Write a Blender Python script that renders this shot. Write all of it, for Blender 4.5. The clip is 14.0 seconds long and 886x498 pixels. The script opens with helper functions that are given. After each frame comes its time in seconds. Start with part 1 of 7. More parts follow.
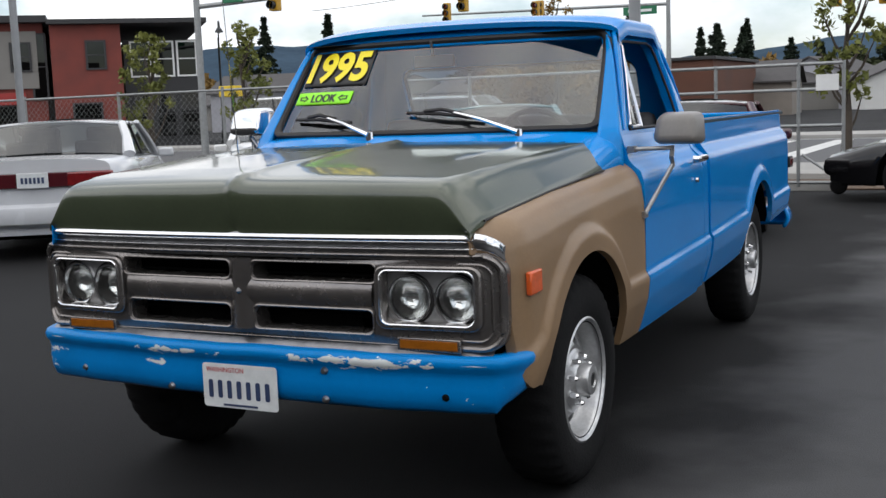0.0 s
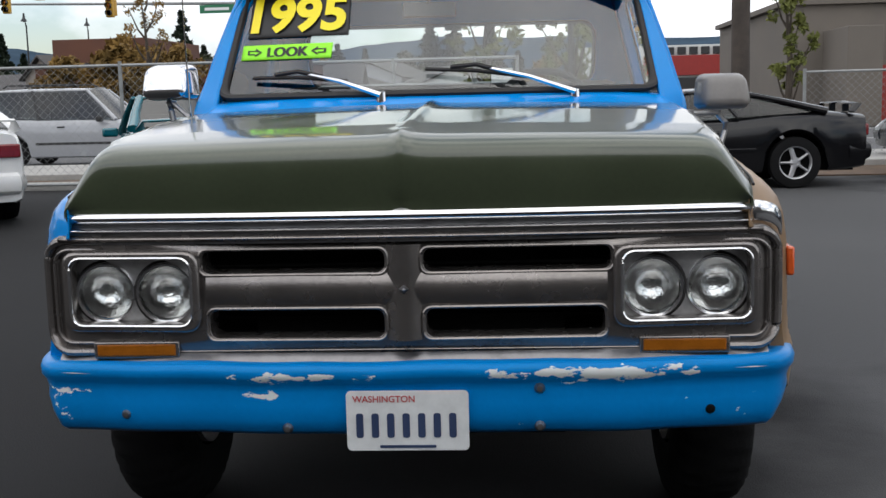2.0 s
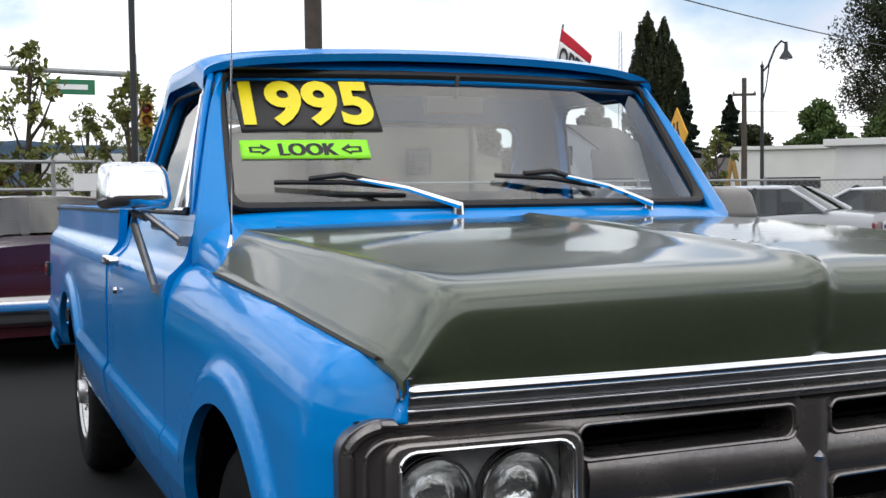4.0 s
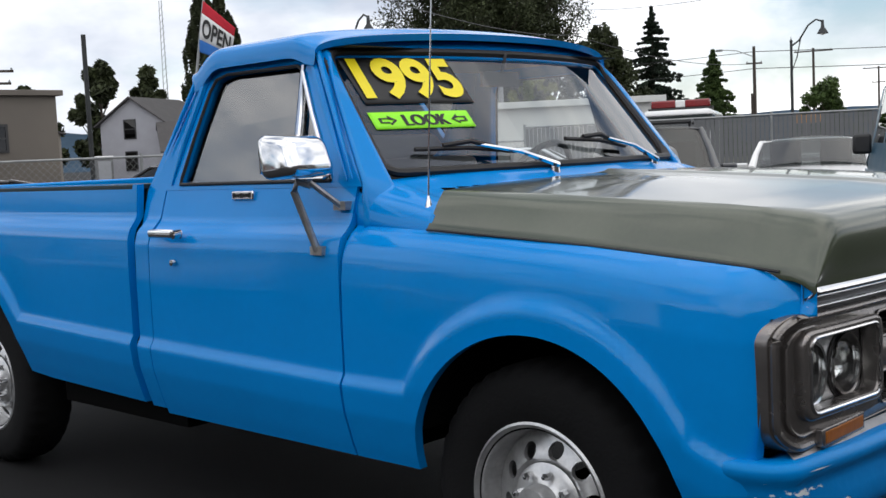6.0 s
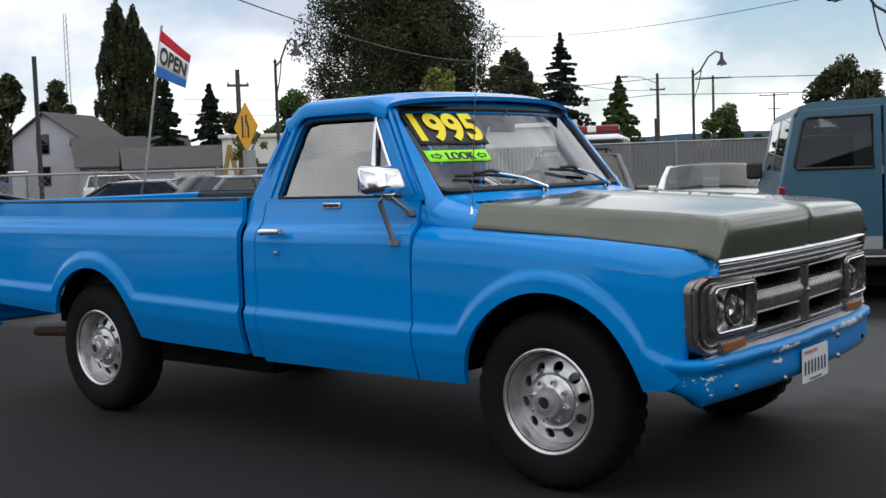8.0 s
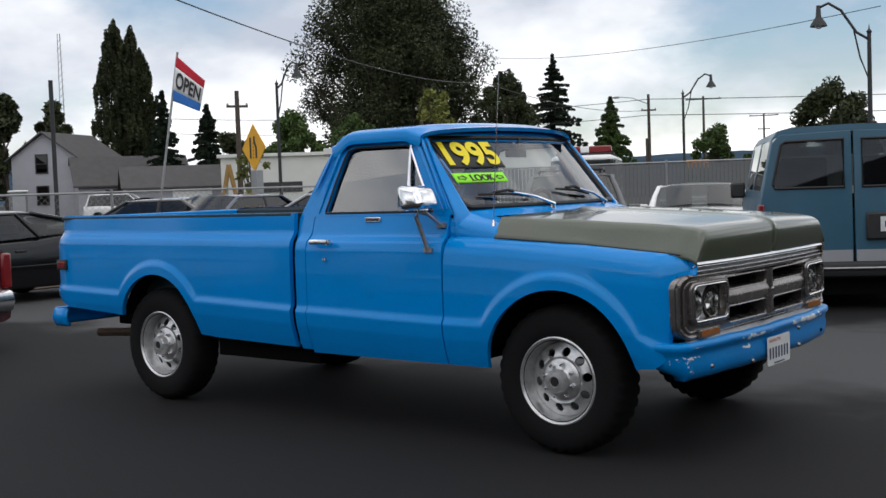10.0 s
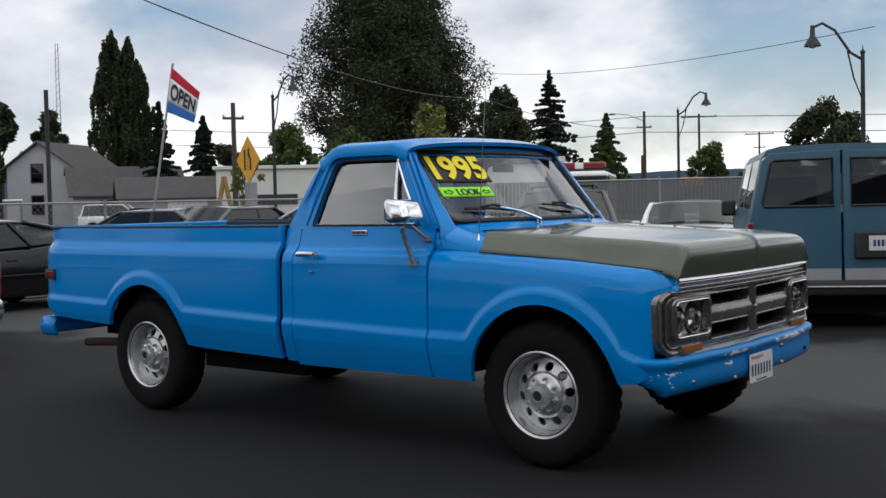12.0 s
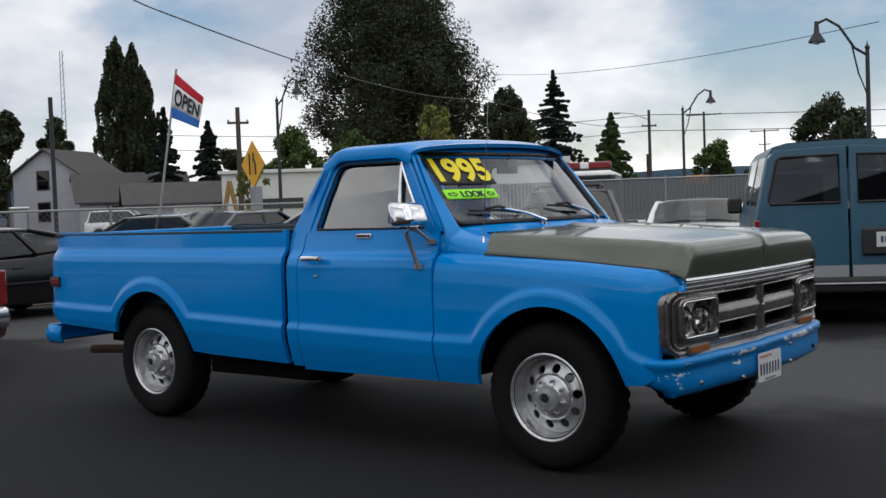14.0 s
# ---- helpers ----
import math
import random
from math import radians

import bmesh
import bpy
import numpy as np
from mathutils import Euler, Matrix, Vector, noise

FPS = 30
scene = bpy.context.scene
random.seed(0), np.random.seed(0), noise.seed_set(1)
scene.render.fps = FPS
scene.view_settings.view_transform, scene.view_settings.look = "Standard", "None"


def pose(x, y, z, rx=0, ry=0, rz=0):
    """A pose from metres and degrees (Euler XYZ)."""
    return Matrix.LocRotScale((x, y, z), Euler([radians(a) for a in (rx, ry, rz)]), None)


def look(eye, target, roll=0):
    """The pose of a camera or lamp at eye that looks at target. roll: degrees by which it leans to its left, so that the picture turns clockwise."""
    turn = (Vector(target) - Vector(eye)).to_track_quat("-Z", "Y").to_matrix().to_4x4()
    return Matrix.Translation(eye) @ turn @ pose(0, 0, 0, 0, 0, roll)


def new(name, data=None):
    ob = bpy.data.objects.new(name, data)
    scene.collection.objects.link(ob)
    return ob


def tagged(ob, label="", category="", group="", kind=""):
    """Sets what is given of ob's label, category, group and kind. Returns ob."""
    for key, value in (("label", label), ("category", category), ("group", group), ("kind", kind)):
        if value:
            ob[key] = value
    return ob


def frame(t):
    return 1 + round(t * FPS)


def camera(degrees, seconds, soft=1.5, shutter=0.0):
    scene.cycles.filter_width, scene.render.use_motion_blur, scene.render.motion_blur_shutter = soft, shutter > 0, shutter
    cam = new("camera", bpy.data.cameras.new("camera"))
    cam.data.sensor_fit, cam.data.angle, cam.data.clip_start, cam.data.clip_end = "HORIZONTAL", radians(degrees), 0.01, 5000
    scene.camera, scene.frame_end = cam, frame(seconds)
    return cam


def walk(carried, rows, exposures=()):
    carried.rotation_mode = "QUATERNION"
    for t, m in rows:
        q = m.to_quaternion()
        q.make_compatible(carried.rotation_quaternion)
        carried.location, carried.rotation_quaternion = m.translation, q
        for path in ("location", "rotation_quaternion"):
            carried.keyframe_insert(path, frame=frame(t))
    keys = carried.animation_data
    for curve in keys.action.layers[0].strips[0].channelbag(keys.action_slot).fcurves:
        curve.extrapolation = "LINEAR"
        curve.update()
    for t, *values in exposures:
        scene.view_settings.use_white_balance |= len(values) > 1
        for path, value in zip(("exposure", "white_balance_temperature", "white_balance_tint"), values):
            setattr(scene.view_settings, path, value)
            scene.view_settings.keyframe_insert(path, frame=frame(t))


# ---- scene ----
cam = camera(42.7, 14.0)
PATH = [
    (0, (3.817, 2.344, 1.391), (2.058, 1.427, 1.143), -2.1),
    (0.5, (3.837, 1.814, 1.400), (2.000, 1.060, 1.163), -1.1),
    (1, (3.842, 1.326, 1.369), (1.945, 0.758, 1.082), -1.9),
    (1.5, (3.738, 0.790, 1.296), (1.785, 0.416, 1.083), -0.4),
    (2, (3.532, 0.325, 1.272), (1.557, 0.156, 1.006), -1.4),
    (2.5, (3.251, -0.156, 1.286), (1.267, -0.143, 1.036), -1.3),
    (2.7, (3.124, -0.330, 1.308), (1.140, -0.216, 1.087), -1.4),
    (4.8, (2.148, -2.144, 1.313), (0.524, -0.993, 1.110), -1.5),
    (5, (2.054, -2.290, 1.311), (0.497, -1.060, 1.064), -1.7),
    (5.5, (2.010, -2.752, 1.320), (0.520, -1.435, 1.111), -0.9),
    (6, (1.979, -3.194, 1.338), (0.568, -1.786, 1.171), -2.7),
    (6.5, (2.061, -3.639, 1.351), (0.729, -2.164, 1.131), -2.0),
    (7, (2.226, -4.120, 1.387), (0.991, -2.562, 1.165), -0.5),
    (7.5, (2.514, -4.496, 1.375), (1.244, -2.958, 1.219), -2.0),
    (7.7, (2.636, -4.636, 1.390), (1.347, -3.114, 1.243), -2.1),
    (9.8, (3.299, -5.737, 1.383), (2.015, -4.208, 1.271), -1.6),
    (10, (3.317, -5.750, 1.398), (2.037, -4.217, 1.291), -2.0),
    (10.5, (3.361, -5.727, 1.406), (2.059, -4.213, 1.306), -1.8),
    (11, (3.378, -5.741, 1.400), (2.103, -4.204, 1.309), -0.9),
    (11.5, (3.373, -5.745, 1.401), (2.099, -4.206, 1.316), -1.5),
    (12, (3.376, -5.737, 1.394), (2.102, -4.197, 1.312), -1.3),
    (12.5, (3.378, -5.733, 1.394), (2.097, -4.199, 1.307), -1.9),
    (13, (3.372, -5.715, 1.398), (2.093, -4.181, 1.305), -2.0),
    (13.5, (3.367, -5.720, 1.397), (2.085, -4.187, 1.316), -1.9),
    (14, (3.363, -5.707, 1.399), (2.081, -4.175, 1.320), -2.1),
]
walk(cam, [(t, look(eye, target, roll)) for t, eye, target, roll in PATH],
     [(0, 0.22), (1.5, 0.17), (2.7, 0.38), (5, 0.2), (6.5, 0.1), (7.5, 0.1), (10, -0.1), (14, -0.26)])

# ---------------------------------------------------------------- light
def world_sky():
    w = bpy.data.worlds.new("overcast_sky")
    scene.world = w
    w.use_nodes = True
    nt = w.node_tree
    nt.nodes.clear()
    out = nt.nodes.new("ShaderNodeOutputWorld")
    sky = nt.nodes.new("ShaderNodeTexSky")
    sky.sky_type = "NISHITA"
    sky.sun_disc = False
    sky.sun_elevation = radians(66)
    sky.sun_rotation = radians(120)
    tc = nt.nodes.new("ShaderNodeTexCoord")
    mp = nt.nodes.new("ShaderNodeMapping")
    mp.inputs["Scale"].default_value = (1.0, 1.0, 1.9)
    mp.inputs["Location"].default_value = (0.35, 0.1, 0.0)
    n1 = nt.nodes.new("ShaderNodeTexNoise")
    n1.inputs["Scale"].default_value = 2.6
    n1.inputs["Detail"].default_value = 7
    n1.inputs["Roughness"].default_value = 0.55
    cover = nt.nodes.new("ShaderNodeValToRGB")
    cover.color_ramp.elements[0].position = 0.365
    cover.color_ramp.elements[1].position = 0.49
    mp2 = nt.nodes.new("ShaderNodeMapping")
    mp2.inputs["Scale"].default_value = (1.0, 1.0, 2.0)
    mp2.inputs["Location"].default_value = (4.3, 1.2, 0.4)
    n2 = nt.nodes.new("ShaderNodeTexNoise")
    n2.inputs["Scale"].default_value = 3.4
    n2.inputs["Detail"].default_value = 6
    shade = nt.nodes.new("ShaderNodeValToRGB")
    shade.color_ramp.elements[0].position = 0.36
    shade.color_ramp.elements[0].color = (0.42, 0.46, 0.54, 1)
    shade.color_ramp.elements[1].position = 0.60
    shade.color_ramp.elements[1].color = (1.0, 1.0, 1.0, 1)
    skyb = nt.nodes.new("ShaderNodeBackground")
    skyb.inputs["Strength"].default_value = 0.13
    cloudb = nt.nodes.new("ShaderNodeBackground")
    cloudb.inputs["Strength"].default_value = SKY
    mix = nt.nodes.new("ShaderNodeMixShader")
    L = nt.links.new
    L(tc.outputs["Generated"], mp.inputs[0]), L(tc.outputs["Generated"], mp2.inputs[0])
    L(mp.outputs[0], n1.inputs["Vector"]), L(mp2.outputs[0], n2.inputs["Vector"])
    L(n1.outputs["Fac"], cover.inputs[0]), L(n2.outputs["Fac"], shade.inputs[0])
    L(sky.outputs[0], skyb.inputs[0]), L(shade.outputs[0], cloudb.inputs[0])
    L(cover.outputs[0], mix.inputs[0]), L(skyb.outputs[0], mix.inputs[1]), L(cloudb.outputs[0], mix.inputs[2])
    L(mix.outputs[0], out.inputs[0])


SKY = 1.45
world_sky()
sun = new("sun", bpy.data.lights.new("sun", "SUN"))
sun.data.energy, sun.data.angle, sun.data.color = 0.95, radians(110), (1.0, 0.96, 0.9)
sun.matrix_world = look((12, -7, 31), (0, 0, 0))


# ---------------------------------------------------------------- materials
def material(name, color, rough=0.5, metal=0.0, vary=0.15, scale=6.0, bump=0.0, bump_scale=60.0, coat=0.0,
             color2=None, spec=0.5, detail_scale=80.0, trans=0.0, tint=(1, 1, 1)):
    """Principled surface with colour variation at two scales and fine relief."""
    m = bpy.data.materials.new(name)
    m.use_nodes = True
    nt = m.node_tree
    b = nt.nodes["Principled BSDF"]
    b.inputs["Roughness"].default_value = rough
    b.inputs["Metallic"].default_value = metal
    b.inputs["Coat Weight"].default_value = coat
    b.inputs["Coat Roughness"].default_value = 0.06
    b.inputs["Specular IOR Level"].default_value = spec
    b.inputs["Transmission Weight"].default_value = trans
    b.inputs["Specular Tint"].default_value = (*tint, 1)
    c2 = color2 or tuple(c * (1 - vary) for c in color)
    tc = nt.nodes.new("ShaderNodeTexCoord")
    n1 = nt.nodes.new("ShaderNodeTexNoise")
    n1.inputs["Scale"].default_value, n1.inputs["Detail"].default_value = scale, 5
    n2 = nt.nodes.new("ShaderNodeTexNoise")
    n2.inputs["Scale"].default_value, n2.inputs["Detail"].default_value = detail_scale, 3
    add = nt.nodes.new("ShaderNodeMath")
    add.operation = "MULTIPLY_ADD"
    add.inputs[1].default_value = 0.35
    ramp = nt.nodes.new("ShaderNodeValToRGB")
    ramp.color_ramp.elements[0].position, ramp.color_ramp.elements[0].color = 0.45, (*c2, 1)
    ramp.color_ramp.elements[1].position, ramp.color_ramp.elements[1].color = 0.85, (*color, 1)
    L = nt.links.new
    L(tc.outputs["Object"], n1.inputs["Vector"]), L(tc.outputs["Object"], n2.inputs["Vector"])
    L(n2.outputs["Fac"], add.inputs[0]), L(n1.outputs["Fac"], add.inputs[2])
    L(add.outputs[0], ramp.inputs[0]), L(ramp.outputs[0], b.inputs["Base Color"])
    rr = nt.nodes.new("ShaderNodeMapRange")
    rr.inputs["To Min"].default_value, rr.inputs["To Max"].default_value = rough * 0.8, min(1, rough * 1.25)
    L(n1.outputs["Fac"], rr.inputs[0]), L(rr.outputs[0], b.inputs["Roughness"])
    if bump:
        nb = nt.nodes.new("ShaderNodeTexNoise")
        nb.inputs["Scale"].default_value, nb.inputs["Detail"].default_value = bump_scale, 4
        bp = nt.nodes.new("ShaderNodeBump")
        bp.inputs["Strength"].default_value, bp.inputs["Distance"].default_value = bump, 0.01
        L(tc.outputs["Object"], nb.inputs["Vector"]), L(nb.outputs["Fac"], bp.inputs["Height"])
        L(bp.outputs[0], b.inputs["Normal"])
    return m


def glass_material(name, tint=(0.75, 0.8, 0.78), ior=1.5):
    """A thin pane: clear, tinted, with reflections that grow towards grazing angles."""
    m = bpy.data.materials.new(name)
    m.use_nodes = True
    nt = m.node_tree
    nt.nodes.clear()
    out = nt.nodes.new("ShaderNodeOutputMaterial")
    tr = nt.nodes.new("ShaderNodeBsdfTransparent")
    tr.inputs[0].default_value = (*tint, 1)
    gl = nt.nodes.new("ShaderNodeBsdfGlossy")
    gl.inputs["Roughness"].default_value = 0.01
    fr = nt.nodes.new("ShaderNodeFresnel")
    fr.inputs[0].default_value = ior
    mx = nt.nodes.new("ShaderNodeMixShader")
    L = nt.links.new
    L(fr.outputs[0], mx.inputs[0]), L(tr.outputs[0], mx.inputs[1]), L(gl.outputs[0], mx.inputs[2])
    L(mx.outputs[0], out.inputs[0])
    return m


def bumper_paint():
    """The body's blue, darkened for shade on the face, with white primer where it has chipped away."""
    m = material("shaded_blue_bumper_paint", (0.0, 0.205, 0.58), 0.3, tint=(0.3, 0.75, 1.0), spec=0.45, vary=0.12, scale=4, bump=0.08, bump_scale=30)
    nt = m.node_tree
    b = nt.nodes["Principled BSDF"]
    base = b.inputs["Base Color"].links[0].from_socket
    L = nt.links.new
    tc = nt.nodes.new("ShaderNodeTexCoord")
    n = nt.nodes.new("ShaderNodeTexNoise")
    n.inputs["Scale"].default_value, n.inputs["Detail"].default_value, n.inputs["Roughness"].default_value = 26, 6, 0.65
    mp = nt.nodes.new("ShaderNodeMapping")
    mp.inputs["Scale"].default_value = (1, 0.6, 1.5)
    L(tc.outputs["Object"], mp.inputs[0]), L(mp.outputs[0], n.inputs["Vector"])
    total = None
    # worn places: along the top ridge and at the ends (x, y, z, reach across, reach up, depth of wear)
    for y, z, ry, rz, amount in ((0.50, 0.592, 0.19, 0.024, 0.42), (0.24, 0.59, 0.09, 0.016, 0.30), (-0.28, 0.588, 0.20, 0.018, 0.29),
                                 (-0.92, 0.53, 0.07, 0.04, 0.22), (0.72, 0.59, 0.07, 0.016, 0.28), (-0.36, 0.54, 0.07, 0.012, 0.27),
                                 (0.85, 0.5, 0.25, 0.06, 0.07), (0.3, 0.45, 0.1, 0.02, 0.14), (-0.90, 0.48, 0.05, 0.02, 0.17)):
        sub = nt.nodes.new("ShaderNodeVectorMath")
        sub.operation = "SUBTRACT"
        sub.inputs[1].default_value = (0, y, z)
        mul = nt.nodes.new("ShaderNodeVectorMath")
        mul.operation = "MULTIPLY"
        mul.inputs[1].default_value = (0, 1 / ry, 1 / rz)
        ln = nt.nodes.new("ShaderNodeVectorMath")
        ln.operation = "LENGTH"
        mr = nt.nodes.new("ShaderNodeMapRange")
        mr.inputs["From Min"].default_value, mr.inputs["From Max"].default_value = 1.4, 0.0
        mr.inputs["To Min"].default_value, mr.inputs["To Max"].default_value = 0.0, amount
        L(tc.outputs["Object"], sub.inputs[0]), L(sub.outputs[0], mul.inputs[0])
        L(mul.outputs[0], ln.inputs[0]), L(ln.outputs["Value"], mr.inputs[0])
        if total is None:
            total = mr.outputs[0]
        else:
            mx = nt.nodes.new("ShaderNodeMath")
            mx.operation = "MAXIMUM"
            L(total, mx.inputs[0]), L(mr.outputs[0], mx.inputs[1])
            total = mx.outputs[0]
    ad = nt.nodes.new("ShaderNodeMath")
    L(n.outputs["Fac"], ad.inputs[0]), L(total, ad.inputs[1])
    gt = nt.nodes.new("ShaderNodeMath")
    gt.operation = "GREATER_THAN"
    gt.inputs[1].default_value = 0.71
    L(ad.outputs[0], gt.inputs[0])
    mix = nt.nodes.new("ShaderNodeMix")
    mix.data_type = "RGBA"
    L(gt.outputs[0], mix.inputs["Factor"]), L(base, mix.inputs["A"])
    mix.inputs["B"].default_value = (0.72, 0.75, 0.74, 1)
    L(mix.outputs["Result"], b.inputs["Base Color"])
    return m


BLUE = (0.0, 0.24, 0.68)
M = {
    "blue": material("blue_paint", BLUE, 0.22, tint=(0.3, 0.8, 1.0), spec=0.08, coat=0.55, vary=0.07, scale=2.0, bump=0.015, bump_scale=9, detail_scale=30),
    "brown": material("brown_primer", (0.27, 0.17, 0.09), 0.42, vary=0.2, scale=3, bump=0.02, bump_scale=60, coat=0.15),
    "olive": material("olive_paint", (0.052, 0.066, 0.036), 0.3, coat=0.8, vary=0.3, scale=3, bump=0.006, bump_scale=5),
    "chrome": material("chrome", (0.84, 0.84, 0.85), 0.12, 1.0, vary=0.12, scale=14),
    "grille": material("dull_grille_metal", (0.29, 0.268, 0.255), 0.26, 0.85, vary=0.3, scale=10, bump=0.03, bump_scale=120),
    "bracket": material("worn_bracket_metal", (0.42, 0.41, 0.40), 0.35, 0.7, vary=0.3, scale=20),
    "dark_chrome": material("weathered_metal", (0.3, 0.3, 0.31), 0.3, 0.9, vary=0.3, scale=18),
    "alu": material("polished_aluminium", (0.66, 0.66, 0.66), 0.32, 0.75, vary=0.25, scale=20, bump=0.02, bump_scale=150),
    "rubber": material("tyre_rubber", (0.008, 0.008, 0.0085), 0.85, spec=0.2, vary=0.4, scale=9, bump=0.2, bump_scale=90),
    "gasket": material("gasket_rubber", (0.018, 0.016, 0.016), 0.6, vary=0.3, scale=20),
    "black": material("black_underside", (0.004, 0.004, 0.004), 0.9, spec=0.1, vary=0.4, scale=8, bump=0.1),
    "bed": material("worn_dark_bed_paint", (0.012, 0.035, 0.045), 0.6, vary=0.5, scale=5, bump=0.1),
    "rust": material("rusty_pipe", (0.09, 0.05, 0.03), 0.8, vary=0.5, scale=20, bump=0.3),
    "amber": material("amber_lens", (0.33, 0.10, 0.006), 0.35, vary=0.25, scale=30, bump=0.1, bump_scale=120, spec=0.25),
    "orange": material("orange_lens", (0.8, 0.12, 0.02), 0.2, vary=0.2, scale=30, bump=0.3, bump_scale=120, coat=0.6),
    "red": material("red_lens", (0.2, 0.008, 0.01), 0.15, vary=0.3, scale=30, bump=0.2, bump_scale=120, coat=0.6),
    "lens": material("ribbed_headlight_lens", (0.75, 0.77, 0.78), 0.14, 0.8, vary=0.6, scale=22, bump=0.25, bump_scale=45, coat=1.0),
    "glass": glass_material("window_glass", (0.85, 0.9, 0.89), 2.0),
    "rearglass": glass_material("rear_glass", (0.93, 0.95, 0.95), 1.5),
    "lampglass": glass_material("headlight_glass", (0.93, 0.95, 0.95), 1.5),
    "reflector": material("headlight_reflector", (0.86, 0.86, 0.85), 0.12, 1.0, vary=0.15, scale=30, bump=0.25, bump_scale=60),
    "sideglass": glass_material("side_glass", (0.75, 0.78, 0.78), 3.3),
    "interior": material("dark_interior_vinyl", (0.085, 0.085, 0.09), 0.6, vary=0.3, scale=12, bump=0.1),
    "dash": material("blue_dash_paint", (0.03, 0.16, 0.22), 0.4, vary=0.2),
    "yellow": material("yellow_decal", (0.95, 0.78, 0.01), 0.45, vary=0.05),
    "lime": material("lime_decal", (0.32, 0.95, 0.02), 0.5, vary=0.05),
    "decal_black": material("black_decal", (0.012, 0.012, 0.012), 0.5, vary=0.2),
    "plate": material("plate_white", (0.72, 0.74, 0.74), 0.4, vary=0.12, scale=30),
    "plate_blue": material("plate_dark_blue", (0.03, 0.05, 0.12), 0.5),
    "plate_red": material("plate_red", (0.5, 0.05, 0.05), 0.5),
    "white": material("white_paint", (0.78, 0.78, 0.77), 0.35, vary=0.08, coat=0.3),
}
BUMPER = bumper_paint()


# ---------------------------------------------------------------- mesh helpers
def finish(ob, smooth=True, bevel=0.0, angle=35):
    me = ob.data
    if smooth:
        me.shade_smooth()
        try:
            me.set_sharp_from_angle(angle=radians(angle))
        except AttributeError:
            pass
    if bevel:
        b = ob.modifiers.new("bevel", "BEVEL")
        b.width, b.segments, b.limit_method, b.angle_limit = bevel, 2, "ANGLE", radians(40)
    return ob


def part(name, bm, mat, parent=None, label="", smooth=True, bevel=0.0, angle=35, normals=True):
    me = bpy.data.meshes.new(name)
    if normals:
        bmesh.ops.recalc_face_normals(bm, faces=bm.faces[:])
    bm.to_mesh(me)
    bm.free()
    me.materials.append(mat)
    ob = new(name, me)
    ob.parent = parent
    if label:
        tagged(ob, label)
    return finish(ob, smooth, bevel, angle)


def thing(name, label, category, group="", at=None, kind=""):
    ob = new(name)
    ob.empty_display_size = 0.2
    if at is not None:
        ob.matrix_world = at
    return tagged(ob, label, category, group, kind)


def grid(bm, nu, nv, f, close_u=False):
    vs = [[bm.verts.new(f(i / (nu - (0 if close_u else 1)), j / (nv - 1))) for j in range(nv)] for i in range(nu)]
    for i in range(nu if close_u else nu - 1):
        for j in range(nv - 1):
            a, b = vs[i], vs[(i + 1) % nu]
            bm.faces.new((a[j], b[j], b[j + 1], a[j + 1]))
    return vs


def box(bm, c, s, m=None):
    r = bmesh.ops.create_cube(bm, size=1.0, matrix=(m or Matrix()) @ Matrix.Translation(c) @ Matrix.Diagonal((*s, 1)))
    return r["verts"]


def sweep(bm, pts, r, n=8, closed=False, caps=True, flat=None):
    """A tube of radius r (or radii) along pts; flat=(a, b) squashes its section."""
    pts = [Vector(p) for p in pts]
    rad = r if isinstance(r, (list, tuple)) else [r] * len(pts)
    rings = []
    up = Vector((0, 0, 1))
    for i, p in enumerate(pts):
        a = pts[i - 1] if i or closed else p
        b = pts[(i + 1) % len(pts)] if i < len(pts) - 1 or closed else p
        d = (b - a).normalized()
        ref = up if abs(d.dot(up)) < 0.95 else Vector((0, 1, 0))
        s = d.cross(ref).normalized()
        t = s.cross(d).normalized()
        ring = []
        for k in range(n):
            ang = 2 * math.pi * k / n
            ca, sa = math.cos(ang), math.sin(ang)
            if flat:
                ca, sa = ca * flat[0], sa * flat[1]
            ring.append(bm.verts.new(p + (s * ca + t * sa) * rad[i]))
        rings.append(ring)
    m = len(rings)
    for i in range(m if closed else m - 1):
        a, b = rings[i], rings[(i + 1) % m]
        for k in range(n):
            bm.faces.new((a[k], a[(k + 1) % n], b[(k + 1) % n], b[k]))
    if caps and not closed:
        bm.faces.new(rings[0][::-1])
        bm.faces.new(rings[-1])


def lathe(bm, prof, n=32, m=None, notch=None):
    """Revolve (r, h) pairs round the local z axis."""
    m = m or Matrix()
    rings = []
    for j, (r, h) in enumerate(prof):
        ring = []
        for k in range(n):
            a = 2 * math.pi * k / n
            rr = r - (notch(j, k) if notch else 0)
            ring.append(bm.verts.new(m @ Vector((rr * math.cos(a), rr * math.sin(a), h))))
        rings.append(ring)
    for a, b in zip(rings, rings[1:]):
        for k in range(n):
            bm.faces.new((a[k], a[(k + 1) % n], b[(k + 1) % n], b[k]))
    for ring, (r, h) in ((rings[0], prof[0]), (rings[-1], prof[-1])):
        if r < 0.03:
            bm.faces.new(ring)


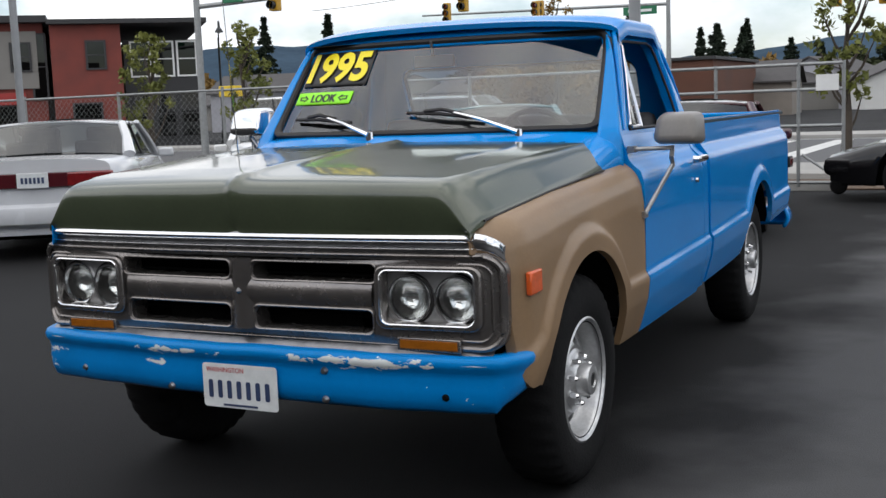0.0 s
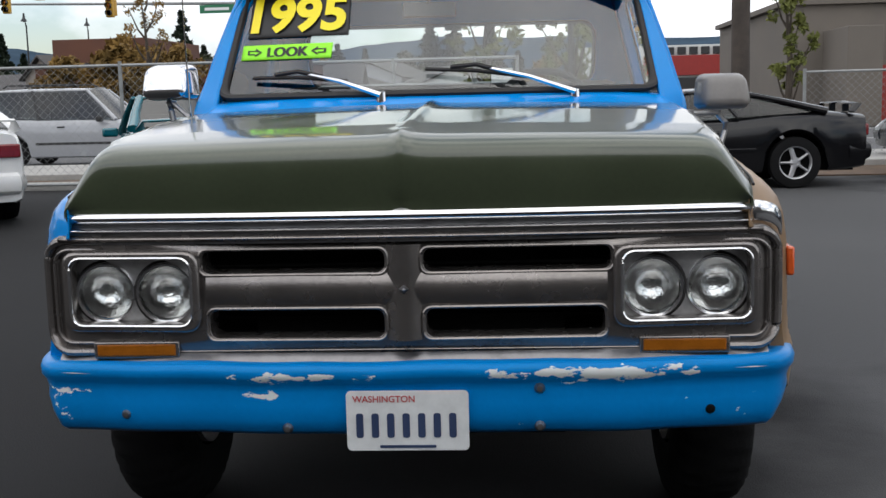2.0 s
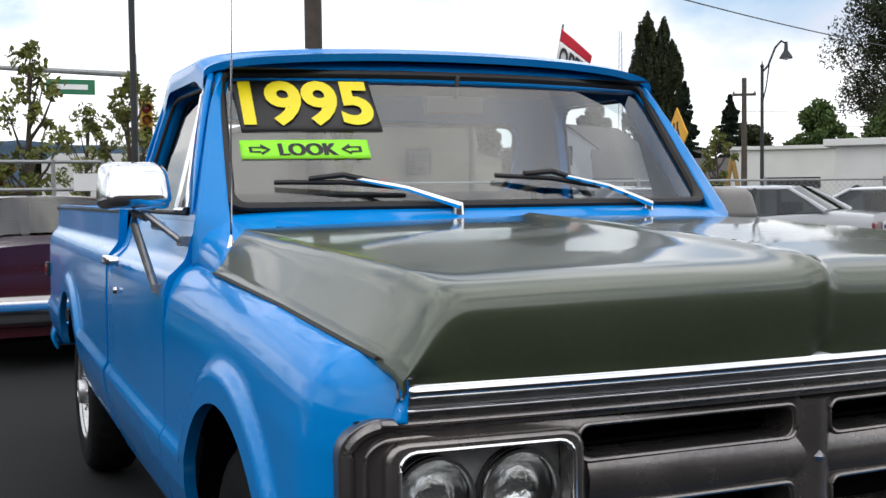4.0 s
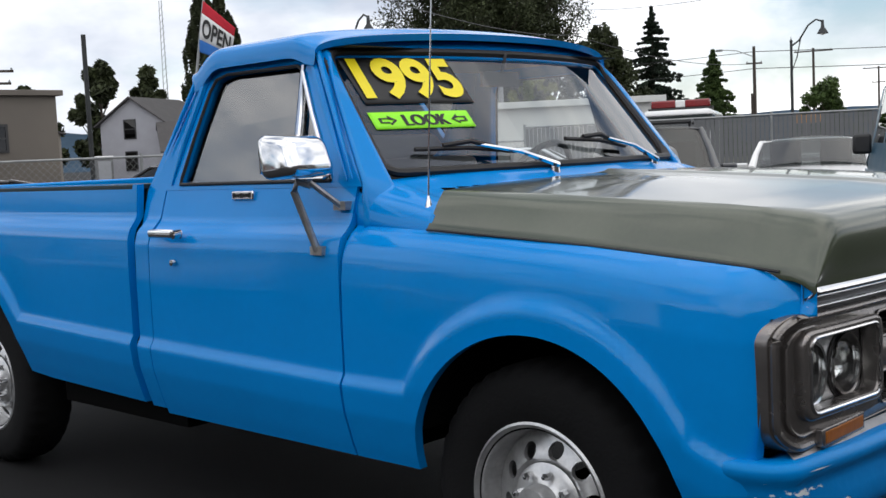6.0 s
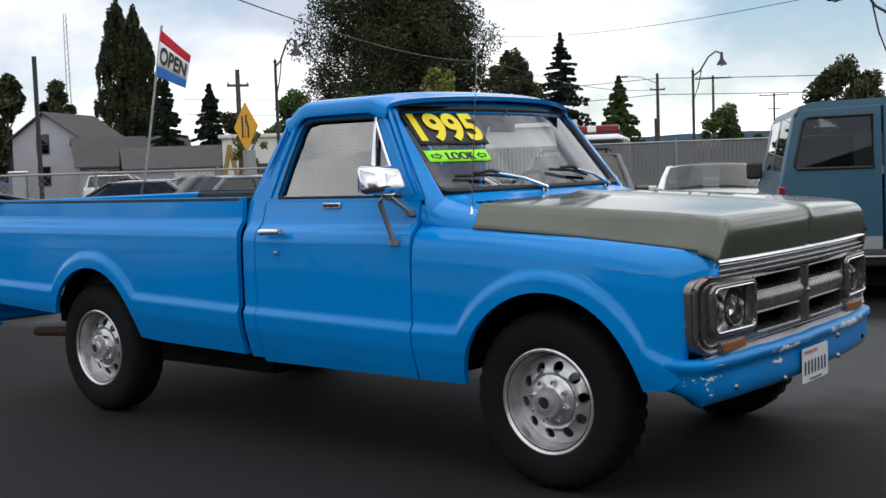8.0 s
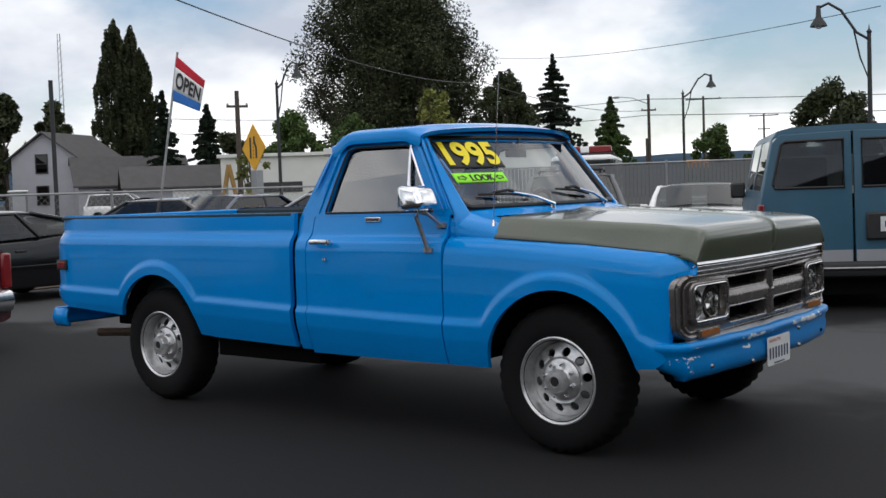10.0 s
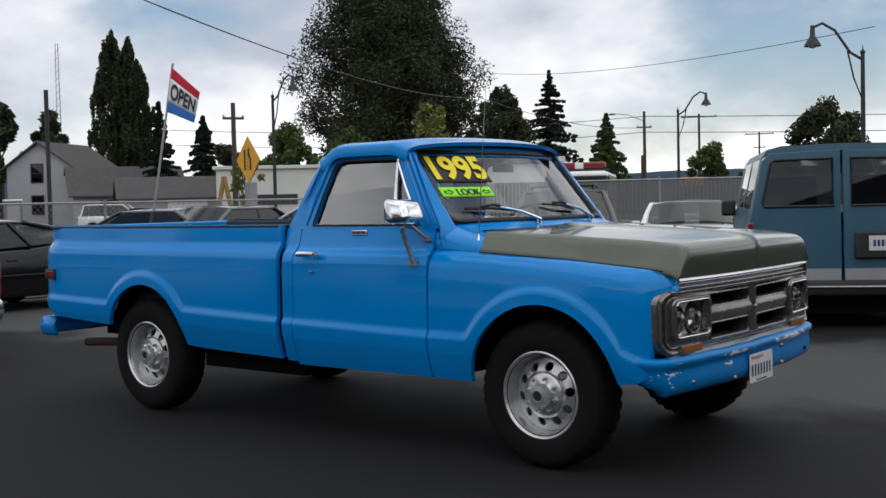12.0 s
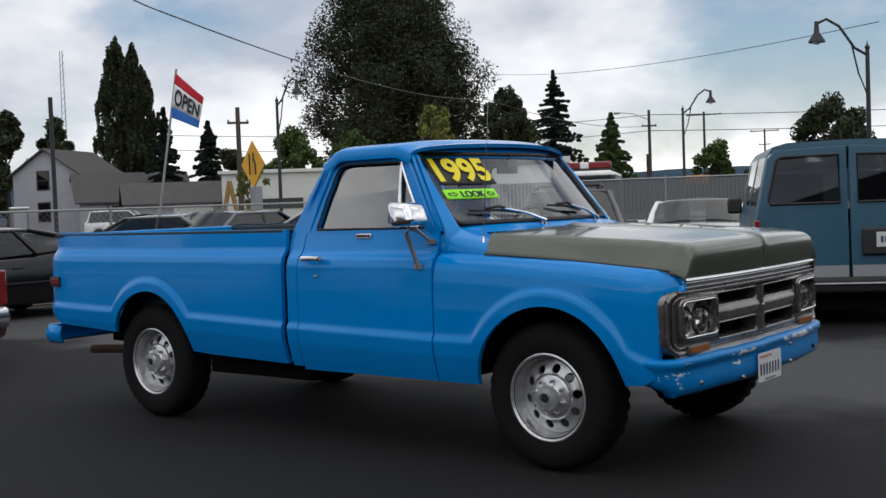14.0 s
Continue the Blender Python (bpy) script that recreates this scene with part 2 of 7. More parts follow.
def plate(bm, outer, holes, f, thick):
    """A plate with holes in (u, v), carried to space by f(u, v, w), w = 0 front to thick at the back."""
    loops = [outer, *holes]
    edges, all_v = [], []
    for lp in loops:
        vs = [bm.verts.new((u, v, 0)) for u, v in lp]
        all_v += vs
        edges += [bm.edges.new((vs[i], vs[(i + 1) % len(vs)])) for i in range(len(vs))]
    r = bmesh.ops.triangle_fill(bm, use_beauty=True, use_dissolve=False, edges=edges)
    faces = [g for g in r["geom"] if isinstance(g, bmesh.types.BMFace)]
    ex = bmesh.ops.extrude_face_region(bm, geom=faces)
    back = {g for g in ex["geom"] if isinstance(g, bmesh.types.BMVert)}
    for v in back:
        v.co = f(v.co.x, v.co.y, thick)
    for v in all_v:
        v.co = f(v.co.x, v.co.y, 0.0)


def round_rect(u0, v0, u1, v1, r, n=5):
    pts = []
    for cu, cv, a0 in ((u1 - r, v1 - r, 0), (u0 + r, v1 - r, 90), (u0 + r, v0 + r, 180), (u1 - r, v0 + r, 270)):
        for k in range(n):
            a = radians(a0 + 90 * k / (n - 1))
            pts.append((cu + r * math.cos(a), cv + r * math.sin(a)))
    return pts


def circle(cu, cv, r, n=16):
    return [(cu + r * math.cos(2 * math.pi * k / n), cv + r * math.sin(2 * math.pi * k / n)) for k in range(n)]


def smooth(e0, e1, v):
    t = min(1, max(0, (v - e0) / (e1 - e0)))
    return t * t * (3 - 2 * t)


def interp(v, xs, ys):
    return float(np.interp(v, xs, ys))


def letters(text, height, offset=0.0, spacing=1.0):
    """The built-in font as a flat mesh: vertices scaled to this height, from (0, 0), and faces."""
    cu = bpy.data.curves.new("letters", "FONT")
    cu.body, cu.offset, cu.space_character, cu.resolution_u = text, offset, spacing, 4
    ob = new("letters", cu)
    me = bpy.data.meshes.new_from_object(ob.evaluated_get(bpy.context.evaluated_depsgraph_get()))
    co = np.array([v.co for v in me.vertices])
    co -= co.min(0)
    k = height / co[:, 1].max()
    polys = [tuple(p.vertices) for p in me.polygons]
    bpy.data.objects.remove(ob)
    bpy.data.meshes.remove(me)
    return co[:, :2] * k, polys


def lettering(bm, text, height, f, offset=0.0, width=None, slant=0.0):
    co, polys = letters(text, height, offset)
    k = width / co[:, 0].max() if width else 1
    vs = [bm.verts.new(f(u * k + slant * v, v)) for u, v in co]
    for p in polys:
        try:
            bm.faces.new([vs[i] for i in p])
        except ValueError:
            pass


# ---------------------------------------------------------------- the pickup truck
truck = thing("pickup_truck", "bright blue old pickup truck with olive hood and brown fender", "pickup truck", at=pose(0.0194, -0.0266, 0, 0, 0, 1.353))

FRONT_ARCH = (0.04, 0.40, 0.455, 0.465)
REAR_ARCH = (-3.19, 0.45, 0.42, 0.43)


def crease(x):
    return interp(x, [-4.4, -3.7, -2.8, -1.87, -0.7, -0.4, 0.5, 0.62, 0.8], [0.765, 0.745, 0.73, 0.70, 0.675, 0.675, 0.66, 0.605, 0.60])


def arch_z(x, arch):
    c, z0, a, b = arch
    d = abs(x - c) / a
    return z0 + b * math.sqrt(max(0, 1 - d * d)) if d < 1 else -1


def lip_field(x, z, arch):
    """Metres inside the outer edge of the raised lip round a wheel opening."""
    c, z0, a, b = arch
    k = math.hypot((x - c) / (a + 0.08), (z - z0) / (b + 0.08))
    return (1 - k) * (a + 0.065)


UP_FENDER = ([-0.3, -0.16, -0.09, -0.05, -0.02, 0], [0, -0.004, -0.014, -0.03, -0.055, -0.085])
UP_DOOR = ([-0.34, -0.2, -0.155, -0.135, -0.11, 0], [0, -0.004, -0.018, -0.042, -0.066, -0.10])
UP_BED = ([-0.3, -0.2, -0.165, -0.14, -0.12, 0], [0, -0.004, -0.016, -0.036, -0.05, -0.06])
LOW = ([-0.3, -0.2, -0.1, 0], [-0.075, -0.04, -0.012, 0])


def side_y(x, z, top, up, arch):
    zc = crease(x)
    y = 0.983 + interp(z - zc, *LOW) + interp(z - top, *up)
    g = max(zc - z, lip_field(x, z, arch))
    y += 0.02 * smooth(-0.020, 0.022, g)
    if x > 0.35:
        y -= 0.03 * ((x - 0.35) / 0.42) ** 3
    if x > 0.56:
        y -= 3.4 * (x - 0.56) ** 2
    if x < -4.2:
        y -= 0.05 * ((-4.2 - x) / 0.2) ** 2
    return y


def side_panel(sign, xs, top, bottom, up, arch, thick=0.03):
    bm = bmesh.new()
    levels = [0.40 + 0.0125 * i for i in range(76)]
    cols = []
    for x in xs:
        zt, zb = top(x), max(bottom(x), arch_z(x, arch))
        cols.append([bm.verts.new((x, sign * side_y(x, min(max(z, zb), zt), zt, up, arch), min(max(z, zb), zt))) for z in levels])
    for a, b in zip(cols, cols[1:]):
        for j in range(len(levels) - 1):
            bm.faces.new((a[j], b[j], b[j + 1], a[j + 1]))
    bmesh.ops.remove_doubles(bm, verts=bm.verts[:], dist=0.0004)
    bmesh.ops.dissolve_degenerate(bm, dist=0.0004, edges=bm.edges[:])
    rim = [e for e in bm.edges if e.is_boundary]
    ex = bmesh.ops.extrude_edge_only(bm, edges=rim)
    for v in ex["geom"]:
        if isinstance(v, bmesh.types.BMVert):
            v.co.y -= sign * thick
    return bm


def xs_range(x0, x1, step, arch=None):
    xs = set(np.linspace(x0, x1, max(2, int(abs(x1 - x0) / step) + 1)).round(4).tolist())
    if arch:
        c, _, a, _ = arch
        xs |= {round(c + a * math.sin(radians(k)), 4) for k in range(-90, 91, 4)}
        xs |= {round(c + s * a * 1.0005, 4) for s in (-1, 1)}
    return sorted(x for x in xs if min(x0, x1) <= x <= max(x0, x1))


def fender_top(x):
    return interp(x, [-0.69, -0.34, 0.18, 0.6, 0.72, 0.77, 0.80], [1.134, 1.121, 1.088, 1.048, 1.032, 1.016, 0.993])


def bed_bottom(x):
    return interp(x, [-4.4, -4.25, -3.6, -2.8, -2.6, -1.8], [0.70, 0.62, 0.585, 0.49, 0.475, 0.455])


def bed_top(x):
    return interp(x, [-4.4, -4.3, -1.8], [1.283, 1.29, 1.278])


for s, paint in ((-1, "blue"), (1, "brown")):
    part("front_fender", side_panel(s, xs_range(-0.68, 0.722, 0.022, FRONT_ARCH), fender_top,
                                    lambda x: interp(x, [0.40, 0.5, 0.6, 0.655, 0.662, 0.722], [0.43, 0.49, 0.50, 0.55, 0.935, 0.94]), UP_FENDER, FRONT_ARCH),
         M[paint], truck, "satin brown replacement fender" if s > 0 else "glossy blue fender")
    part("bed_side", side_panel(s, xs_range(-4.40, -1.872, 0.026, REAR_ARCH), bed_top, bed_bottom, UP_BED, REAR_ARCH), M["blue"], truck)
    door = part("door", side_panel(s, xs_range(-1.73, -0.69, 0.03), lambda x: 1.255, lambda x: 0.43, UP_DOOR, REAR_ARCH), M["blue"], truck)
    part("cab_corner", side_panel(s, xs_range(-1.822, -1.735, 0.02), lambda x: 1.262, lambda x: 0.45, UP_DOOR, REAR_ARCH), M["blue"], truck)
    # seams round the door, as dark rubber set back in the gaps
    bm = bmesh.new()
    for x in (-1.7325, -0.685):
        box(bm, (x, s * 0.92, 0.765), (0.02, 0.03, 0.66))
        box(bm, (x, s * 0.86, 1.17), (0.02, 0.03, 0.15))
    box(bm, (-1.21, s * 0.87, 0.436), (1.08, 0.04, 0.03))
    box(bm, (-1.845, s * 0.86, 0.78), (0.06, 0.06, 0.66))
    box(bm, (-1.845, s * 0.80, 1.16), (0.06, 0.06, 0.2))
    part("door_seal", bm, M["black"], truck)
    # door handle, lock, emblem
    y = s * 0.985
    bm = bmesh.new()
    sweep(bm, [(-1.66, y, 1.10), (-1.655, y + s * 0.03, 1.104), (-1.60, y + s * 0.034, 1.105), (-1.52, y + s * 0.03, 1.104), (-1.505, y, 1.10)], 0.014, 8, flat=(0.7, 1.1))
    lathe(bm, [(0.001, 0.032), (0.016, 0.03), (0.018, 0.0)], 14, Matrix.Translation((-1.515, y, 1.102)) @ pose(0, 0, 0, -90 * s, 0, 0))
    part("door_handle", bm, M["chrome"], door, "chrome push-button door handle")
    bm = bmesh.new()
    lathe(bm, [(0.001, 0.012), (0.011, 0.011), (0.013, 0.0)], 14, Matrix.Translation((-1.565, s * 0.985, 1.0)) @ pose(0, 0, 0, -90 * s, 0, 0))
    part("door_lock", bm, M["chrome"], door)
    bm = bmesh.new()
    box(bm, (-1.25, s * 0.898, 1.23), (0.12, 0.012, 0.03))
    emblem = part("emblem", bm, M["chrome"], door, "chrome name badge", bevel=0.004)
    bm = bmesh.new()
    for k in range(7):
        box(bm, (-1.295 + 0.0145 * k, s * 0.905, 1.23), (0.008, 0.004, 0.012 + 0.004 * (k % 3 == 0)))
    part("badge_bar", bm, M["decal_black"], emblem)

# wheel wells
for c, z0, a, b in (FRONT_ARCH, REAR_ARCH):
    for s in (-1, 1):
        bm = bmesh.new()
        grid(bm, 21, 2, lambda u, v: (c + (a + 0.02) * math.cos(0.35 + (math.pi - 0.7) * u), s * (0.955 - 0.5 * v), z0 - 0.03 + (b + 0.045) * math.sin(0.35 + (math.pi - 0.7) * u)))
        box(bm, (c, s * 0.46, 0.72), (2 * a, 0.02, 0.4))
        part("wheel_well", bm, M["black"], truck, smooth=True)

# cargo bed
def bed_piece(name, c, s, mat="bed", label=""):
    bm = bmesh.new()
    box(bm, c, s)
    part(name, bm, M[mat], truck, label, bevel=0.005)


bed_piece("bed_floor", (-3.13, 0, 0.74), (2.46, 1.62, 0.03), label="dark scuffed bed floor")
for s in (-1, 1):
    bed_piece("bed_inner_wall", (-3.13, s * 0.80, 1.0), (2.48, 0.03, 0.54))
    bed_piece("bed_rail", (-3.13, s * 0.86, 1.268), (2.46, 0.13, 0.022))
    bed_piece("wheel_housing", (-3.23, s * 0.69, 0.86), (0.9, 0.2, 0.22))
for k in range(11):
    bed_piece("bed_rib", (-3.13, -0.7 + 0.14 * k, 0.76), (2.4, 0.05, 0.012))
bm = bmesh.new()
box(bm, (-1.92, 0, 1.0), (0.04, 1.72, 0.54))
part("bed_headboard", bm, M["bed"], truck, bevel=0.008)
bm = bmesh.new()
box(bm, (-4.37, 0, 0.98), (0.05, 1.66, 0.6))
part("tailgate", bm, M["blue"], truck, bevel=0.012)

# frame, axles, pipe, rear bumper
for s in (-1, 1):
    bed_piece("frame_rail", (-1.9, s * 0.42, 0.5), (4.9, 0.09, 0.14), "black")
bed_piece("crossmember", (-1.4, 0, 0.5), (0.8, 1.5, 0.1), "black")
bed_piece("floor_pan", (-1.2, 0, 0.455), (1.2, 1.64, 0.05), "black")
bed_piece("fuel_tank", (-2.3, -0.55, 0.43), (0.95, 0.5, 0.2), "black")
bed_piece("engine_block", (0.3, 0, 0.6), (0.7, 0.8, 0.4), "black")
for x in (0, -3.226):
    bm = bmesh.new()
    sweep(bm, [(x, -0.78, 0.39), (x, 0.78, 0.39)], 0.05, 10)
    part("axle", bm, M["black"], truck)
bm = bmesh.new()
sweep(bm, [(-3.0, -0.55, 0.40), (-3.7, -0.62, 0.41), (-4.1, -0.66, 0.40), (-4.3, -0.68, 0.39)], 0.032, 10)
part("exhaust_pipe", bm, M["rust"], truck, "rusty exhaust pipe")
bm = bmesh.new()


def rear_bumper_pt(u, v):
    k = 2 * u - 1
    w = min(1.0, abs(k) / 0.8)
    turn = max(0.0, abs(k) - 0.8) / 0.2
    bow = 0.025 * math.sin(math.pi * v)
    a = min(1.0, turn * 1.6) * math.pi / 2
    x = -4.50 - bow * math.cos(a) + 0.05 * (1 - math.cos(a)) + 0.16 * max(0.0, turn - 0.5) * 2
    y = 0.90 * w + 0.05 * math.sin(a) + bow * math.sin(a)
    return (x, math.copysign(y, k), 0.465 + 0.135 * v)


grid(bm, 41, 9, rear_bumper_pt)
part("rear_bumper", bm, M["blue"], truck).modifiers.new("thick", "SOLIDIFY").thickness = 0.02
for s in (-1, 1):
    bm = bmesh.new()
    box(bm, (-4.36, s * 0.4, 0.53), (0.25, 0.06, 0.08))
    part("bumper_bracket", bm, M["black"], truck)
for s in (-1, 1):
    bm = bmesh.new()
    box(bm, (-4.28, s * 0.989, 0.93), (0.12, 0.02, 0.075))
    mk = part("side_marker", bm, M["gasket"], truck, "dark red side marker in a black frame", bevel=0.006)
    bm = bmesh.new()
    box(bm, (-4.28, s * 0.996, 0.93), (0.09, 0.014, 0.045))
    part("marker_lens", bm, M["red"], mk, bevel=0.004)
bm = bmesh.new()
box(bm, (0.56, 0.978, 0.835), (0.1, 0.02, 0.075))
part("front_side_marker", bm, M["orange"], truck, "orange side marker lens", bevel=0.006)


# hood
def hood_z(x, y):
    edge = interp(x, [-0.40, 0.2, 0.78], [0.835, 0.81, 0.772])
    outer = interp(x, [-0.40, 0.2, 0.6, 0.80], [0.902, 0.888, 0.87, 0.845])
    plateau = interp(x, [-0.40, 0.0, 0.5, 0.72, 0.80], [1.232, 1.214, 1.183, 1.163, 1.152]) + 0.02 * (1 - (y / 0.85) ** 2)
    low = max(fender_top(x) + 0.004, 1.015)
    ay = abs(y)
    t = (ay - edge) / max(0.02, outer - edge)
    z = plateau if t <= 0 else plateau + (low - plateau) * min(1, t) ** 0.9
    if -0.16 < t < 0.12:
        z -= 0.012 * smooth(-0.16, 0.0, t) * (1 - smooth(0.0, 0.12, t))
    return z + 0.007 * math.exp(-(y / 0.016) ** 2) + 0.004 * math.exp(-(y / 0.06) ** 2)


def hood_front(y):
    return 0.798 - 0.040 * (abs(y) / 0.85) ** 2.2


def hood_pt(u, v):
    k = (2 * u - 1)
    if v <= 0.8:
        w = v / 0.8
        xf = hood_front(k * 0.85)
        xr = -0.385
        x = xr + (xf - xr) * w
        out = interp(x, [-0.40, 0.2, 0.6, 0.80], [0.902, 0.888, 0.87, 0.845])
        y = k * out
        z = hood_z(x, y)
        r = (x - (xf - 0.05)) / 0.05
        if r > 0:
            z -= 0.014 * r * r
        return (x, y, z)
    w = (v - 0.8) / 0.2
    y = k * 0.845
    xf = hood_front(y)
    zt = hood_z(xf, y) - 0.014
    zb = 1.009
    zt = max(zt, zb + 0.002)
    return (xf + 0.006 * math.sin(math.pi * w) - 0.012 * w - 0.010 * math.exp(-(y / 0.014) ** 2) * w, y, zt + (zb - zt) * w)


bm = bmesh.new()
grid(bm, 141, 61, hood_pt)
soft = [v for v in bm.verts if v.co.x > 0.62 and not v.is_boundary]
for _ in range(13):
    bmesh.ops.smooth_vert(bm, verts=soft, factor=0.5, use_axis_x=True, use_axis_y=True, use_axis_z=True)
for v in soft:
    ridge = math.exp(-(v.co.y / 0.016) ** 2) * smooth(0.62, 0.7, v.co.x) * smooth(1.01, 1.06, v.co.z)
    v.co.x += 0.007 * ridge
    v.co.z += 0.006 * ridge
ex = bmesh.ops.extrude_edge_only(bm, edges=[e for e in bm.edges if e.is_boundary])
for v in ex["geom"]:
    if isinstance(v, bmesh.types.BMVert):
        v.co.z -= 0.02
part("hood", bm, M["olive"], truck, "glossy olive green hood with raised centre ridge", angle=50)
for s in (-1, 1):
    bm = bmesh.new()
    pts = [(x, s * (interp(x, [-0.40, 0.2, 0.6, 0.80], [0.902, 0.888, 0.87, 0.845]) + 0.006), fender_top(x) + 0.002) for x in np.linspace(-0.38, 0.68, 24)]
    sweep(bm, pts, 0.004, 6)
    part("hood_gap", bm, M["gasket"], truck)

# cowl between hood and windshield


def ws(y, z, off=0.0):
    """The windshield's curved surface, off metres in front of it."""
    return Vector((-0.652 - 0.82 * (z - 1.476) - 0.26 * y * y + off * 0.77, y - off * 0.12 * -y, z + off * 0.63))


def cowl_pt(u, v):
    k = 2 * u - 1
    q, sg = abs(k), (1 if k >= 0 else -1)
    y = min(1, q / 0.8) * 0.80
    back = ws(sg * y, 1.276 - 0.016 * (y / 0.8) ** 4, 0.010)
    front = Vector((-0.375, sg * y, 1.225 - 0.03 * (y / 0.8) ** 2))
    p = back.lerp(front, v)
    p.z -= 0.010 * math.sin(math.pi * v) * (q < 0.8)
    if q > 0.8:
        a = (q - 0.8) / 0.2 * math.pi / 2
        p.y = sg * (0.80 + 0.098 * math.sin(a))
        p.z = 1.108 + (p.z - 1.108) * max(0.0, math.cos(a)) ** (0.5 + 0.5 * v)
        p.x += (1 - v) ** 2 * (-0.689 - p.x) * min(1, a * 2.5)
    return p


bm = bmesh.new()
grid(bm, 101, 15, cowl_pt)
part("cowl", bm, M["blue"], truck, angle=60).modifiers.new("thick", "SOLIDIFY").thickness = 0.012
for k in range(26):
    y = -0.7 + 1.4 * k / 25
    bm = bmesh.new()
    box(bm, (-0.44 - 0.1 * y * y, y, 1.2395 - 0.015 * y * y), (0.06, 0.012, 0.006), None)
    part("cowl_slot", bm, M["black"], truck, smooth=False)


# greenhouse
def tumble(z):
    return 0.885 - 0.27 * (z - 1.255) - 0.06 * max(0, z - 1.55)


SIDE_OUT = [(-0.655, 1.25), (-0.70, 1.30), (-0.80, 1.45), (-0.90, 1.60), (-0.955, 1.69), (-1.0, 1.725), (-1.5, 1.735), (-1.57, 1.722), (-1.615, 1.69),
            (-1.66, 1.60), (-1.72, 1.45), (-1.80, 1.33), (-1.865, 1.25)]
WINDOW = [(-0.815, 1.272), (-0.87, 1.36), (-0.96, 1.50), (-1.045, 1.635), (-1.075, 1.652), (-1.47, 1.655), (-1.53, 1.64), (-1.555, 1.60), (-1.60, 1.45),
          (-1.64, 1.30), (-1.645, 1.272)]
for s in (-1, 1):
    bm = bmesh.new()
    plate(bm, SIDE_OUT, [WINDOW], lambda u, v, w: Vector((u, s * (tumble(v) - w), v)), 0.045)
    part("window_frame", bm, M["blue"], truck, bevel=0.008)
    bm = bmesh.new()
    loop = [(u, s * (tumble(v) + 0.002), v) for u, v in WINDOW]
    sweep(bm, loop, 0.006, 8, closed=True)
    part("window_gasket", bm, M["gasket"], truck)
    bm = bmesh.new()
    inset = [(-0.735, 1.27), (-0.84, 1.43), (-0.95, 1.60), (-1.01, 1.685), (-1.05, 1.70), (-1.49, 1.70), (-1.56, 1.68), (-1.595, 1.62), (-1.655, 1.44), (-1.70, 1.27)]
    sweep(bm, [(u, s * (tumble(v) + 0.004), v) for u, v in inset], [0.003, 0.013] + [0.016] * (len(inset) - 4) + [0.013, 0.003], 8)
    part("door_frame", bm, M["blue"], truck)
    bm = bmesh.new()
    rail = [(-0.70, 1.275), (-0.80, 1.435), (-0.92, 1.62), (-0.975, 1.70), (-1.02, 1.728), (-1.5, 1.742), (-1.585, 1.72), (-1.63, 1.67), (-1.70, 1.5), (-1.755, 1.38)]
    sweep(bm, [(u, s * (tumble(v) + 0.014), v) for u, v in rail], [0.002, 0.008] + [0.011] * (len(rail) - 4) + [0.008, 0.002], 8)
    part("drip_rail", bm, M["blue"], truck)
    bm = bmesh.new()
    sweep(bm, [(-1.0, s * (tumble(1.275) + 0.0), 1.275), (-1.045, s * (tumble(1.65) + 0.0), 1.65)], 0.012, 8, flat=(1, 0.8))
    sweep(bm, [(-1.035, s * (tumble(1.63) + 0.007), 1.63), (-0.95, s * (tumble(1.49) + 0.007), 1.49), (-0.86, s * (tumble(1.35) + 0.007), 1.35), (-0.822, s * (tumble(1.29) + 0.007), 1.288),
               (-0.84, s * (tumble(1.28) + 0.007), 1.28), (-0.98, s * (tumble(1.28) + 0.007), 1.28)], 0.008, 8)
    part("vent_window_trim", bm, M["chrome"], truck, "chrome vent window bar")
    # the driver's pane is wound down; its fixed vent pane stays
    VENT = [(-0.815, 1.272), (-0.87, 1.36), (-0.96, 1.50), (-1.035, 1.62), (-1.005, 1.272)]
    bm = bmesh.new()
    plate(bm, WINDOW if s < 0 else VENT, [], lambda u, v, w: Vector((u, s * (tumble(v) - 0.02 - w), v)), 0.004)
    g = part("side_window" if s < 0 else "vent_pane", bm, M["sideglass"], truck, smooth=False)
    g.visible_shadow = False


def roof_pt(u, v):
    k = 2 * v - 1
    a = abs(k) * math.pi / 2
    y = 0.80 * math.copysign(math.sin(a) ** 0.85, k)
    xf = -0.788 - 0.26 * y * y
    xr = -1.70 + 0.06 * abs(k) ** 4
    x = xf + (xr - xf) * u
    z = 1.70 + 0.088 * max(0.0, math.cos(a)) ** 0.45
    z -= 0.075 * smooth(0.74, 1.0, u) ** 1.5 + 0.035 * (1 - smooth(0.0, 0.22, u)) ** 1.5
    return (x, y, z)


bm = bmesh.new()
grid(bm, 41, 41, roof_pt)
ex = bmesh.ops.extrude_edge_only(bm, edges=[e for e in bm.edges if e.is_boundary])
for v in ex["geom"]:
    if isinstance(v, bmesh.types.BMVert):
        v.co.z -= 0.022
        v.co.x -= 0.01 if v.co.x > -1.2 else 0
part("roof", bm, M["blue"], truck, angle=60)
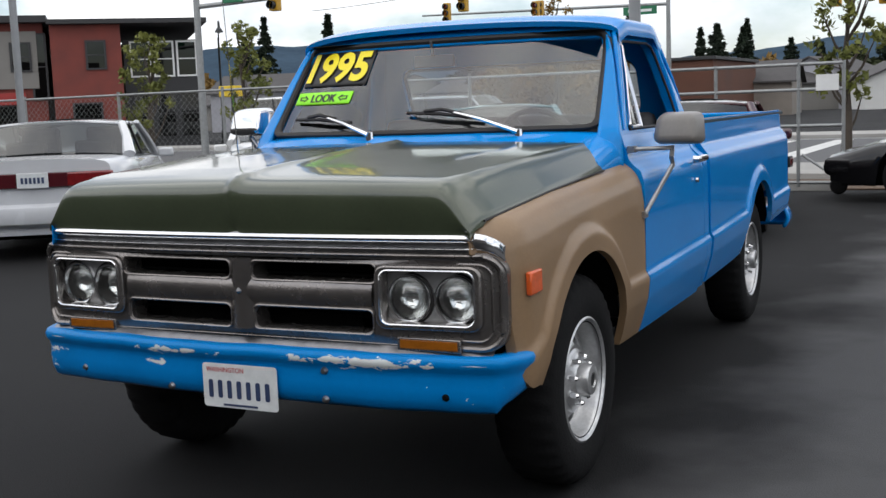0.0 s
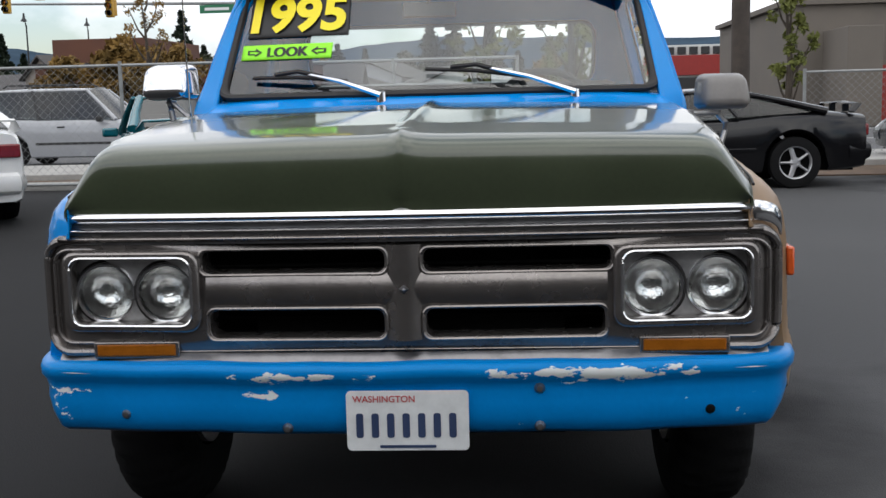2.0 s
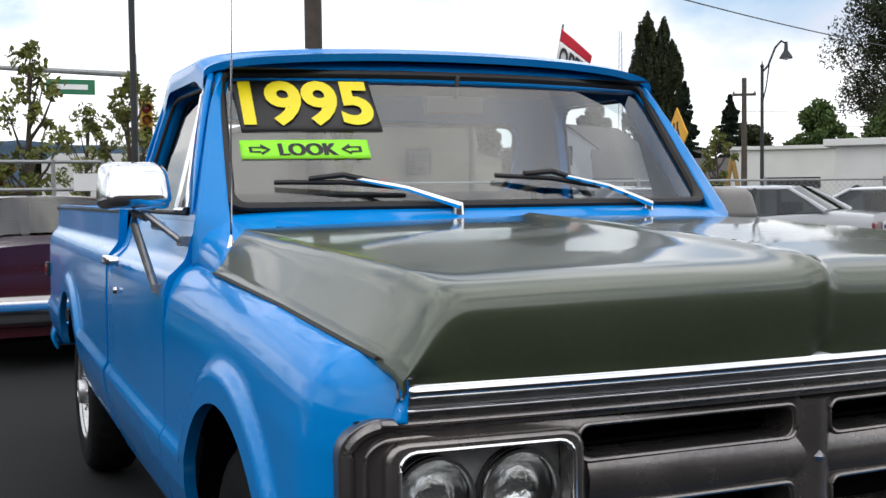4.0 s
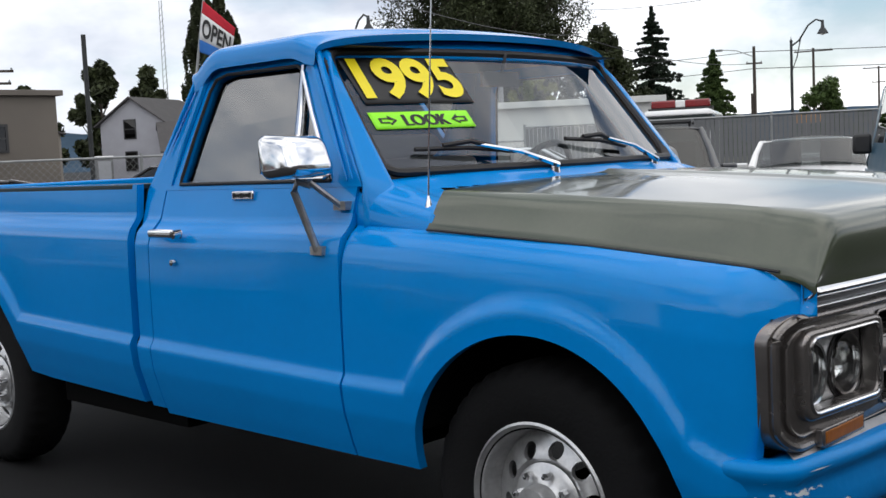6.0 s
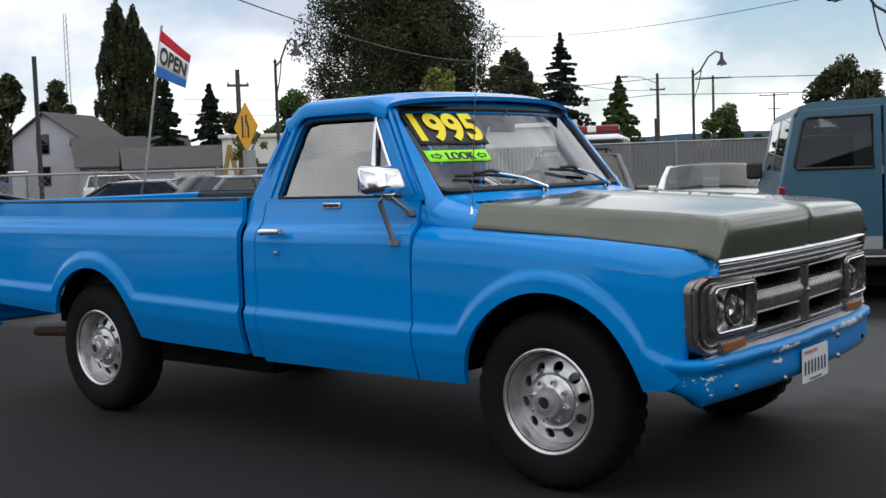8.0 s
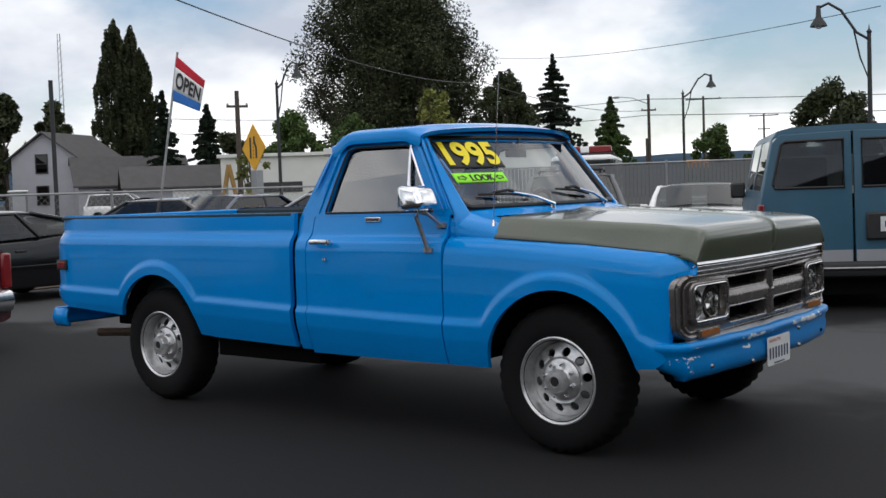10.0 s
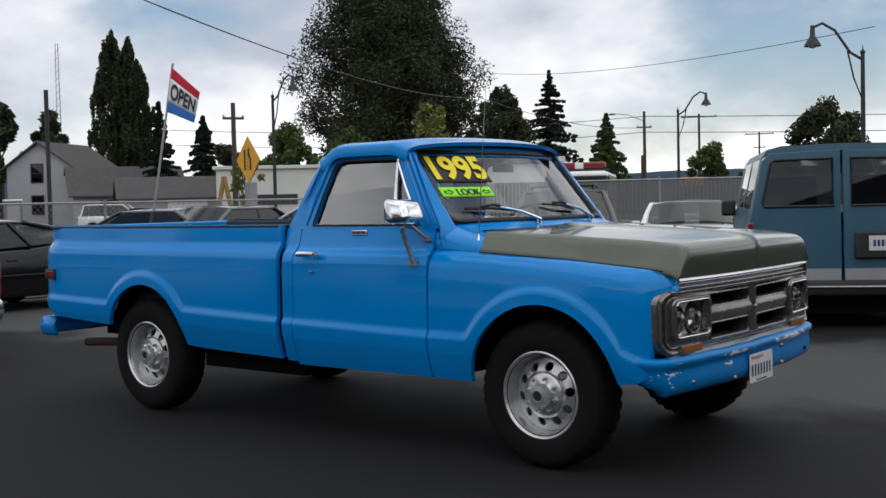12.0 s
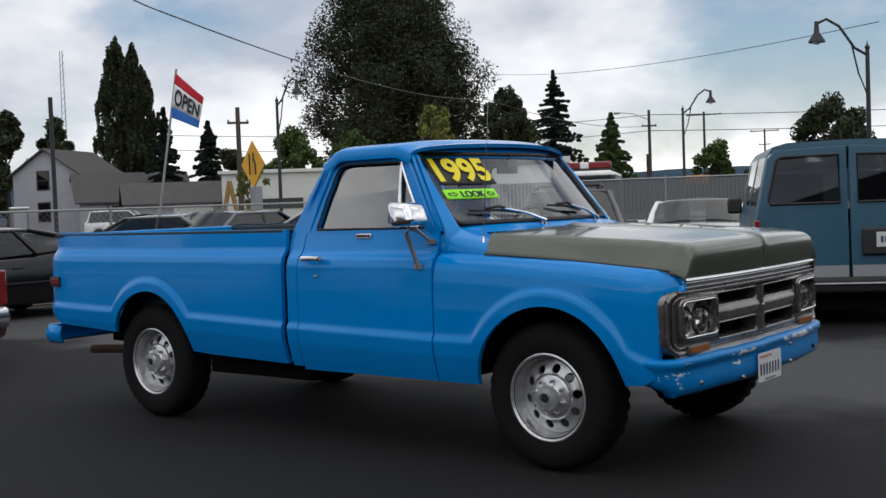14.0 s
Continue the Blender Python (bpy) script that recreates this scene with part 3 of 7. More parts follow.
# header and A-pillars round the glass
bm = bmesh.new()
grid(bm, 41, 5, lambda u, v: ws((2 * u - 1) * 0.76, 1.665 + 0.055 * v, 0.004 + 0.01 * v))
for s in (-1, 1):
    def pillar(u, v):
        z = 1.12 + 0.572 * v
        inner = ws(s * (0.80 - 0.045 * max(0.0, (z - 1.262) / 0.43)), z, 0.004)
        zo = z + 0.02 * v
        outer = Vector((interp(zo, [1.12, 1.25, 1.3, 1.45, 1.6, 1.69, 1.725], [-0.655, -0.665, -0.70, -0.80, -0.90, -0.955, -1.0]), s * min(0.892, tumble(zo)), zo))
        return inner.lerp(outer, u)
    grid(bm, 7, 31, pillar)
part("windshield_frame", bm, M["blue"], truck).modifiers.new("thick", "SOLIDIFY").thickness = 0.02


def ws_loop(n=12):
    c = [(-0.80, 1.282), (0.80, 1.282), (0.755, 1.684), (-0.755, 1.684)]
    pts = []
    r = 0.06
    for i, (y, z) in enumerate(c):
        p, a, b = Vector((y, z)), Vector(c[i - 1]), Vector(c[(i + 1) % 4])
        s0, s1 = p + (a - p).normalized() * r, p + (b - p).normalized() * r
        for k in range(6):
            t = k / 5
            pts.append((1 - t) ** 2 * s0 + 2 * t * (1 - t) * p + t * t * s1)
        nxt = b + (p - b).normalized() * r
        for k in range(1, n):
            pts.append(s1.lerp(nxt, k / n))
    return pts


LOOP = ws_loop()
bm = bmesh.new()
sweep(bm, [ws(p.x, p.y, 0.006) for p in LOOP], 0.021, 8, closed=True, flat=(1, 0.7))
part("windshield_gasket", bm, M["gasket"], truck, "black rubber gasket")
bm = bmesh.new()
grid(bm, 25, 13, lambda u, v: ws((2 * u - 1) * (0.80 - 0.045 * v), 1.278 + 0.408 * v))
g = part("windshield", bm, M["glass"], truck)
g.visible_shadow = False


# back wall with its window
def back_pt(u, v, w):
    return Vector((interp(v, [0.45, 1.25, 1.45, 1.6, 1.70], [-1.86, -1.86, -1.77, -1.70, -1.66]) + w, u, v))


bm = bmesh.new()
plate(bm, [(-0.93, 0.47), (0.93, 0.47), (0.95, 1.0), (0.885, 1.25), (0.80, 1.55), (0.74, 1.70), (-0.74, 1.70), (-0.80, 1.55), (-0.885, 1.25), (-0.95, 1.0)],
      [round_rect(-0.66, 1.31, 0.66, 1.60, 0.07)], back_pt, 0.04)
part("cab_back", bm, M["blue"], truck)
bm = bmesh.new()
sweep(bm, [back_pt(u, v, -0.004) for u, v in round_rect(-0.66, 1.31, 0.66, 1.60, 0.07)], 0.015, 8, closed=True)
part("rear_window_gasket", bm, M["gasket"], truck)
bm = bmesh.new()
plate(bm, round_rect(-0.66, 1.31, 0.66, 1.60, 0.07), [], lambda u, v, w: back_pt(u, v, 0.02 + w), 0.004)
g = part("rear_window", bm, M["rearglass"], truck, smooth=False)
g.visible_shadow = False

# inside the cab
bm = bmesh.new()
grid(bm, 2, 2, lambda u, v: (-0.85 - 0.85 * u, -0.74 + 1.48 * v, 1.70))
part("headliner", bm, M["interior"], truck, smooth=False)
bed_piece("cab_floor", (-1.25, 0, 0.5), (1.1, 1.76, 0.04), "interior")
bm = bmesh.new()
box(bm, (-1.45, 0, 0.86), (0.5, 1.5, 0.2)), box(bm, (-1.70, 0, 1.08), (0.13, 1.5, 0.5))
part("bench_seat", bm, M["interior"], truck, "dark vinyl bench seat", bevel=0.04)
bm = bmesh.new()
grid(bm, 25, 8, lambda u, v: ((-0.56 - 0.26 * ((2 * u - 1) * 0.8) ** 2) - 0.38 * math.sin(v * 1.57), (2 * u - 1) * 0.80, 1.262 - 0.3 * (1 - math.cos(v * 1.57))))
part("dashboard", bm, M["dash"], truck)
bm = bmesh.new()
ring = [Vector((0.19 * math.cos(2 * math.pi * k / 32), 0.19 * math.sin(2 * math.pi * k / 32), 0)) for k in range(32)]
wm = pose(-1.03, 0.40, 1.20, 0, -58, 0)
sweep(bm, [wm @ p for p in ring], 0.013, 8, closed=True)
for a in (90, 210, 330):
    sweep(bm, [wm @ Vector((0, 0, -0.02)), wm @ Vector((0.19 * math.cos(radians(a)), 0.19 * math.sin(radians(a)), 0))], 0.011, 6)
lathe(bm, [(0.001, 0.02), (0.05, 0.01), (0.055, -0.03), (0.02, -0.3)], 16, wm)
part("steering_wheel", bm, M["interior"], truck, "black thin-rimmed steering wheel")
bm = bmesh.new()
box(bm, (-0.83, -0.03, 1.60), (0.02, 0.2, 0.055))
sweep(bm, [(-0.82, -0.03, 1.62), (-0.80, -0.03, 1.69)], 0.008, 6)
part("interior_mirror", bm, M["interior"], truck, bevel=0.01)

# wipers
for p0, elbow, b0, b1 in (((-0.182, 1.262), (-0.47, 1.345), (-0.67, 1.345), (-0.31, 1.325)), ((0.495, 1.258), (0.17, 1.353), (-0.03, 1.36), (0.33, 1.325))):
    bm = bmesh.new()
    sweep(bm, [ws(p0[0], p0[1], 0.035), ws((p0[0] + elbow[0]) / 2, (p0[1] + elbow[1]) / 2, 0.05), ws(*elbow, 0.035)], [0.011, 0.008, 0.006], 6)
    lathe(bm, [(0.001, 0.03), (0.018, 0.025), (0.022, -0.02)], 12, Matrix.Translation(ws(p0[0], p0[1], 0.01)))
    arm = part("wiper", bm, M["chrome"], truck, "chrome wiper arm with black blade")
    bm = bmesh.new()
    sweep(bm, [ws(b0[0], b0[1], 0.018), ws((b0[0] + b1[0]) / 2, (b0[1] + b1[1]) / 2, 0.03), ws(b1[0], b1[1], 0.018)], 0.008, 6)
    m0, m1 = (b0[0] * 0.75 + b1[0] * 0.25, b0[1] * 0.75 + b1[1] * 0.25), (b0[0] * 0.25 + b1[0] * 0.75, b0[1] * 0.25 + b1[1] * 0.75)
    sweep(bm, [ws(m0[0], m0[1] + 0.006, 0.03), ws((m0[0] + m1[0]) / 2, (m0[1] + m1[1]) / 2 + 0.012, 0.045), ws(m1[0], m1[1] + 0.006, 0.03)], 0.009, 6)
    part("wiper_blade", bm, M["gasket"], arm)

# antenna
bm = bmesh.new()
lathe(bm, [(0.015, 0.0), (0.012, 0.012), (0.007, 0.03), (0.003, 0.045)], 12, Matrix.Translation((-0.423, -0.85, 1.175)))
sweep(bm, [(-0.423, -0.85, 1.21), (-0.40, -0.85, 1.5), (-0.36, -0.845, 2.0)], [0.003, 0.0025, 0.0015], 6)
part("antenna", bm, M["chrome"], truck, "thin chrome whip antenna")

# stickers on the windshield
bm = bmesh.new()
grid(bm, 25, 9, lambda u, v: ws(-0.722 + 0.40 * u, 1.505 + 0.163 * v, 0.004))
back = part("price_sticker", bm, M["decal_black"], truck, "yellow 1995 price digits on black")
back.modifiers.new("thick", "SOLIDIFY").thickness = 0.001
bm = bmesh.new()
lettering(bm, "1995", 0.142, lambda u, v: ws(-0.712 + u, 1.516 + v, 0.012), offset=0.035, width=0.375, slant=0.05)
part("price_lettering", bm, M["yellow"], back, smooth=False, normals=False)
bm = bmesh.new()
grid(bm, 25, 5, lambda u, v: ws(-0.738 + 0.003 * v + 0.357 * u, 1.422 + 0.056 * v, 0.004))
lime = part("look_sticker", bm, M["lime"], truck, "lime green LOOK sticker with arrows")
lime.modifiers.new("thick", "SOLIDIFY").thickness = 0.001
bm = bmesh.new()
for k in range(5):
    lettering(bm, "LOOK", 0.036, lambda u, v: ws(-0.634 + u + 0.0017 * k, 1.431 + v, 0.0055 + 0.0002 * k), width=0.157)
for c, d in ((-0.685, 1), (-0.43, -1)):
    arrow = [(-0.028, 0.008), (0.004, 0.008), (0.004, 0.016), (0.030, 0.0), (0.004, -0.016), (0.004, -0.008), (-0.028, -0.008)]
    inner = [(a * 0.72, b * 0.6) for a, b in arrow]
    plate(bm, [(c + d * a, 1.449 + b) for a, b in arrow], [[(c + d * a, 1.449 + b) for a, b in inner]], lambda u, v, w: ws(u, v, 0.0065 - w), 0.001)
part("sticker_print", bm, M["decal_black"], lime, smooth=False)


# mirrors
def mirror(s, c, mat, label, foot, foot2, knee):
    bm = bmesh.new()
    bmesh.ops.create_cube(bm, size=1.0)
    for v in bm.verts:
        top = 0.86 if v.co.z > 0 else 1.0
        fwd = 0.8 if v.co.x > 0 else 1.0
        v.co = Vector((v.co.x * 0.14 - (0.035 if v.co.z > 0 else 0), v.co.y * 0.225 * top * fwd, v.co.z * 0.142 * fwd))
    bmesh.ops.bevel(bm, geom=bm.edges[:], offset=0.032, segments=4, affect="EDGES", profile=0.5)
    bmesh.ops.translate(bm, verts=bm.verts[:], vec=c)
    head = part("side_mirror", bm, mat, truck, label)
    bm = bmesh.new()
    box(bm, (c[0] - 0.092, c[1], c[2]), (0.006, 0.17, 0.10))
    part("mirror_glass", bm, M["chrome"], head, bevel=0.002)
    bm = bmesh.new()
    top = Vector((c[0] + 0.01, c[1] - s * 0.02, c[2] - 0.07))
    sweep(bm, [top, top + Vector((0.0, 0, -0.02)), Vector(knee) + Vector((0.02, 0, 0.03)), Vector(knee), Vector(foot)], 0.012 if s < 0 else 0.010, 10)
    sweep(bm, [top + Vector((0, 0, -0.01)), Vector(foot2)], 0.009, 8)
    for f in (foot, foot2):
        box(bm, (f[0], f[1] - s * 0.008, f[2]), (0.055, 0.03, 0.026))
    part("mirror_bracket", bm, M["bracket"], head, "bent metal mirror bracket")
    return head


mirror(-1, (-0.775, -1.03, 1.352), M["chrome"], "square chrome door mirror", (-0.775, -0.985, 1.062), (-0.73, -0.92, 1.195), (-0.81, -1.035, 1.245))
hood_grey = material("grey_mirror_shell", (0.20, 0.185, 0.17), 0.4, vary=0.2, coat=0.2)
mirror(1, (-0.86, 1.075, 1.268), hood_grey, "grey door mirror on a bent bracket", (-0.67, 0.985, 0.925), (-0.72, 0.93, 1.19), (-0.80, 1.07, 1.12))


# grille
def gx(y):
    return 0.762 - 0.043 * (abs(y) / 0.9) ** 2.2 - 6.0 * max(0.0, abs(y) - 0.865) ** 2


def g_pt(u, v, w):
    return Vector((gx(u) - w, u, v))


OPEN = [round_rect(a, b, c, d, 0.02) for a, b, c, d in ((-0.51, 0.846, -0.048, 0.903), (0.048, 0.846, 0.51, 0.903), (-0.495, 0.681, -0.052, 0.752), (0.052, 0.681, 0.495, 0.752))]
BEZ = [round_rect(-0.862, 0.705, -0.527, 0.90, 0.025), round_rect(0.527, 0.705, 0.862, 0.90, 0.025)]
bm = bmesh.new()
plate(bm, round_rect(-0.938, 0.632, 0.938, 0.945, 0.07, 9), OPEN + BEZ, g_pt, 0.085)
grille = part("grille", bm, M["grille"], truck, "dull metal four-hole grille", bevel=0.012)
bm = bmesh.new()
for o in OPEN:
    c = Vector((sum(p[0] for p in o) / len(o), sum(p[1] for p in o) / len(o)))
    sweep(bm, [(gx(u) + 0.002, c.x + (u - c.x) * 1.03, c.y + (v - c.y) * 1.14) for u, v in o], 0.0042, 6, closed=True)
part("opening_trim", bm, M["grille"], grille)
for inset, rad in ((0.012, 0.011), (0.036, 0.005)):
    bm = bmesh.new()
    sweep(bm, [(gx(u) + 0.001, u, v) for u, v in round_rect(-0.938 + inset, 0.632 + inset, 0.938 - inset, 0.945 - inset, 0.07 - inset * 0.7, 9)], rad, 8, closed=True)
    part("grille_rim", bm, M["grille"], grille)
bm = bmesh.new()
grid(bm, 41, 7, lambda u, v: (gx(-0.5 + u) + 0.012 * math.sin(math.pi * v), -0.5 + u, 0.764 + 0.08 * v))
grid(bm, 7, 21, lambda u, v: (gx(0) + 0.02 * math.sin(math.pi * u), -0.042 + 0.084 * u, 0.675 + 0.24 * v))
part("grille_bar", bm, M["grille"], grille)
bm = bmesh.new()
lathe(bm, [(0.001, 0.012), (0.007, 0.009), (0.013, 0)], 4, Matrix.Translation((gx(0) + 0.018, 0.0, 0.805)) @ pose(0, 0, 0, 0, 90, 0))
part("grille_badge", bm, M["dark_chrome"], grille)
bm = bmesh.new()
box(bm, (0.60, 0, 0.78), (0.02, 1.5, 0.36))
part("radiator", bm, M["black"], truck)
for k in range(6):
    bm = bmesh.new()
    box(bm, (0.67, 0, 0.675 + 0.045 * k), (0.02, 1.0, 0.006))
    part("grille_slat", bm, M["black"], grille)
# bright mouldings above the grille
for z0, z1, bulge, mat, lim in ((0.972, 1.011, 0.022, "chrome", 0.848), (0.952, 0.964, 0.012, "chrome", 0.85), (0.928, 0.946, 0.014, "grille", 0.88)):
    bm = bmesh.new()
    grid(bm, 61, 7, lambda u, v: (gx((2 * u - 1) * lim) + 0.012 + bulge * math.sin(math.pi * v) - 0.004, (2 * u - 1) * lim, z0 + (z1 - z0) * v))
    part("hood_moulding", bm, M[mat], truck, "long bright metal moulding").modifiers.new("thick", "SOLIDIFY").thickness = 0.006
bm = bmesh.new()
grid(bm, 41, 2, lambda u, v: (gx((2 * u - 1) * 0.85) + 0.004, (2 * u - 1) * 0.85, 0.922 + 0.088 * v))
part("moulding_backing", bm, M["dark_chrome"], truck)
bm = bmesh.new()


def corner_cap(u, v):
    a = u * 1.25
    return (gx(0.85) + 0.016 + 0.008 * math.sin(math.pi * v) - 0.085 * (1 - math.cos(a)), 0.852 + 0.088 * math.sin(a), 0.957 + 0.05 * v - 0.045 * u * u)


grid(bm, 13, 9, corner_cap)
part("corner_moulding", bm, M["chrome"], truck, "bright corner moulding").modifiers.new("thick", "SOLIDIFY").thickness = 0.006
# rounded fender noses beside the mouldings
for s, paint in ((-1, "blue"), (1, "brown")):
    bm = bmesh.new()

    def nose(u, v):
        a = u * math.pi / 2
        x = 0.7215 + (0.036 - 0.008 * (s > 0)) * math.sin(a)
        top = fender_top(0.7215)
        z = 0.94 + (top - 0.94) * v
        y = 0.842 + max(0.004, side_y(0.7215, z, top, UP_FENDER, FRONT_ARCH) - 0.842) * math.cos(a)
        return (x, s * y, z - (top - fender_top(x)) * v)
    grid(bm, 15, 16, nose)
    part("fender_nose", bm, M[paint], truck, angle=60).modifiers.new("thick", "SOLIDIFY").thickness = 0.004
# headlights
for s in (-1, 1):
    cy = s * 0.694
    bm = bmesh.new()
    plate(bm, round_rect(cy - 0.180, 0.699, cy + 0.180, 0.906, 0.035), [round_rect(cy - 0.154, 0.721, cy + 0.154, 0.884, 0.025)],
          lambda u, v, w: Vector((gx(u) + 0.022 - w, u, v)), 0.05)
    bez = part("headlight_bezel", bm, M["grille"], truck, "dull metal twin headlight bezel", bevel=0.008)
    bm = bmesh.new()
    sweep(bm, [(gx(u) + 0.022, u, v) for u, v in round_rect(cy - 0.159, 0.716, cy + 0.159, 0.889, 0.03)], 0.004, 6, closed=True)
    part("bezel_trim", bm, M["chrome"], bez)
    bm = bmesh.new()
    plate(bm, round_rect(cy - 0.158, 0.717, cy + 0.158, 0.888, 0.02), [circle(cy - 0.08, 0.793, 0.073, 28), circle(cy + 0.08, 0.793, 0.073, 28)],
          lambda u, v, w: Vector((gx(u) - 0.03 - w, u, v)), 0.02)
    part("headlight_plate", bm, M["alu"], bez, bevel=0.003)
    for d in (-0.08, 0.08):
        hm = Matrix.Translation((gx(cy + d) - 0.045, cy + d, 0.793)) @ pose(0, 0, 0, 0, 90, 0)
        bm = bmesh.new()
        lathe(bm, [(0.074, 0.0), (0.078, 0.018), (0.076, 0.026), (0.070, 0.024), (0.068, 0.0)], 32, hm)
        ringp = part("headlight_ring", bm, M["chrome"], bez)
        bm = bmesh.new()
        lathe(bm, [(0.001, 0.034), (0.02, 0.033), (0.04, 0.029), (0.056, 0.022), (0.069, 0.012)], 32, hm)
        lamp = part("headlight", bm, M["lampglass"], bez, "round glass headlight")
        lamp.visible_shadow = False
        bm = bmesh.new()
        lathe(bm, [(0.001, -0.04), (0.025, -0.034), (0.045, -0.022), (0.06, -0.004), (0.068, 0.008)], 32, hm)
        part("reflector", bm, M["reflector"], lamp)
        # dark ring that stands in for the shadow round the lens
        bm = bmesh.new()
        lathe(bm, [(0.079, 0.004), (0.086, 0.004), (0.086, 0.014), (0.079, 0.016)], 32, hm)
        part("headlight_shade_ring", bm, M["gasket"], bez)
    bm = bmesh.new()
    box(bm, (gx(0.68) - 0.016, s * 0.69, 0.652), (0.05, 0.222, 0.044))
    sig = part("turn_signal", bm, M["grille"], truck, "amber turn signal under the headlights", bevel=0.004)
    bm = bmesh.new()
    box(bm, (gx(0.68) - 0.012, s * 0.69, 0.652), (0.045, 0.205, 0.032))
    part("signal_lens", bm, M["amber"], sig, bevel=0.004)
bm = bmesh.new()
grid(bm, 41, 2, lambda u, v: (gx((2 * u - 1) * 0.9) - 0.01 + 0.05 * v, (2 * u - 1) * 0.9, 0.642 - 0.045 * v))
part("valance", bm, M["dark_chrome"], truck)

# front bumper
PROFILE = [(-0.10, 0.612), (-0.05, 0.624), (-0.008, 0.624), (0.008, 0.617), (0.014, 0.603), (0.012, 0.586), (-0.003, 0.573), (-0.006, 0.55), (0.0, 0.52), (-0.002, 0.48), (-0.012, 0.45), (-0.035, 0.436), (-0.09, 0.438)]


def bumper_line(u):
    """Plan of the bumper: x, y and outward direction, u from -1 (its right end) to 1."""
    a, s = abs(u), (1 if u >= 0 else -1)
    if a < 0.82:
        y = a / 0.82 * 0.90
        x = 0.80 - 0.06 * (y / 0.9) ** 2.6
        return x, s * y, Vector((1, s * 0.08 * y, 0)).normalized()
    t = (a - 0.82) / 0.18
    ang = t * 1.45
    r = 0.085
    x, y = 0.74 - r * (1 - math.cos(ang)) - 0.09 * t * t, 0.90 + r * math.sin(ang)
    return x, s * y, Vector((math.cos(ang), s * math.sin(ang), 0))


def bumper_pt(i, v):
    u = 2 * i - 1
    x, y, nrm = bumper_line(u)
    o, z = PROFILE[round(v * (len(PROFILE) - 1))]
    if abs(u) > 0.84 and z < 0.55:
        z += (abs(u) - 0.84) / 0.16 * 0.05 * (0.55 - z) / 0.11
    k = smooth(0.76, 1.0, abs(u))
    y -= (1 if u > 0 else -1) * 0.035 * k * min(1, max(0, (0.58 - z) / 0.14))
    o -= 0.008 * k * (z > 0.58)
    z += 0.0015 * math.sin(u * 9) + 0.001 * math.sin(u * 23)
    return (x + nrm.x * o, y + nrm.y * o, z)


bm = bmesh.new()
grid(bm, 121, len(PROFILE), bumper_pt)
fb = part("front_bumper", bm, BUMPER, truck, "blue bumper with chipped paint", angle=60)
fb.modifiers.new("thick", "SOLIDIFY").thickness = 0.006
for y, z in ((0.33, 0.556), (0.33, 0.46), (-0.3, 0.458), (0.75, 0.492), (-0.72, 0.49)):
    bm = bmesh.new()
    lathe(bm, [(0.001, 0.012), (0.008, 0.011), (0.012, 0.004), (0.014, 0)], 10, Matrix.Translation((0.796 - 0.06 * (abs(y) / 0.9) ** 2.6, y, z)) @ pose(0, 0, 0, 0, 90, 0))
    part("bumper_bolt", bm, M["dark_chrome"] if y < 0.5 else M["black"], fb)
bm = bmesh.new()
plate(bm, round_rect(-0.152, -0.076, 0.152, 0.076, 0.012), [], lambda u, v, w: Vector((0.81 - w, 0.003 + u, 0.481 + v)), 0.002)
pl = part("licence_plate", bm, M["plate"], truck, "white Washington licence plate", smooth=False)
bm = bmesh.new()
lettering(bm, "WASHINGTON", 0.017, lambda u, v: Vector((0.8118, -0.133 + u, 0.528 + v)), offset=0.012, width=0.155)
part("plate_name", bm, M["plate_red"], pl, smooth=False, normals=False)
for k in range(7):
    bm = bmesh.new()
    plate(bm, round_rect(-0.128 + 0.0385 * k, 0.438, -0.110 + 0.0385 * k, 0.500, 0.006), [], lambda u, v, w: Vector((0.8118 - w, u + 0.003, v)), 0.001)
    part("plate_bar", bm, M["plate_blue"], pl, smooth=False)
bm = bmesh.new()
plate(bm, round_rect(-0.07, 0.412, 0.07, 0.419, 0.002), [], lambda u, v, w: Vector((0.8118 - w, u + 0.003, v)), 0.001)
part("plate_bar", bm, M["plate_blue"], pl, smooth=False)


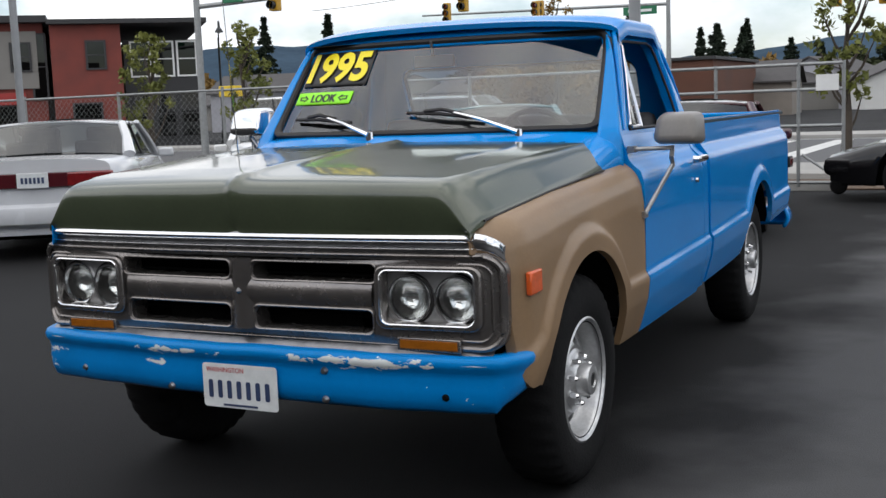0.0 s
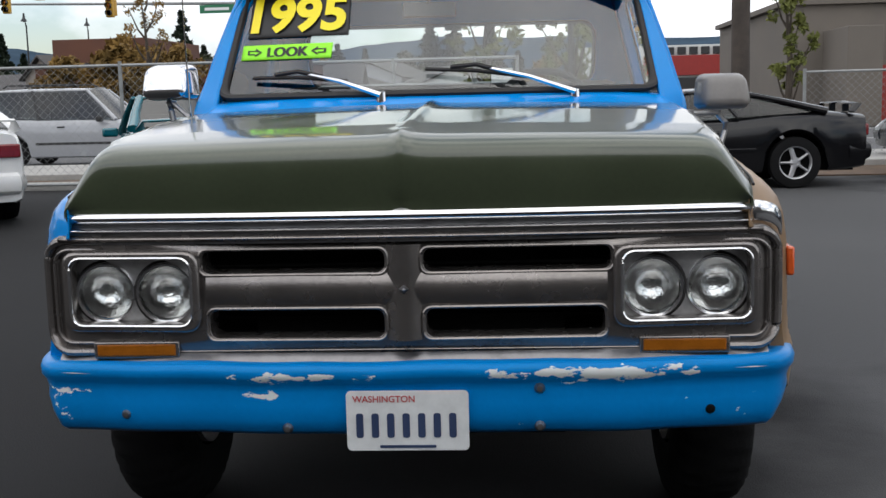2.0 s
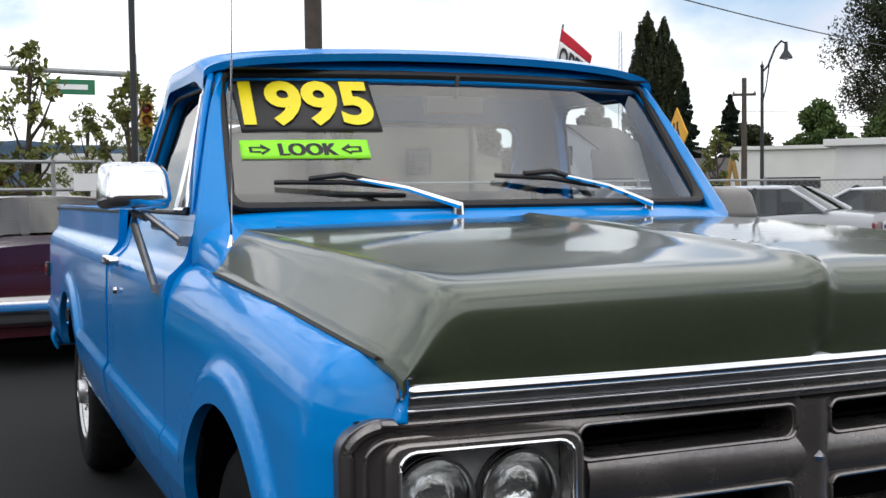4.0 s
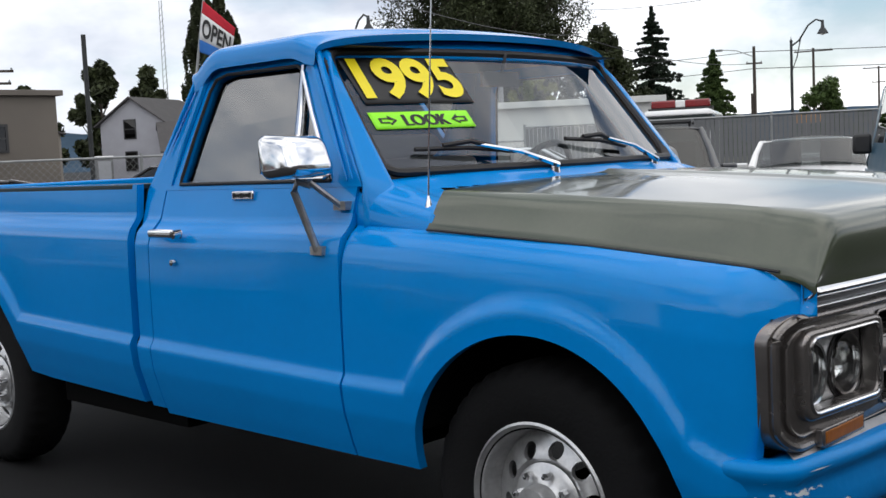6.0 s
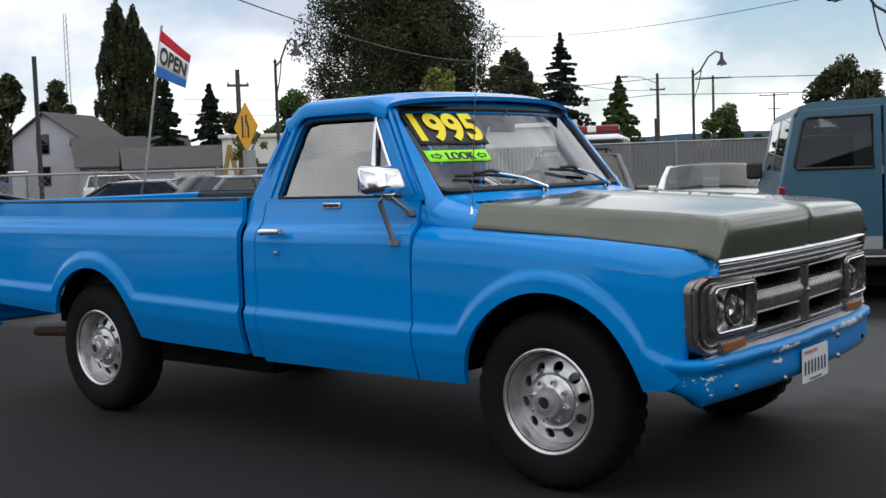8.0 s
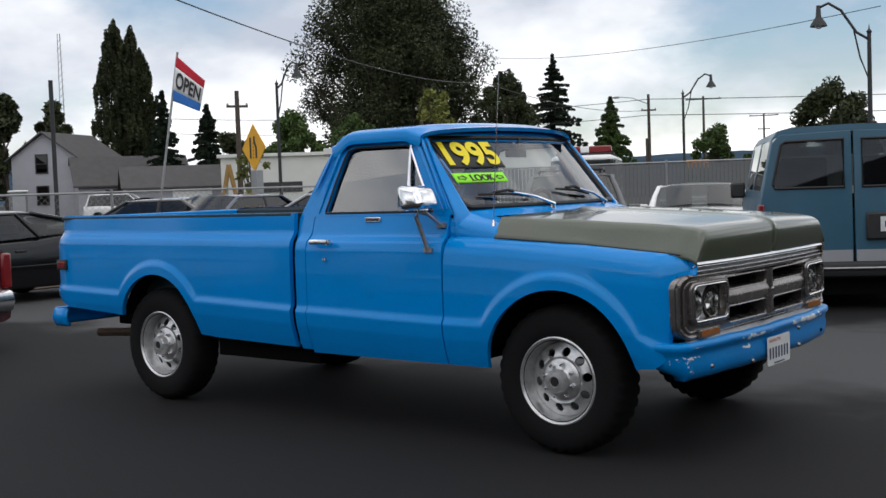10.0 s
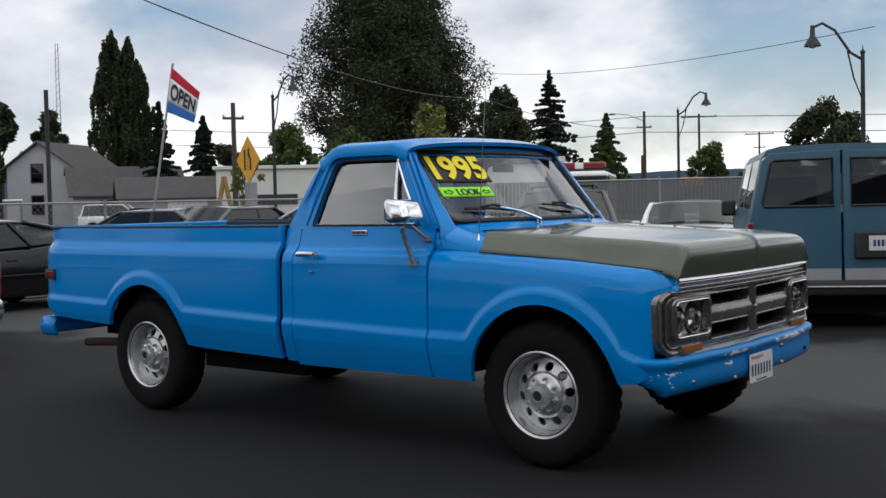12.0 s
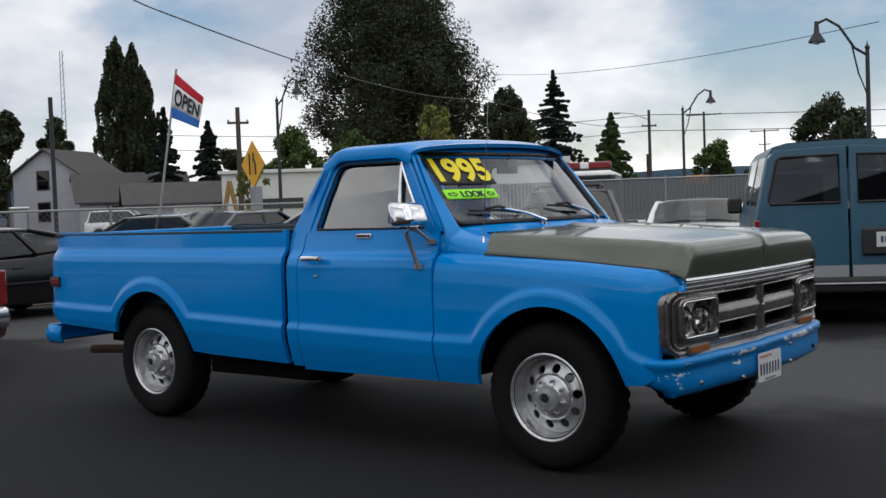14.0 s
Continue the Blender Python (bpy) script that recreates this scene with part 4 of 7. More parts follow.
# wheels
def wheel_parts(parent, s):
    """Tyre, drilled rim, hub and nuts round a local y axle; s is the side that faces out."""
    m = pose(0, 0, 0, -90 * s, 0, 0)
    bm = bmesh.new()
    prof = [(0.215, -0.10), (0.25, -0.112), (0.32, -0.118), (0.365, -0.108), (0.385, -0.092), (0.397, -0.07), (0.40, 0), (0.397, 0.07), (0.385, 0.092), (0.365, 0.108), (0.345, 0.113), (0.32, 0.118),
            (0.285, 0.119), (0.25, 0.112), (0.228, 0.102), (0.215, 0.10)]
    lathe(bm, prof, 108, m, notch=lambda j, k: (0.013 if j in (4, 5, 7, 8) and (k + (j > 6)) % 3 == 0 else 0.008 if j in (3, 9) and k % 3 == 0 else 0))
    part("tyre", bm, M["rubber"], parent, "black tyre with lugged tread", angle=30)
    bm = bmesh.new()
    lathe(bm, [(0.236, 0.100), (0.238, 0.107), (0.231, 0.111), (0.222, 0.105), (0.214, 0.085), (0.208, 0.05), (0.200, 0.03), (0.196, 0.028)], 64, m)
    lathe(bm, [(0.205, -0.11), (0.20, 0.03)], 48, m)
    rim = part("rim", bm, M["alu"], parent, "polished rim with round holes")
    bm = bmesh.new()

    def bowl(u, v, w):
        r = math.hypot(u, v)
        return m @ Vector((u, v, 0.03 + 0.035 * math.exp(-((r - 0.12) / 0.05) ** 2) - w))
    plate(bm, circle(0, 0, 0.198, 48), [circle(0.152 * math.cos(2 * math.pi * k / 10), 0.152 * math.sin(2 * math.pi * k / 10), 0.025, 14) for k in range(10)]
          + [circle(0, 0, 0.06, 24)], bowl, 0.014)
    part("rim_disc", bm, M["alu"], rim)
    bm = bmesh.new()
    lathe(bm, [(0.115, 0.064), (0.10, 0.074), (0.075, 0.078), (0.062, 0.09), (0.060, 0.125), (0.055, 0.134), (0.03, 0.137), (0.028, 0.130), (0.001, 0.13)], 32, m)
    part("hub_cap", bm, M["alu"], rim, "protruding bright hub")
    bm = bmesh.new()
    lathe(bm, [(0.001, 0.134), (0.024, 0.133), (0.026, 0.129)], 20, m)
    part("hub_centre", bm, M["decal_black"], rim)
    for k in range(8):
        bm = bmesh.new()
        a = 2 * math.pi * (k + 0.5) / 8
        lathe(bm, [(0.001, 0.108), (0.007, 0.107), (0.011, 0.098), (0.012, 0.07)], 6, m @ Matrix.Translation((0.088 * math.cos(a), 0.088 * math.sin(a), 0)))
        part("wheel_nut", bm, M["chrome"], rim, smooth=False)


for x in (0.0, -3.226):
    for s in (-1, 1):
        w = new("wheel")
        w.parent = truck
        w.matrix_local = pose(x - 0.015 * (x < -1), s * (0.815 + 0.025 * (s > 0 and x > -1)), 0.387, 0, 25 * (x < -1) + 8 * s, 0) @ Matrix.Diagonal((0.968, 1, 0.968, 1))
        wheel_parts(w, s)

# ---------------------------------------------------------------- ground, street
ASPHALT = material("asphalt", (0.0128, 0.0128, 0.0134), 0.85, spec=0.2, vary=0.4, scale=0.4, bump=0.35, bump_scale=140, detail_scale=55)
ROAD = material("road_asphalt", (0.085, 0.085, 0.088), 0.8, vary=0.25, scale=0.5, bump=0.2, bump_scale=90)
CONCRETE = material("concrete", (0.36, 0.35, 0.33), 0.8, vary=0.25, scale=0.8, bump=0.2, bump_scale=60)
LINE = material("road_paint", (0.62, 0.62, 0.6), 0.7, vary=0.3, scale=3)
SOIL = material("bark_soil", (0.12, 0.075, 0.045), 0.95, vary=0.5, scale=2.5, bump=0.6, bump_scale=30)
GRASS = material("dry_grass", (0.11, 0.12, 0.045), 0.9, vary=0.5, scale=1.2, bump=0.6, bump_scale=25)


def painted_bright_lane(m, y0, y1, gain):
    """A paler lane beyond y0, light painted into the colour, with a ragged seam."""
    nt = m.node_tree
    b = nt.nodes["Principled BSDF"]
    base = b.inputs["Base Color"].links[0].from_socket
    tc, sep = nt.nodes.new("ShaderNodeTexCoord"), nt.nodes.new("ShaderNodeSeparateXYZ")
    n = nt.nodes.new("ShaderNodeTexNoise")
    n.inputs["Scale"].default_value, n.inputs["Detail"].default_value = 1.1, 9
    ad = nt.nodes.new("ShaderNodeMath")
    ad.operation = "MULTIPLY_ADD"
    ad.inputs[1].default_value = 2.5
    mr = nt.nodes.new("ShaderNodeMapRange")
    mr.inputs["From Min"].default_value, mr.inputs["From Max"].default_value = y0 + 1.25, y1 + 1.25
    mix = nt.nodes.new("ShaderNodeMix")
    mix.data_type = "RGBA"
    mix.inputs["B"].default_value = (gain, gain, gain * 1.02, 1)
    L = nt.links.new
    L(tc.outputs["Object"], sep.inputs[0]), L(tc.outputs["Object"], n.inputs["Vector"])
    L(n.outputs["Fac"], ad.inputs[0]), L(sep.outputs["Y"], ad.inputs[2]), L(ad.outputs[0], mr.inputs[0])
    far = nt.nodes.new("ShaderNodeMapRange")
    far.inputs["From Min"].default_value, far.inputs["From Max"].default_value = 6.2, 5.6
    both = nt.nodes.new("ShaderNodeMath")
    both.operation = "MULTIPLY"
    L(ad.outputs[0], far.inputs[0]), L(mr.outputs[0], both.inputs[0]), L(far.outputs[0], both.inputs[1])
    side = nt.nodes.new("ShaderNodeMapRange")
    side.inputs["From Min"].default_value, side.inputs["From Max"].default_value = 5.0, 4.3
    three = nt.nodes.new("ShaderNodeMath")
    three.operation = "MULTIPLY"
    warp = nt.nodes.new("ShaderNodeMath")
    warp.operation = "MULTIPLY_ADD"
    warp.inputs[1].default_value = 4.5
    L(n.outputs["Fac"], warp.inputs[0]), L(sep.outputs["X"], warp.inputs[2]), L(warp.outputs[0], side.inputs[0]), L(both.outputs[0], three.inputs[0]), L(side.outputs[0], three.inputs[1])
    L(three.outputs[0], mix.inputs["Factor"]), L(base, mix.inputs["A"]), L(mix.outputs["Result"], b.inputs["Base Color"])


painted_bright_lane(ASPHALT, 0.9, 1.7, 0.066)


def far_axis(t):
    return math.copysign(abs(2 * t - 1) ** 3 * 4000, t - 0.5)


def strip(name, x0, x1, y0, y1, z, mat, label, category, deep=0.3, parent=None):
    bm = bmesh.new()
    box(bm, ((x0 + x1) / 2, (y0 + y1) / 2, z - deep / 2), (abs(x1 - x0), abs(y1 - y0), deep))
    ob = part(name, bm, mat, parent, bevel=0.015 if z > 0.05 else 0)
    if parent is None:
        tagged(ob, label, category, kind="structure")
    return ob


bm = bmesh.new()
grid(bm, 41, 41, lambda u, v: (far_axis(u), far_axis(v), 0))
tagged(part("ground", bm, ASPHALT), "dark worn asphalt of the car lot", "ground", kind="structure")
strip("planting_strip", -15.2, -13.3, -60, 9, 0.02, SOIL, "strip of bark and weeds along the fence", "planting strip")
strip("kerb", -13.3, -13.15, -60, -0.2, 0.12, CONCRETE, "low concrete kerb along the lot", "kerb")
strip("pavement", -18.2, -15.2, -60, 60, 0.12, CONCRETE, "pale concrete pavement beside the street", "pavement")
road = strip("road", -33.0, -18.2, -140, 140, 0.006, ROAD, "grey asphalt street with white markings", "road")
strip("far_pavement", -36.0, -33.0, -140, 9, 0.12, CONCRETE, "concrete pavement across the street", "pavement")
strip("verge", -46.0, -33.2, 20, 140, 0.05, GRASS, "grass verge by the houses", "verge")
for k in range(6):
    strip("crossing_stripe", -31.5, -20.0, -6.0 + 1.6 * k, -5.5 + 1.6 * k, 0.011, LINE, "", "", 0.02, road)
for x in (-19.4, -25.5, -32.4):
    strip("road_line", x - 0.07, x + 0.07, 6 if x == -25.5 else -60, 70, 0.011, LINE, "", "", 0.02, road)

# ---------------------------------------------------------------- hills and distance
# the blue of distance haze is mixed into the forest colour
HILL = material("hazed_forest_hill", (0.055, 0.085, 0.12), 1.0, vary=0.35, scale=0.012, detail_scale=0.12, spec=0.0)


def hill_height(a):
    h = interp(a, [-75, -50, -40, -33, -26, -20, -14, -5, 10, 25, 40, 60, 80, 110], [70, 84, 96, 98, 80, 60, 62, 88, 76, 55, 42, 40, 44, 40])
    return h + 7 * noise.noise(Vector((a * 0.22, 0, 3.1))) + 2.5 * noise.noise(Vector((a * 1.3, 0, 7.7)))


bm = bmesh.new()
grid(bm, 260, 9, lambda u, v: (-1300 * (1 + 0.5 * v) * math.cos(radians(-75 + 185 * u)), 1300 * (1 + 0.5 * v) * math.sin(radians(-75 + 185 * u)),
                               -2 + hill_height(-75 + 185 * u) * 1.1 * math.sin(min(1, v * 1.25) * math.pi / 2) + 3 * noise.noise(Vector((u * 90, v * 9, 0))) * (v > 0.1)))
tagged(part("backdrop_hills", bm, HILL), "wooded hills in the distance, tinted blue for haze", "hills", kind="structure")

# ---------------------------------------------------------------- trees
BARK = material("bark", (0.07, 0.055, 0.042), 0.95, vary=0.4, scale=6, bump=0.8, bump_scale=25)


def leaf_material(name, c1, c2):
    return material(name, c1, 0.65, color2=c2, scale=0.7, detail_scale=6, spec=0.25)


LEAF_DARK = leaf_material("dark_leaves", (0.046, 0.058, 0.022), (0.018, 0.022, 0.010))
LEAF_MID = leaf_material("green_leaves", (0.075, 0.12, 0.03), (0.03, 0.05, 0.016))
LEAF_LIGHT = leaf_material("yellow_green_leaves", (0.19, 0.20, 0.045), (0.08, 0.095, 0.025))
NEEDLE = leaf_material("dark_needles", (0.022, 0.036, 0.020), (0.010, 0.016, 0.010))
AUTUMN = leaf_material("autumn_leaves", (0.24, 0.14, 0.035), (0.10, 0.07, 0.025))


def leaves(name, centres, sizes, per, leaf, mat, parent, rng, squash=1.0):
    """Thousands of small bent leaf sprays scattered in clumps."""
    c = np.repeat(np.array(centres), per, axis=0)
    r = np.repeat(np.array(sizes), per)
    d = rng.normal(size=c.shape)
    d /= np.linalg.norm(d, axis=1)[:, None]
    p = c + d * (r * rng.random(len(c)) ** 0.45)[:, None] * np.array([1, 1, squash])
    n = len(p)
    a = rng.normal(size=(n, 3))
    a /= np.linalg.norm(a, axis=1)[:, None]
    b = np.cross(a, rng.normal(size=(n, 3)))
    b /= np.linalg.norm(b, axis=1)[:, None]
    s = (leaf * (0.6 + 0.8 * rng.random(n)))[:, None]
    v = np.stack([p - a * s, p + b * s * 0.45, p + a * s, p - b * s * 0.45], 1).reshape(-1, 3)
    f = np.arange(4 * n).reshape(-1, 4)
    me = bpy.data.meshes.new(name)
    me.from_pydata(v.tolist(), [], f.tolist())
    me.materials.append(mat)
    ob = new(name, me)
    ob.parent = parent
    return ob


def broadleaf(x, y, h, w, label, seed, mat=LEAF_DARK, base=0.2, leaf=0.18, clumps=60, per=230, name="tree", shape=1.0):
    rng = np.random.default_rng(seed)
    t = thing(name, label, "tree", at=pose(x, y, 0, 0, 0, 40 * seed))
    bm = bmesh.new()
    top = Vector((0.03 * h, 0, h * 0.8))
    sweep(bm, [(0, 0, -0.1), (0.01 * h, 0, h * 0.25), (0, 0.01 * h, h * 0.5), top], [h * 0.03, h * 0.022, h * 0.014, h * 0.004], 8)
    cs, rs = [], []
    for i in range(clumps):
        ft = (i + 0.5) / clumps
        z = h * (base + (1 - base) * ft)
        k = math.sin(math.pi * min(1, 0.12 + 0.88 * ft) ** shape) ** 0.7
        rad = w / 2 * k * (0.12 + 0.88 * rng.random() ** 0.6) * (0.85 + 0.3 * rng.random())
        ang = rng.random() * 6.283
        c = Vector((rad * math.cos(ang), rad * math.sin(ang), z * (0.97 + 0.05 * rng.random())))
        cs.append(c), rs.append(w * (0.07 + 0.07 * rng.random()))
        if i % 2 == 0:
            z0 = max(h * 0.12, c.z - rad * 0.9 - 0.1 * h)
            a = Vector((0.01 * h, 0, z0))
            mid = a.lerp(c, 0.5) + Vector((0, 0, -0.03 * h))
            sweep(bm, [a, mid, c], [h * 0.009, h * 0.006, h * 0.002], 5, caps=False)
    part("trunk", bm, BARK, t)
    leaves("crown", cs, rs, per, leaf, mat, t, rng)
    return t


def conifer(x, y, h, w, label, seed, mat=NEEDLE, per=60, leaf=0.17, name="conifer", tiers=26):
    rng = np.random.default_rng(seed)
    t = thing(name, label, "tree", at=pose(x, y, 0, 0, 0, 33 * seed))
    bm = bmesh.new()
    sweep(bm, [(0, 0, -0.1), (0, 0, h * 0.5), (0, 0, h)], [h * 0.018, h * 0.011, h * 0.001], 7)
    cs, rs = [], []
    for i in range(tiers):
        f = i / (tiers - 1)
        for k in range(8):
            a = 6.283 * (k + rng.random()) / 8
            rr = (w / 2 * (1 - f) ** 0.85 + 0.03) * (0.55 + 0.6 * rng.random())
            z = h * (0.08 + 0.9 * f) + h / tiers * 1.4 * (rng.random() - 0.5)
            droop = rr * (0.12 + 0.25 * rng.random()) * (1 - f)
            tip = Vector((rr * math.cos(a), rr * math.sin(a), max(0.3, z - droop)))
            if f < 0.9:
                sweep(bm, [(0, 0, z), tip], [h * 0.003, h * 0.001], 4, caps=False)
            for q in (0.15, 0.35, 0.55, 0.75, 0.92, 1.0):
                cs.append(Vector((0, 0, z)).lerp(tip, q) + Vector((0, 0, 0.04 * rr * math.sin(3.1 * q))))
                rs.append(0.035 * w * (1.15 - f) * (1.5 - 1.1 * q) + 0.02)
    part("trunk", bm, BARK, t)
    leaves("crown", cs, rs, int(per * 0.5), leaf * 0.9, mat, t, rng, 0.6)
    return t


def poplar(x, y, h, w, label, seed):
    rng = np.random.default_rng(seed)
    t = thing("poplar_tree", label, "tree", at=pose(x, y, 0))
    bm = bmesh.new()
    sweep(bm, [(0, 0, -0.1), (0, 0, h * 0.5), (0, 0, h * 0.95)], [h * 0.02, h * 0.012, h * 0.002], 8)
    cs, rs = [], []
    for i in range(260):
        f = rng.random()
        z = h * (0.08 + 0.92 * f)
        k = interp(f, [0, 0.1, 0.35, 0.7, 0.9, 1], [0.6, 0.85, 1.0, 0.75, 0.4, 0.05])
        a = rng.random() * 6.283
        rad = w / 2 * k * (0.25 + 0.85 * rng.random())
        c = Vector((rad * math.cos(a), rad * math.sin(a), z))
        cs.append(c), rs.append(w * 0.05)
        if i % 6 == 0:
            sweep(bm, [(0, 0, max(1, z - 3)), c], [0.06, 0.015], 4, caps=False)
    part("trunk", bm, BARK, t)
    leaves("crown", cs, rs, 200, 0.13, LEAF_DARK, t, rng, 4.2)
    return t


broadleaf(-61.1, 65.4, 23.0, 13.8, "huge dark green broadleaf tree behind the lot", 1, base=0.12, leaf=0.13, clumps=420, per=480)
broadleaf(-57, 68, 13, 9, "dark bushy tree beside the huge tree", 2, base=0.05, clumps=60, per=110)
poplar(-86.0, 55.4, 17.0, 4.4, "tall dark columnar poplar", 3)
poplar(-85.3, 56.7, 16.6, 3.9, "tall dark columnar poplar with split top", 4)
poplar(-84.9, 57.4, 14.6, 3.3, "shorter dark columnar poplar", 5)
conifer(-52.7, 77.1, 12.6, 8.4, "dark pointed spruce tree", 6, leaf=0.16, per=90, tiers=24)
conifer(-43.4, 71.2, 7.9, 5.6, "small green conifer tree", 7, mat=LEAF_MID)
broadleaf(-47.2, 62.6, 9.3, 6.0, "dark green tree mass", 8, base=0.05, clumps=50)
broadleaf(-51.5, 69, 8.6, 7.0, "dark green bushy tree", 9, base=0.05, clumps=50)
broadleaf(-17.9, 50.4, 5.7, 4.9, "round dark maple tree", 10, base=0.15, leaf=0.13, clumps=70, per=280)
broadleaf(-11.0, 47, 5.2, 4.5, "round dark tree beyond the van", 11, base=0.15, leaf=0.13, clumps=50)
broadleaf(-45.0, 93.0, 6.1, 6.0, "green shrub tree by the street", 12, mat=LEAF_MID, base=0.03, clumps=40)
broadleaf(-38.0, 92.0, 4.2, 5.0, "green rounded bush by the street", 13, mat=LEAF_MID, base=0.02, clumps=30)
broadleaf(-127.5, 67.6, 14.5, 8, "dark far tree behind the house", 14, base=0.05, clumps=45, leaf=0.4)
broadleaf(-133, 60, 11, 9, "dark far tree behind the house", 15, base=0.05, clumps=45, leaf=0.4)
broadleaf(-116.0, 67.4, 12.5, 7.5, "round dark tree behind the house", 16, base=0.05, clumps=45, leaf=0.4)
conifer(-66.5, 46.0, 9.2, 4.2, "dark evergreen behind the garage", 17)
conifer(-64.5, 48.5, 8.2, 4.6, "dark evergreen behind the garage", 18)
broadleaf(-60, 47, 5.5, 4.5, "dark bush behind the garage", 19, base=0.03, clumps=40)
broadleaf(-55.4, 48.5, 6.7, 5.0, "green tree behind the white building", 20, mat=LEAF_MID, base=0.1, clumps=50)
broadleaf(-53.0, 52.5, 6.2, 5.5, "green tree behind the white building", 21, mat=LEAF_MID, base=0.1, clumps=50)
broadleaf(-37.7, 42.7, 6.9, 2.2, "slim yellow-green young tree", 22, mat=LEAF_LIGHT, base=0.3, leaf=0.14, clumps=40, per=60)
broadleaf(-40, 46.7, 7.0, 2.2, "slim yellow-green young tree", 23, mat=LEAF_LIGHT, base=0.3, leaf=0.14, clumps=40, per=60)
# young street trees
for i, (x, y, h, w, m) in enumerate(((-17.6, -0.6, 3.9, 1.5, LEAF_LIGHT), (-17.2, 1.0, 3.4, 1.3, LEAF_LIGHT), (-18.6, 5.1, 3.7, 1.0, LEAF_LIGHT),
                                     (-25.0, 18.6, 3.2, 1.1, LEAF_LIGHT), (-18.2, -14.3, 3.6, 1.4, LEAF_LIGHT), (-35.0, -13.0, 5.2, 2.0, AUTUMN), (-34.5, 3.5, 4.6, 2.0, LEAF_LIGHT),
                                     (-17.0, -16.2, 3.4, 1.4, LEAF_LIGHT), (-31.0, 1.5, 4.0, 1.6, LEAF_LIGHT))):
    broadleaf(x, y, h, w, "thin young street tree with sparse leaves", 40 + i, mat=m, base=0.35, leaf=0.07, clumps=34, per=34, name="street_tree")
for i, (x, y, h, w) in enumerate(((-64, -24.5, 5.0, 5), (-63.5, -21, 4.4, 4.4), (-62.5, -27.5, 3.8, 4))):
    broadleaf(x, y, h, w, "autumn-brown tree before the brick building", 60 + i, mat=AUTUMN, base=0.1, leaf=0.25, clumps=45, per=90)
rng0 = np.random.default_rng(5)
for i in range(26):
    a = radians(-44 + 44 * i / 25 + rng0.normal() * 1.2)
    d = 170 + 90 * rng0.random()
    conifer(-d * math.cos(a), d * math.sin(a), 9 + 9 * rng0.random(), 7 + 4 * rng0.random(), "dark conifer in the far town", 80 + i, per=12, leaf=0.6, tiers=14, name="far_conifer")
for i in range(16):
    a = radians(-46 + 50 * i / 15 + rng0.normal() * 1.5)
    d = 110 + 60 * rng0.random()
    broadleaf(-d * math.cos(a), d * math.sin(a), 4 + 4 * rng0.random(), 6 + 4 * rng0.random(), "green tree in the far town", 120 + i, mat=(LEAF_DARK, LEAF_MID, AUTUMN)[i % 3], base=0.03, leaf=0.5, clumps=24, per=50, name="far_tree")

# ---------------------------------------------------------------- buildings
WALLS = {
    "lilac": material("grey_siding", (0.36, 0.36, 0.39), 0.7, vary=0.1, scale=1.5),
    "tan": material("tan_siding", (0.25, 0.22, 0.19), 0.75, vary=0.15, scale=1.5),
    "white": material("white_wall", (0.62, 0.62, 0.6), 0.7, vary=0.12, scale=0.8),
    "grey": material("grey_block_wall", (0.155, 0.135, 0.115), 0.85, vary=0.2, scale=0.6, bump=0.2, bump_scale=20),
    "brick": material("red_brick_wall", (0.19, 0.045, 0.035), 0.85, vary=0.25, scale=1.2, bump=0.2, bump_scale=18),
    "dark_brick": material("brown_brick_wall", (0.13, 0.055, 0.035), 0.85, vary=0.3, scale=0.5, bump=0.2),
    "stucco": material("grey_stucco", (0.21, 0.20, 0.185), 0.85, vary=0.12, scale=1.0),
}
ROOF = material("grey_shingle_roof", (0.075, 0.07, 0.07), 0.9, vary=0.35, scale=2.0, bump=0.4, bump_scale=14)
PANE = glass_material("building_pane", (0.03, 0.035, 0.04), 1.6)
TRIM = material("dark_window_trim", (0.03, 0.03, 0.032), 0.6)
SIGNRED = material("red_wall_band", (0.32, 0.03, 0.025), 0.6, vary=0.15)


def window(parent, c, w, h, face, mat=None):
    """A framed window let into a wall; face is the wall's outward unit vector in plan."""
    fx, fy = face
    m = Matrix.Translation(c) @ Matrix(((-fy, 0, fx, 0), (fx, 0, fy, 0), (0, 1, 0, 0), (0, 0, 0, 1)))
    bm = bmesh.new()
    plate(bm, [(-w / 2, -h / 2), (w / 2, -h / 2), (w / 2, h / 2), (-w / 2, h / 2)],
          [[(-w / 2 + 0.09, -h / 2 + 0.09), (w / 2 - 0.09, -h / 2 + 0.09), (w / 2 - 0.09, h / 2 - 0.09), (-w / 2 + 0.09, h / 2 - 0.09)]],
          lambda u, v, d: m @ Vector((u, v, 0.05 - d)), 0.12)
    box(bm, (0, 0, 0.02), (w - 0.1, 0.06, 0.05), m)
    win = part("window", bm, mat or TRIM, parent, smooth=False)
    bm = bmesh.new()
    box(bm, (0, 0, 0.012), (w - 0.1, h - 0.1, 0.03), m)
    part("pane", bm, PANE, win, smooth=False)
    return win


def block(parent, name, x0, x1, y0, y1, z0, z1, mat):
    bm = bmesh.new()
    box(bm, ((x0 + x1) / 2, (y0 + y1) / 2, (z0 + z1) / 2), (x1 - x0, y1 - y0, z1 - z0))
    return part(name, bm, mat, parent, smooth=False, bevel=0.02)


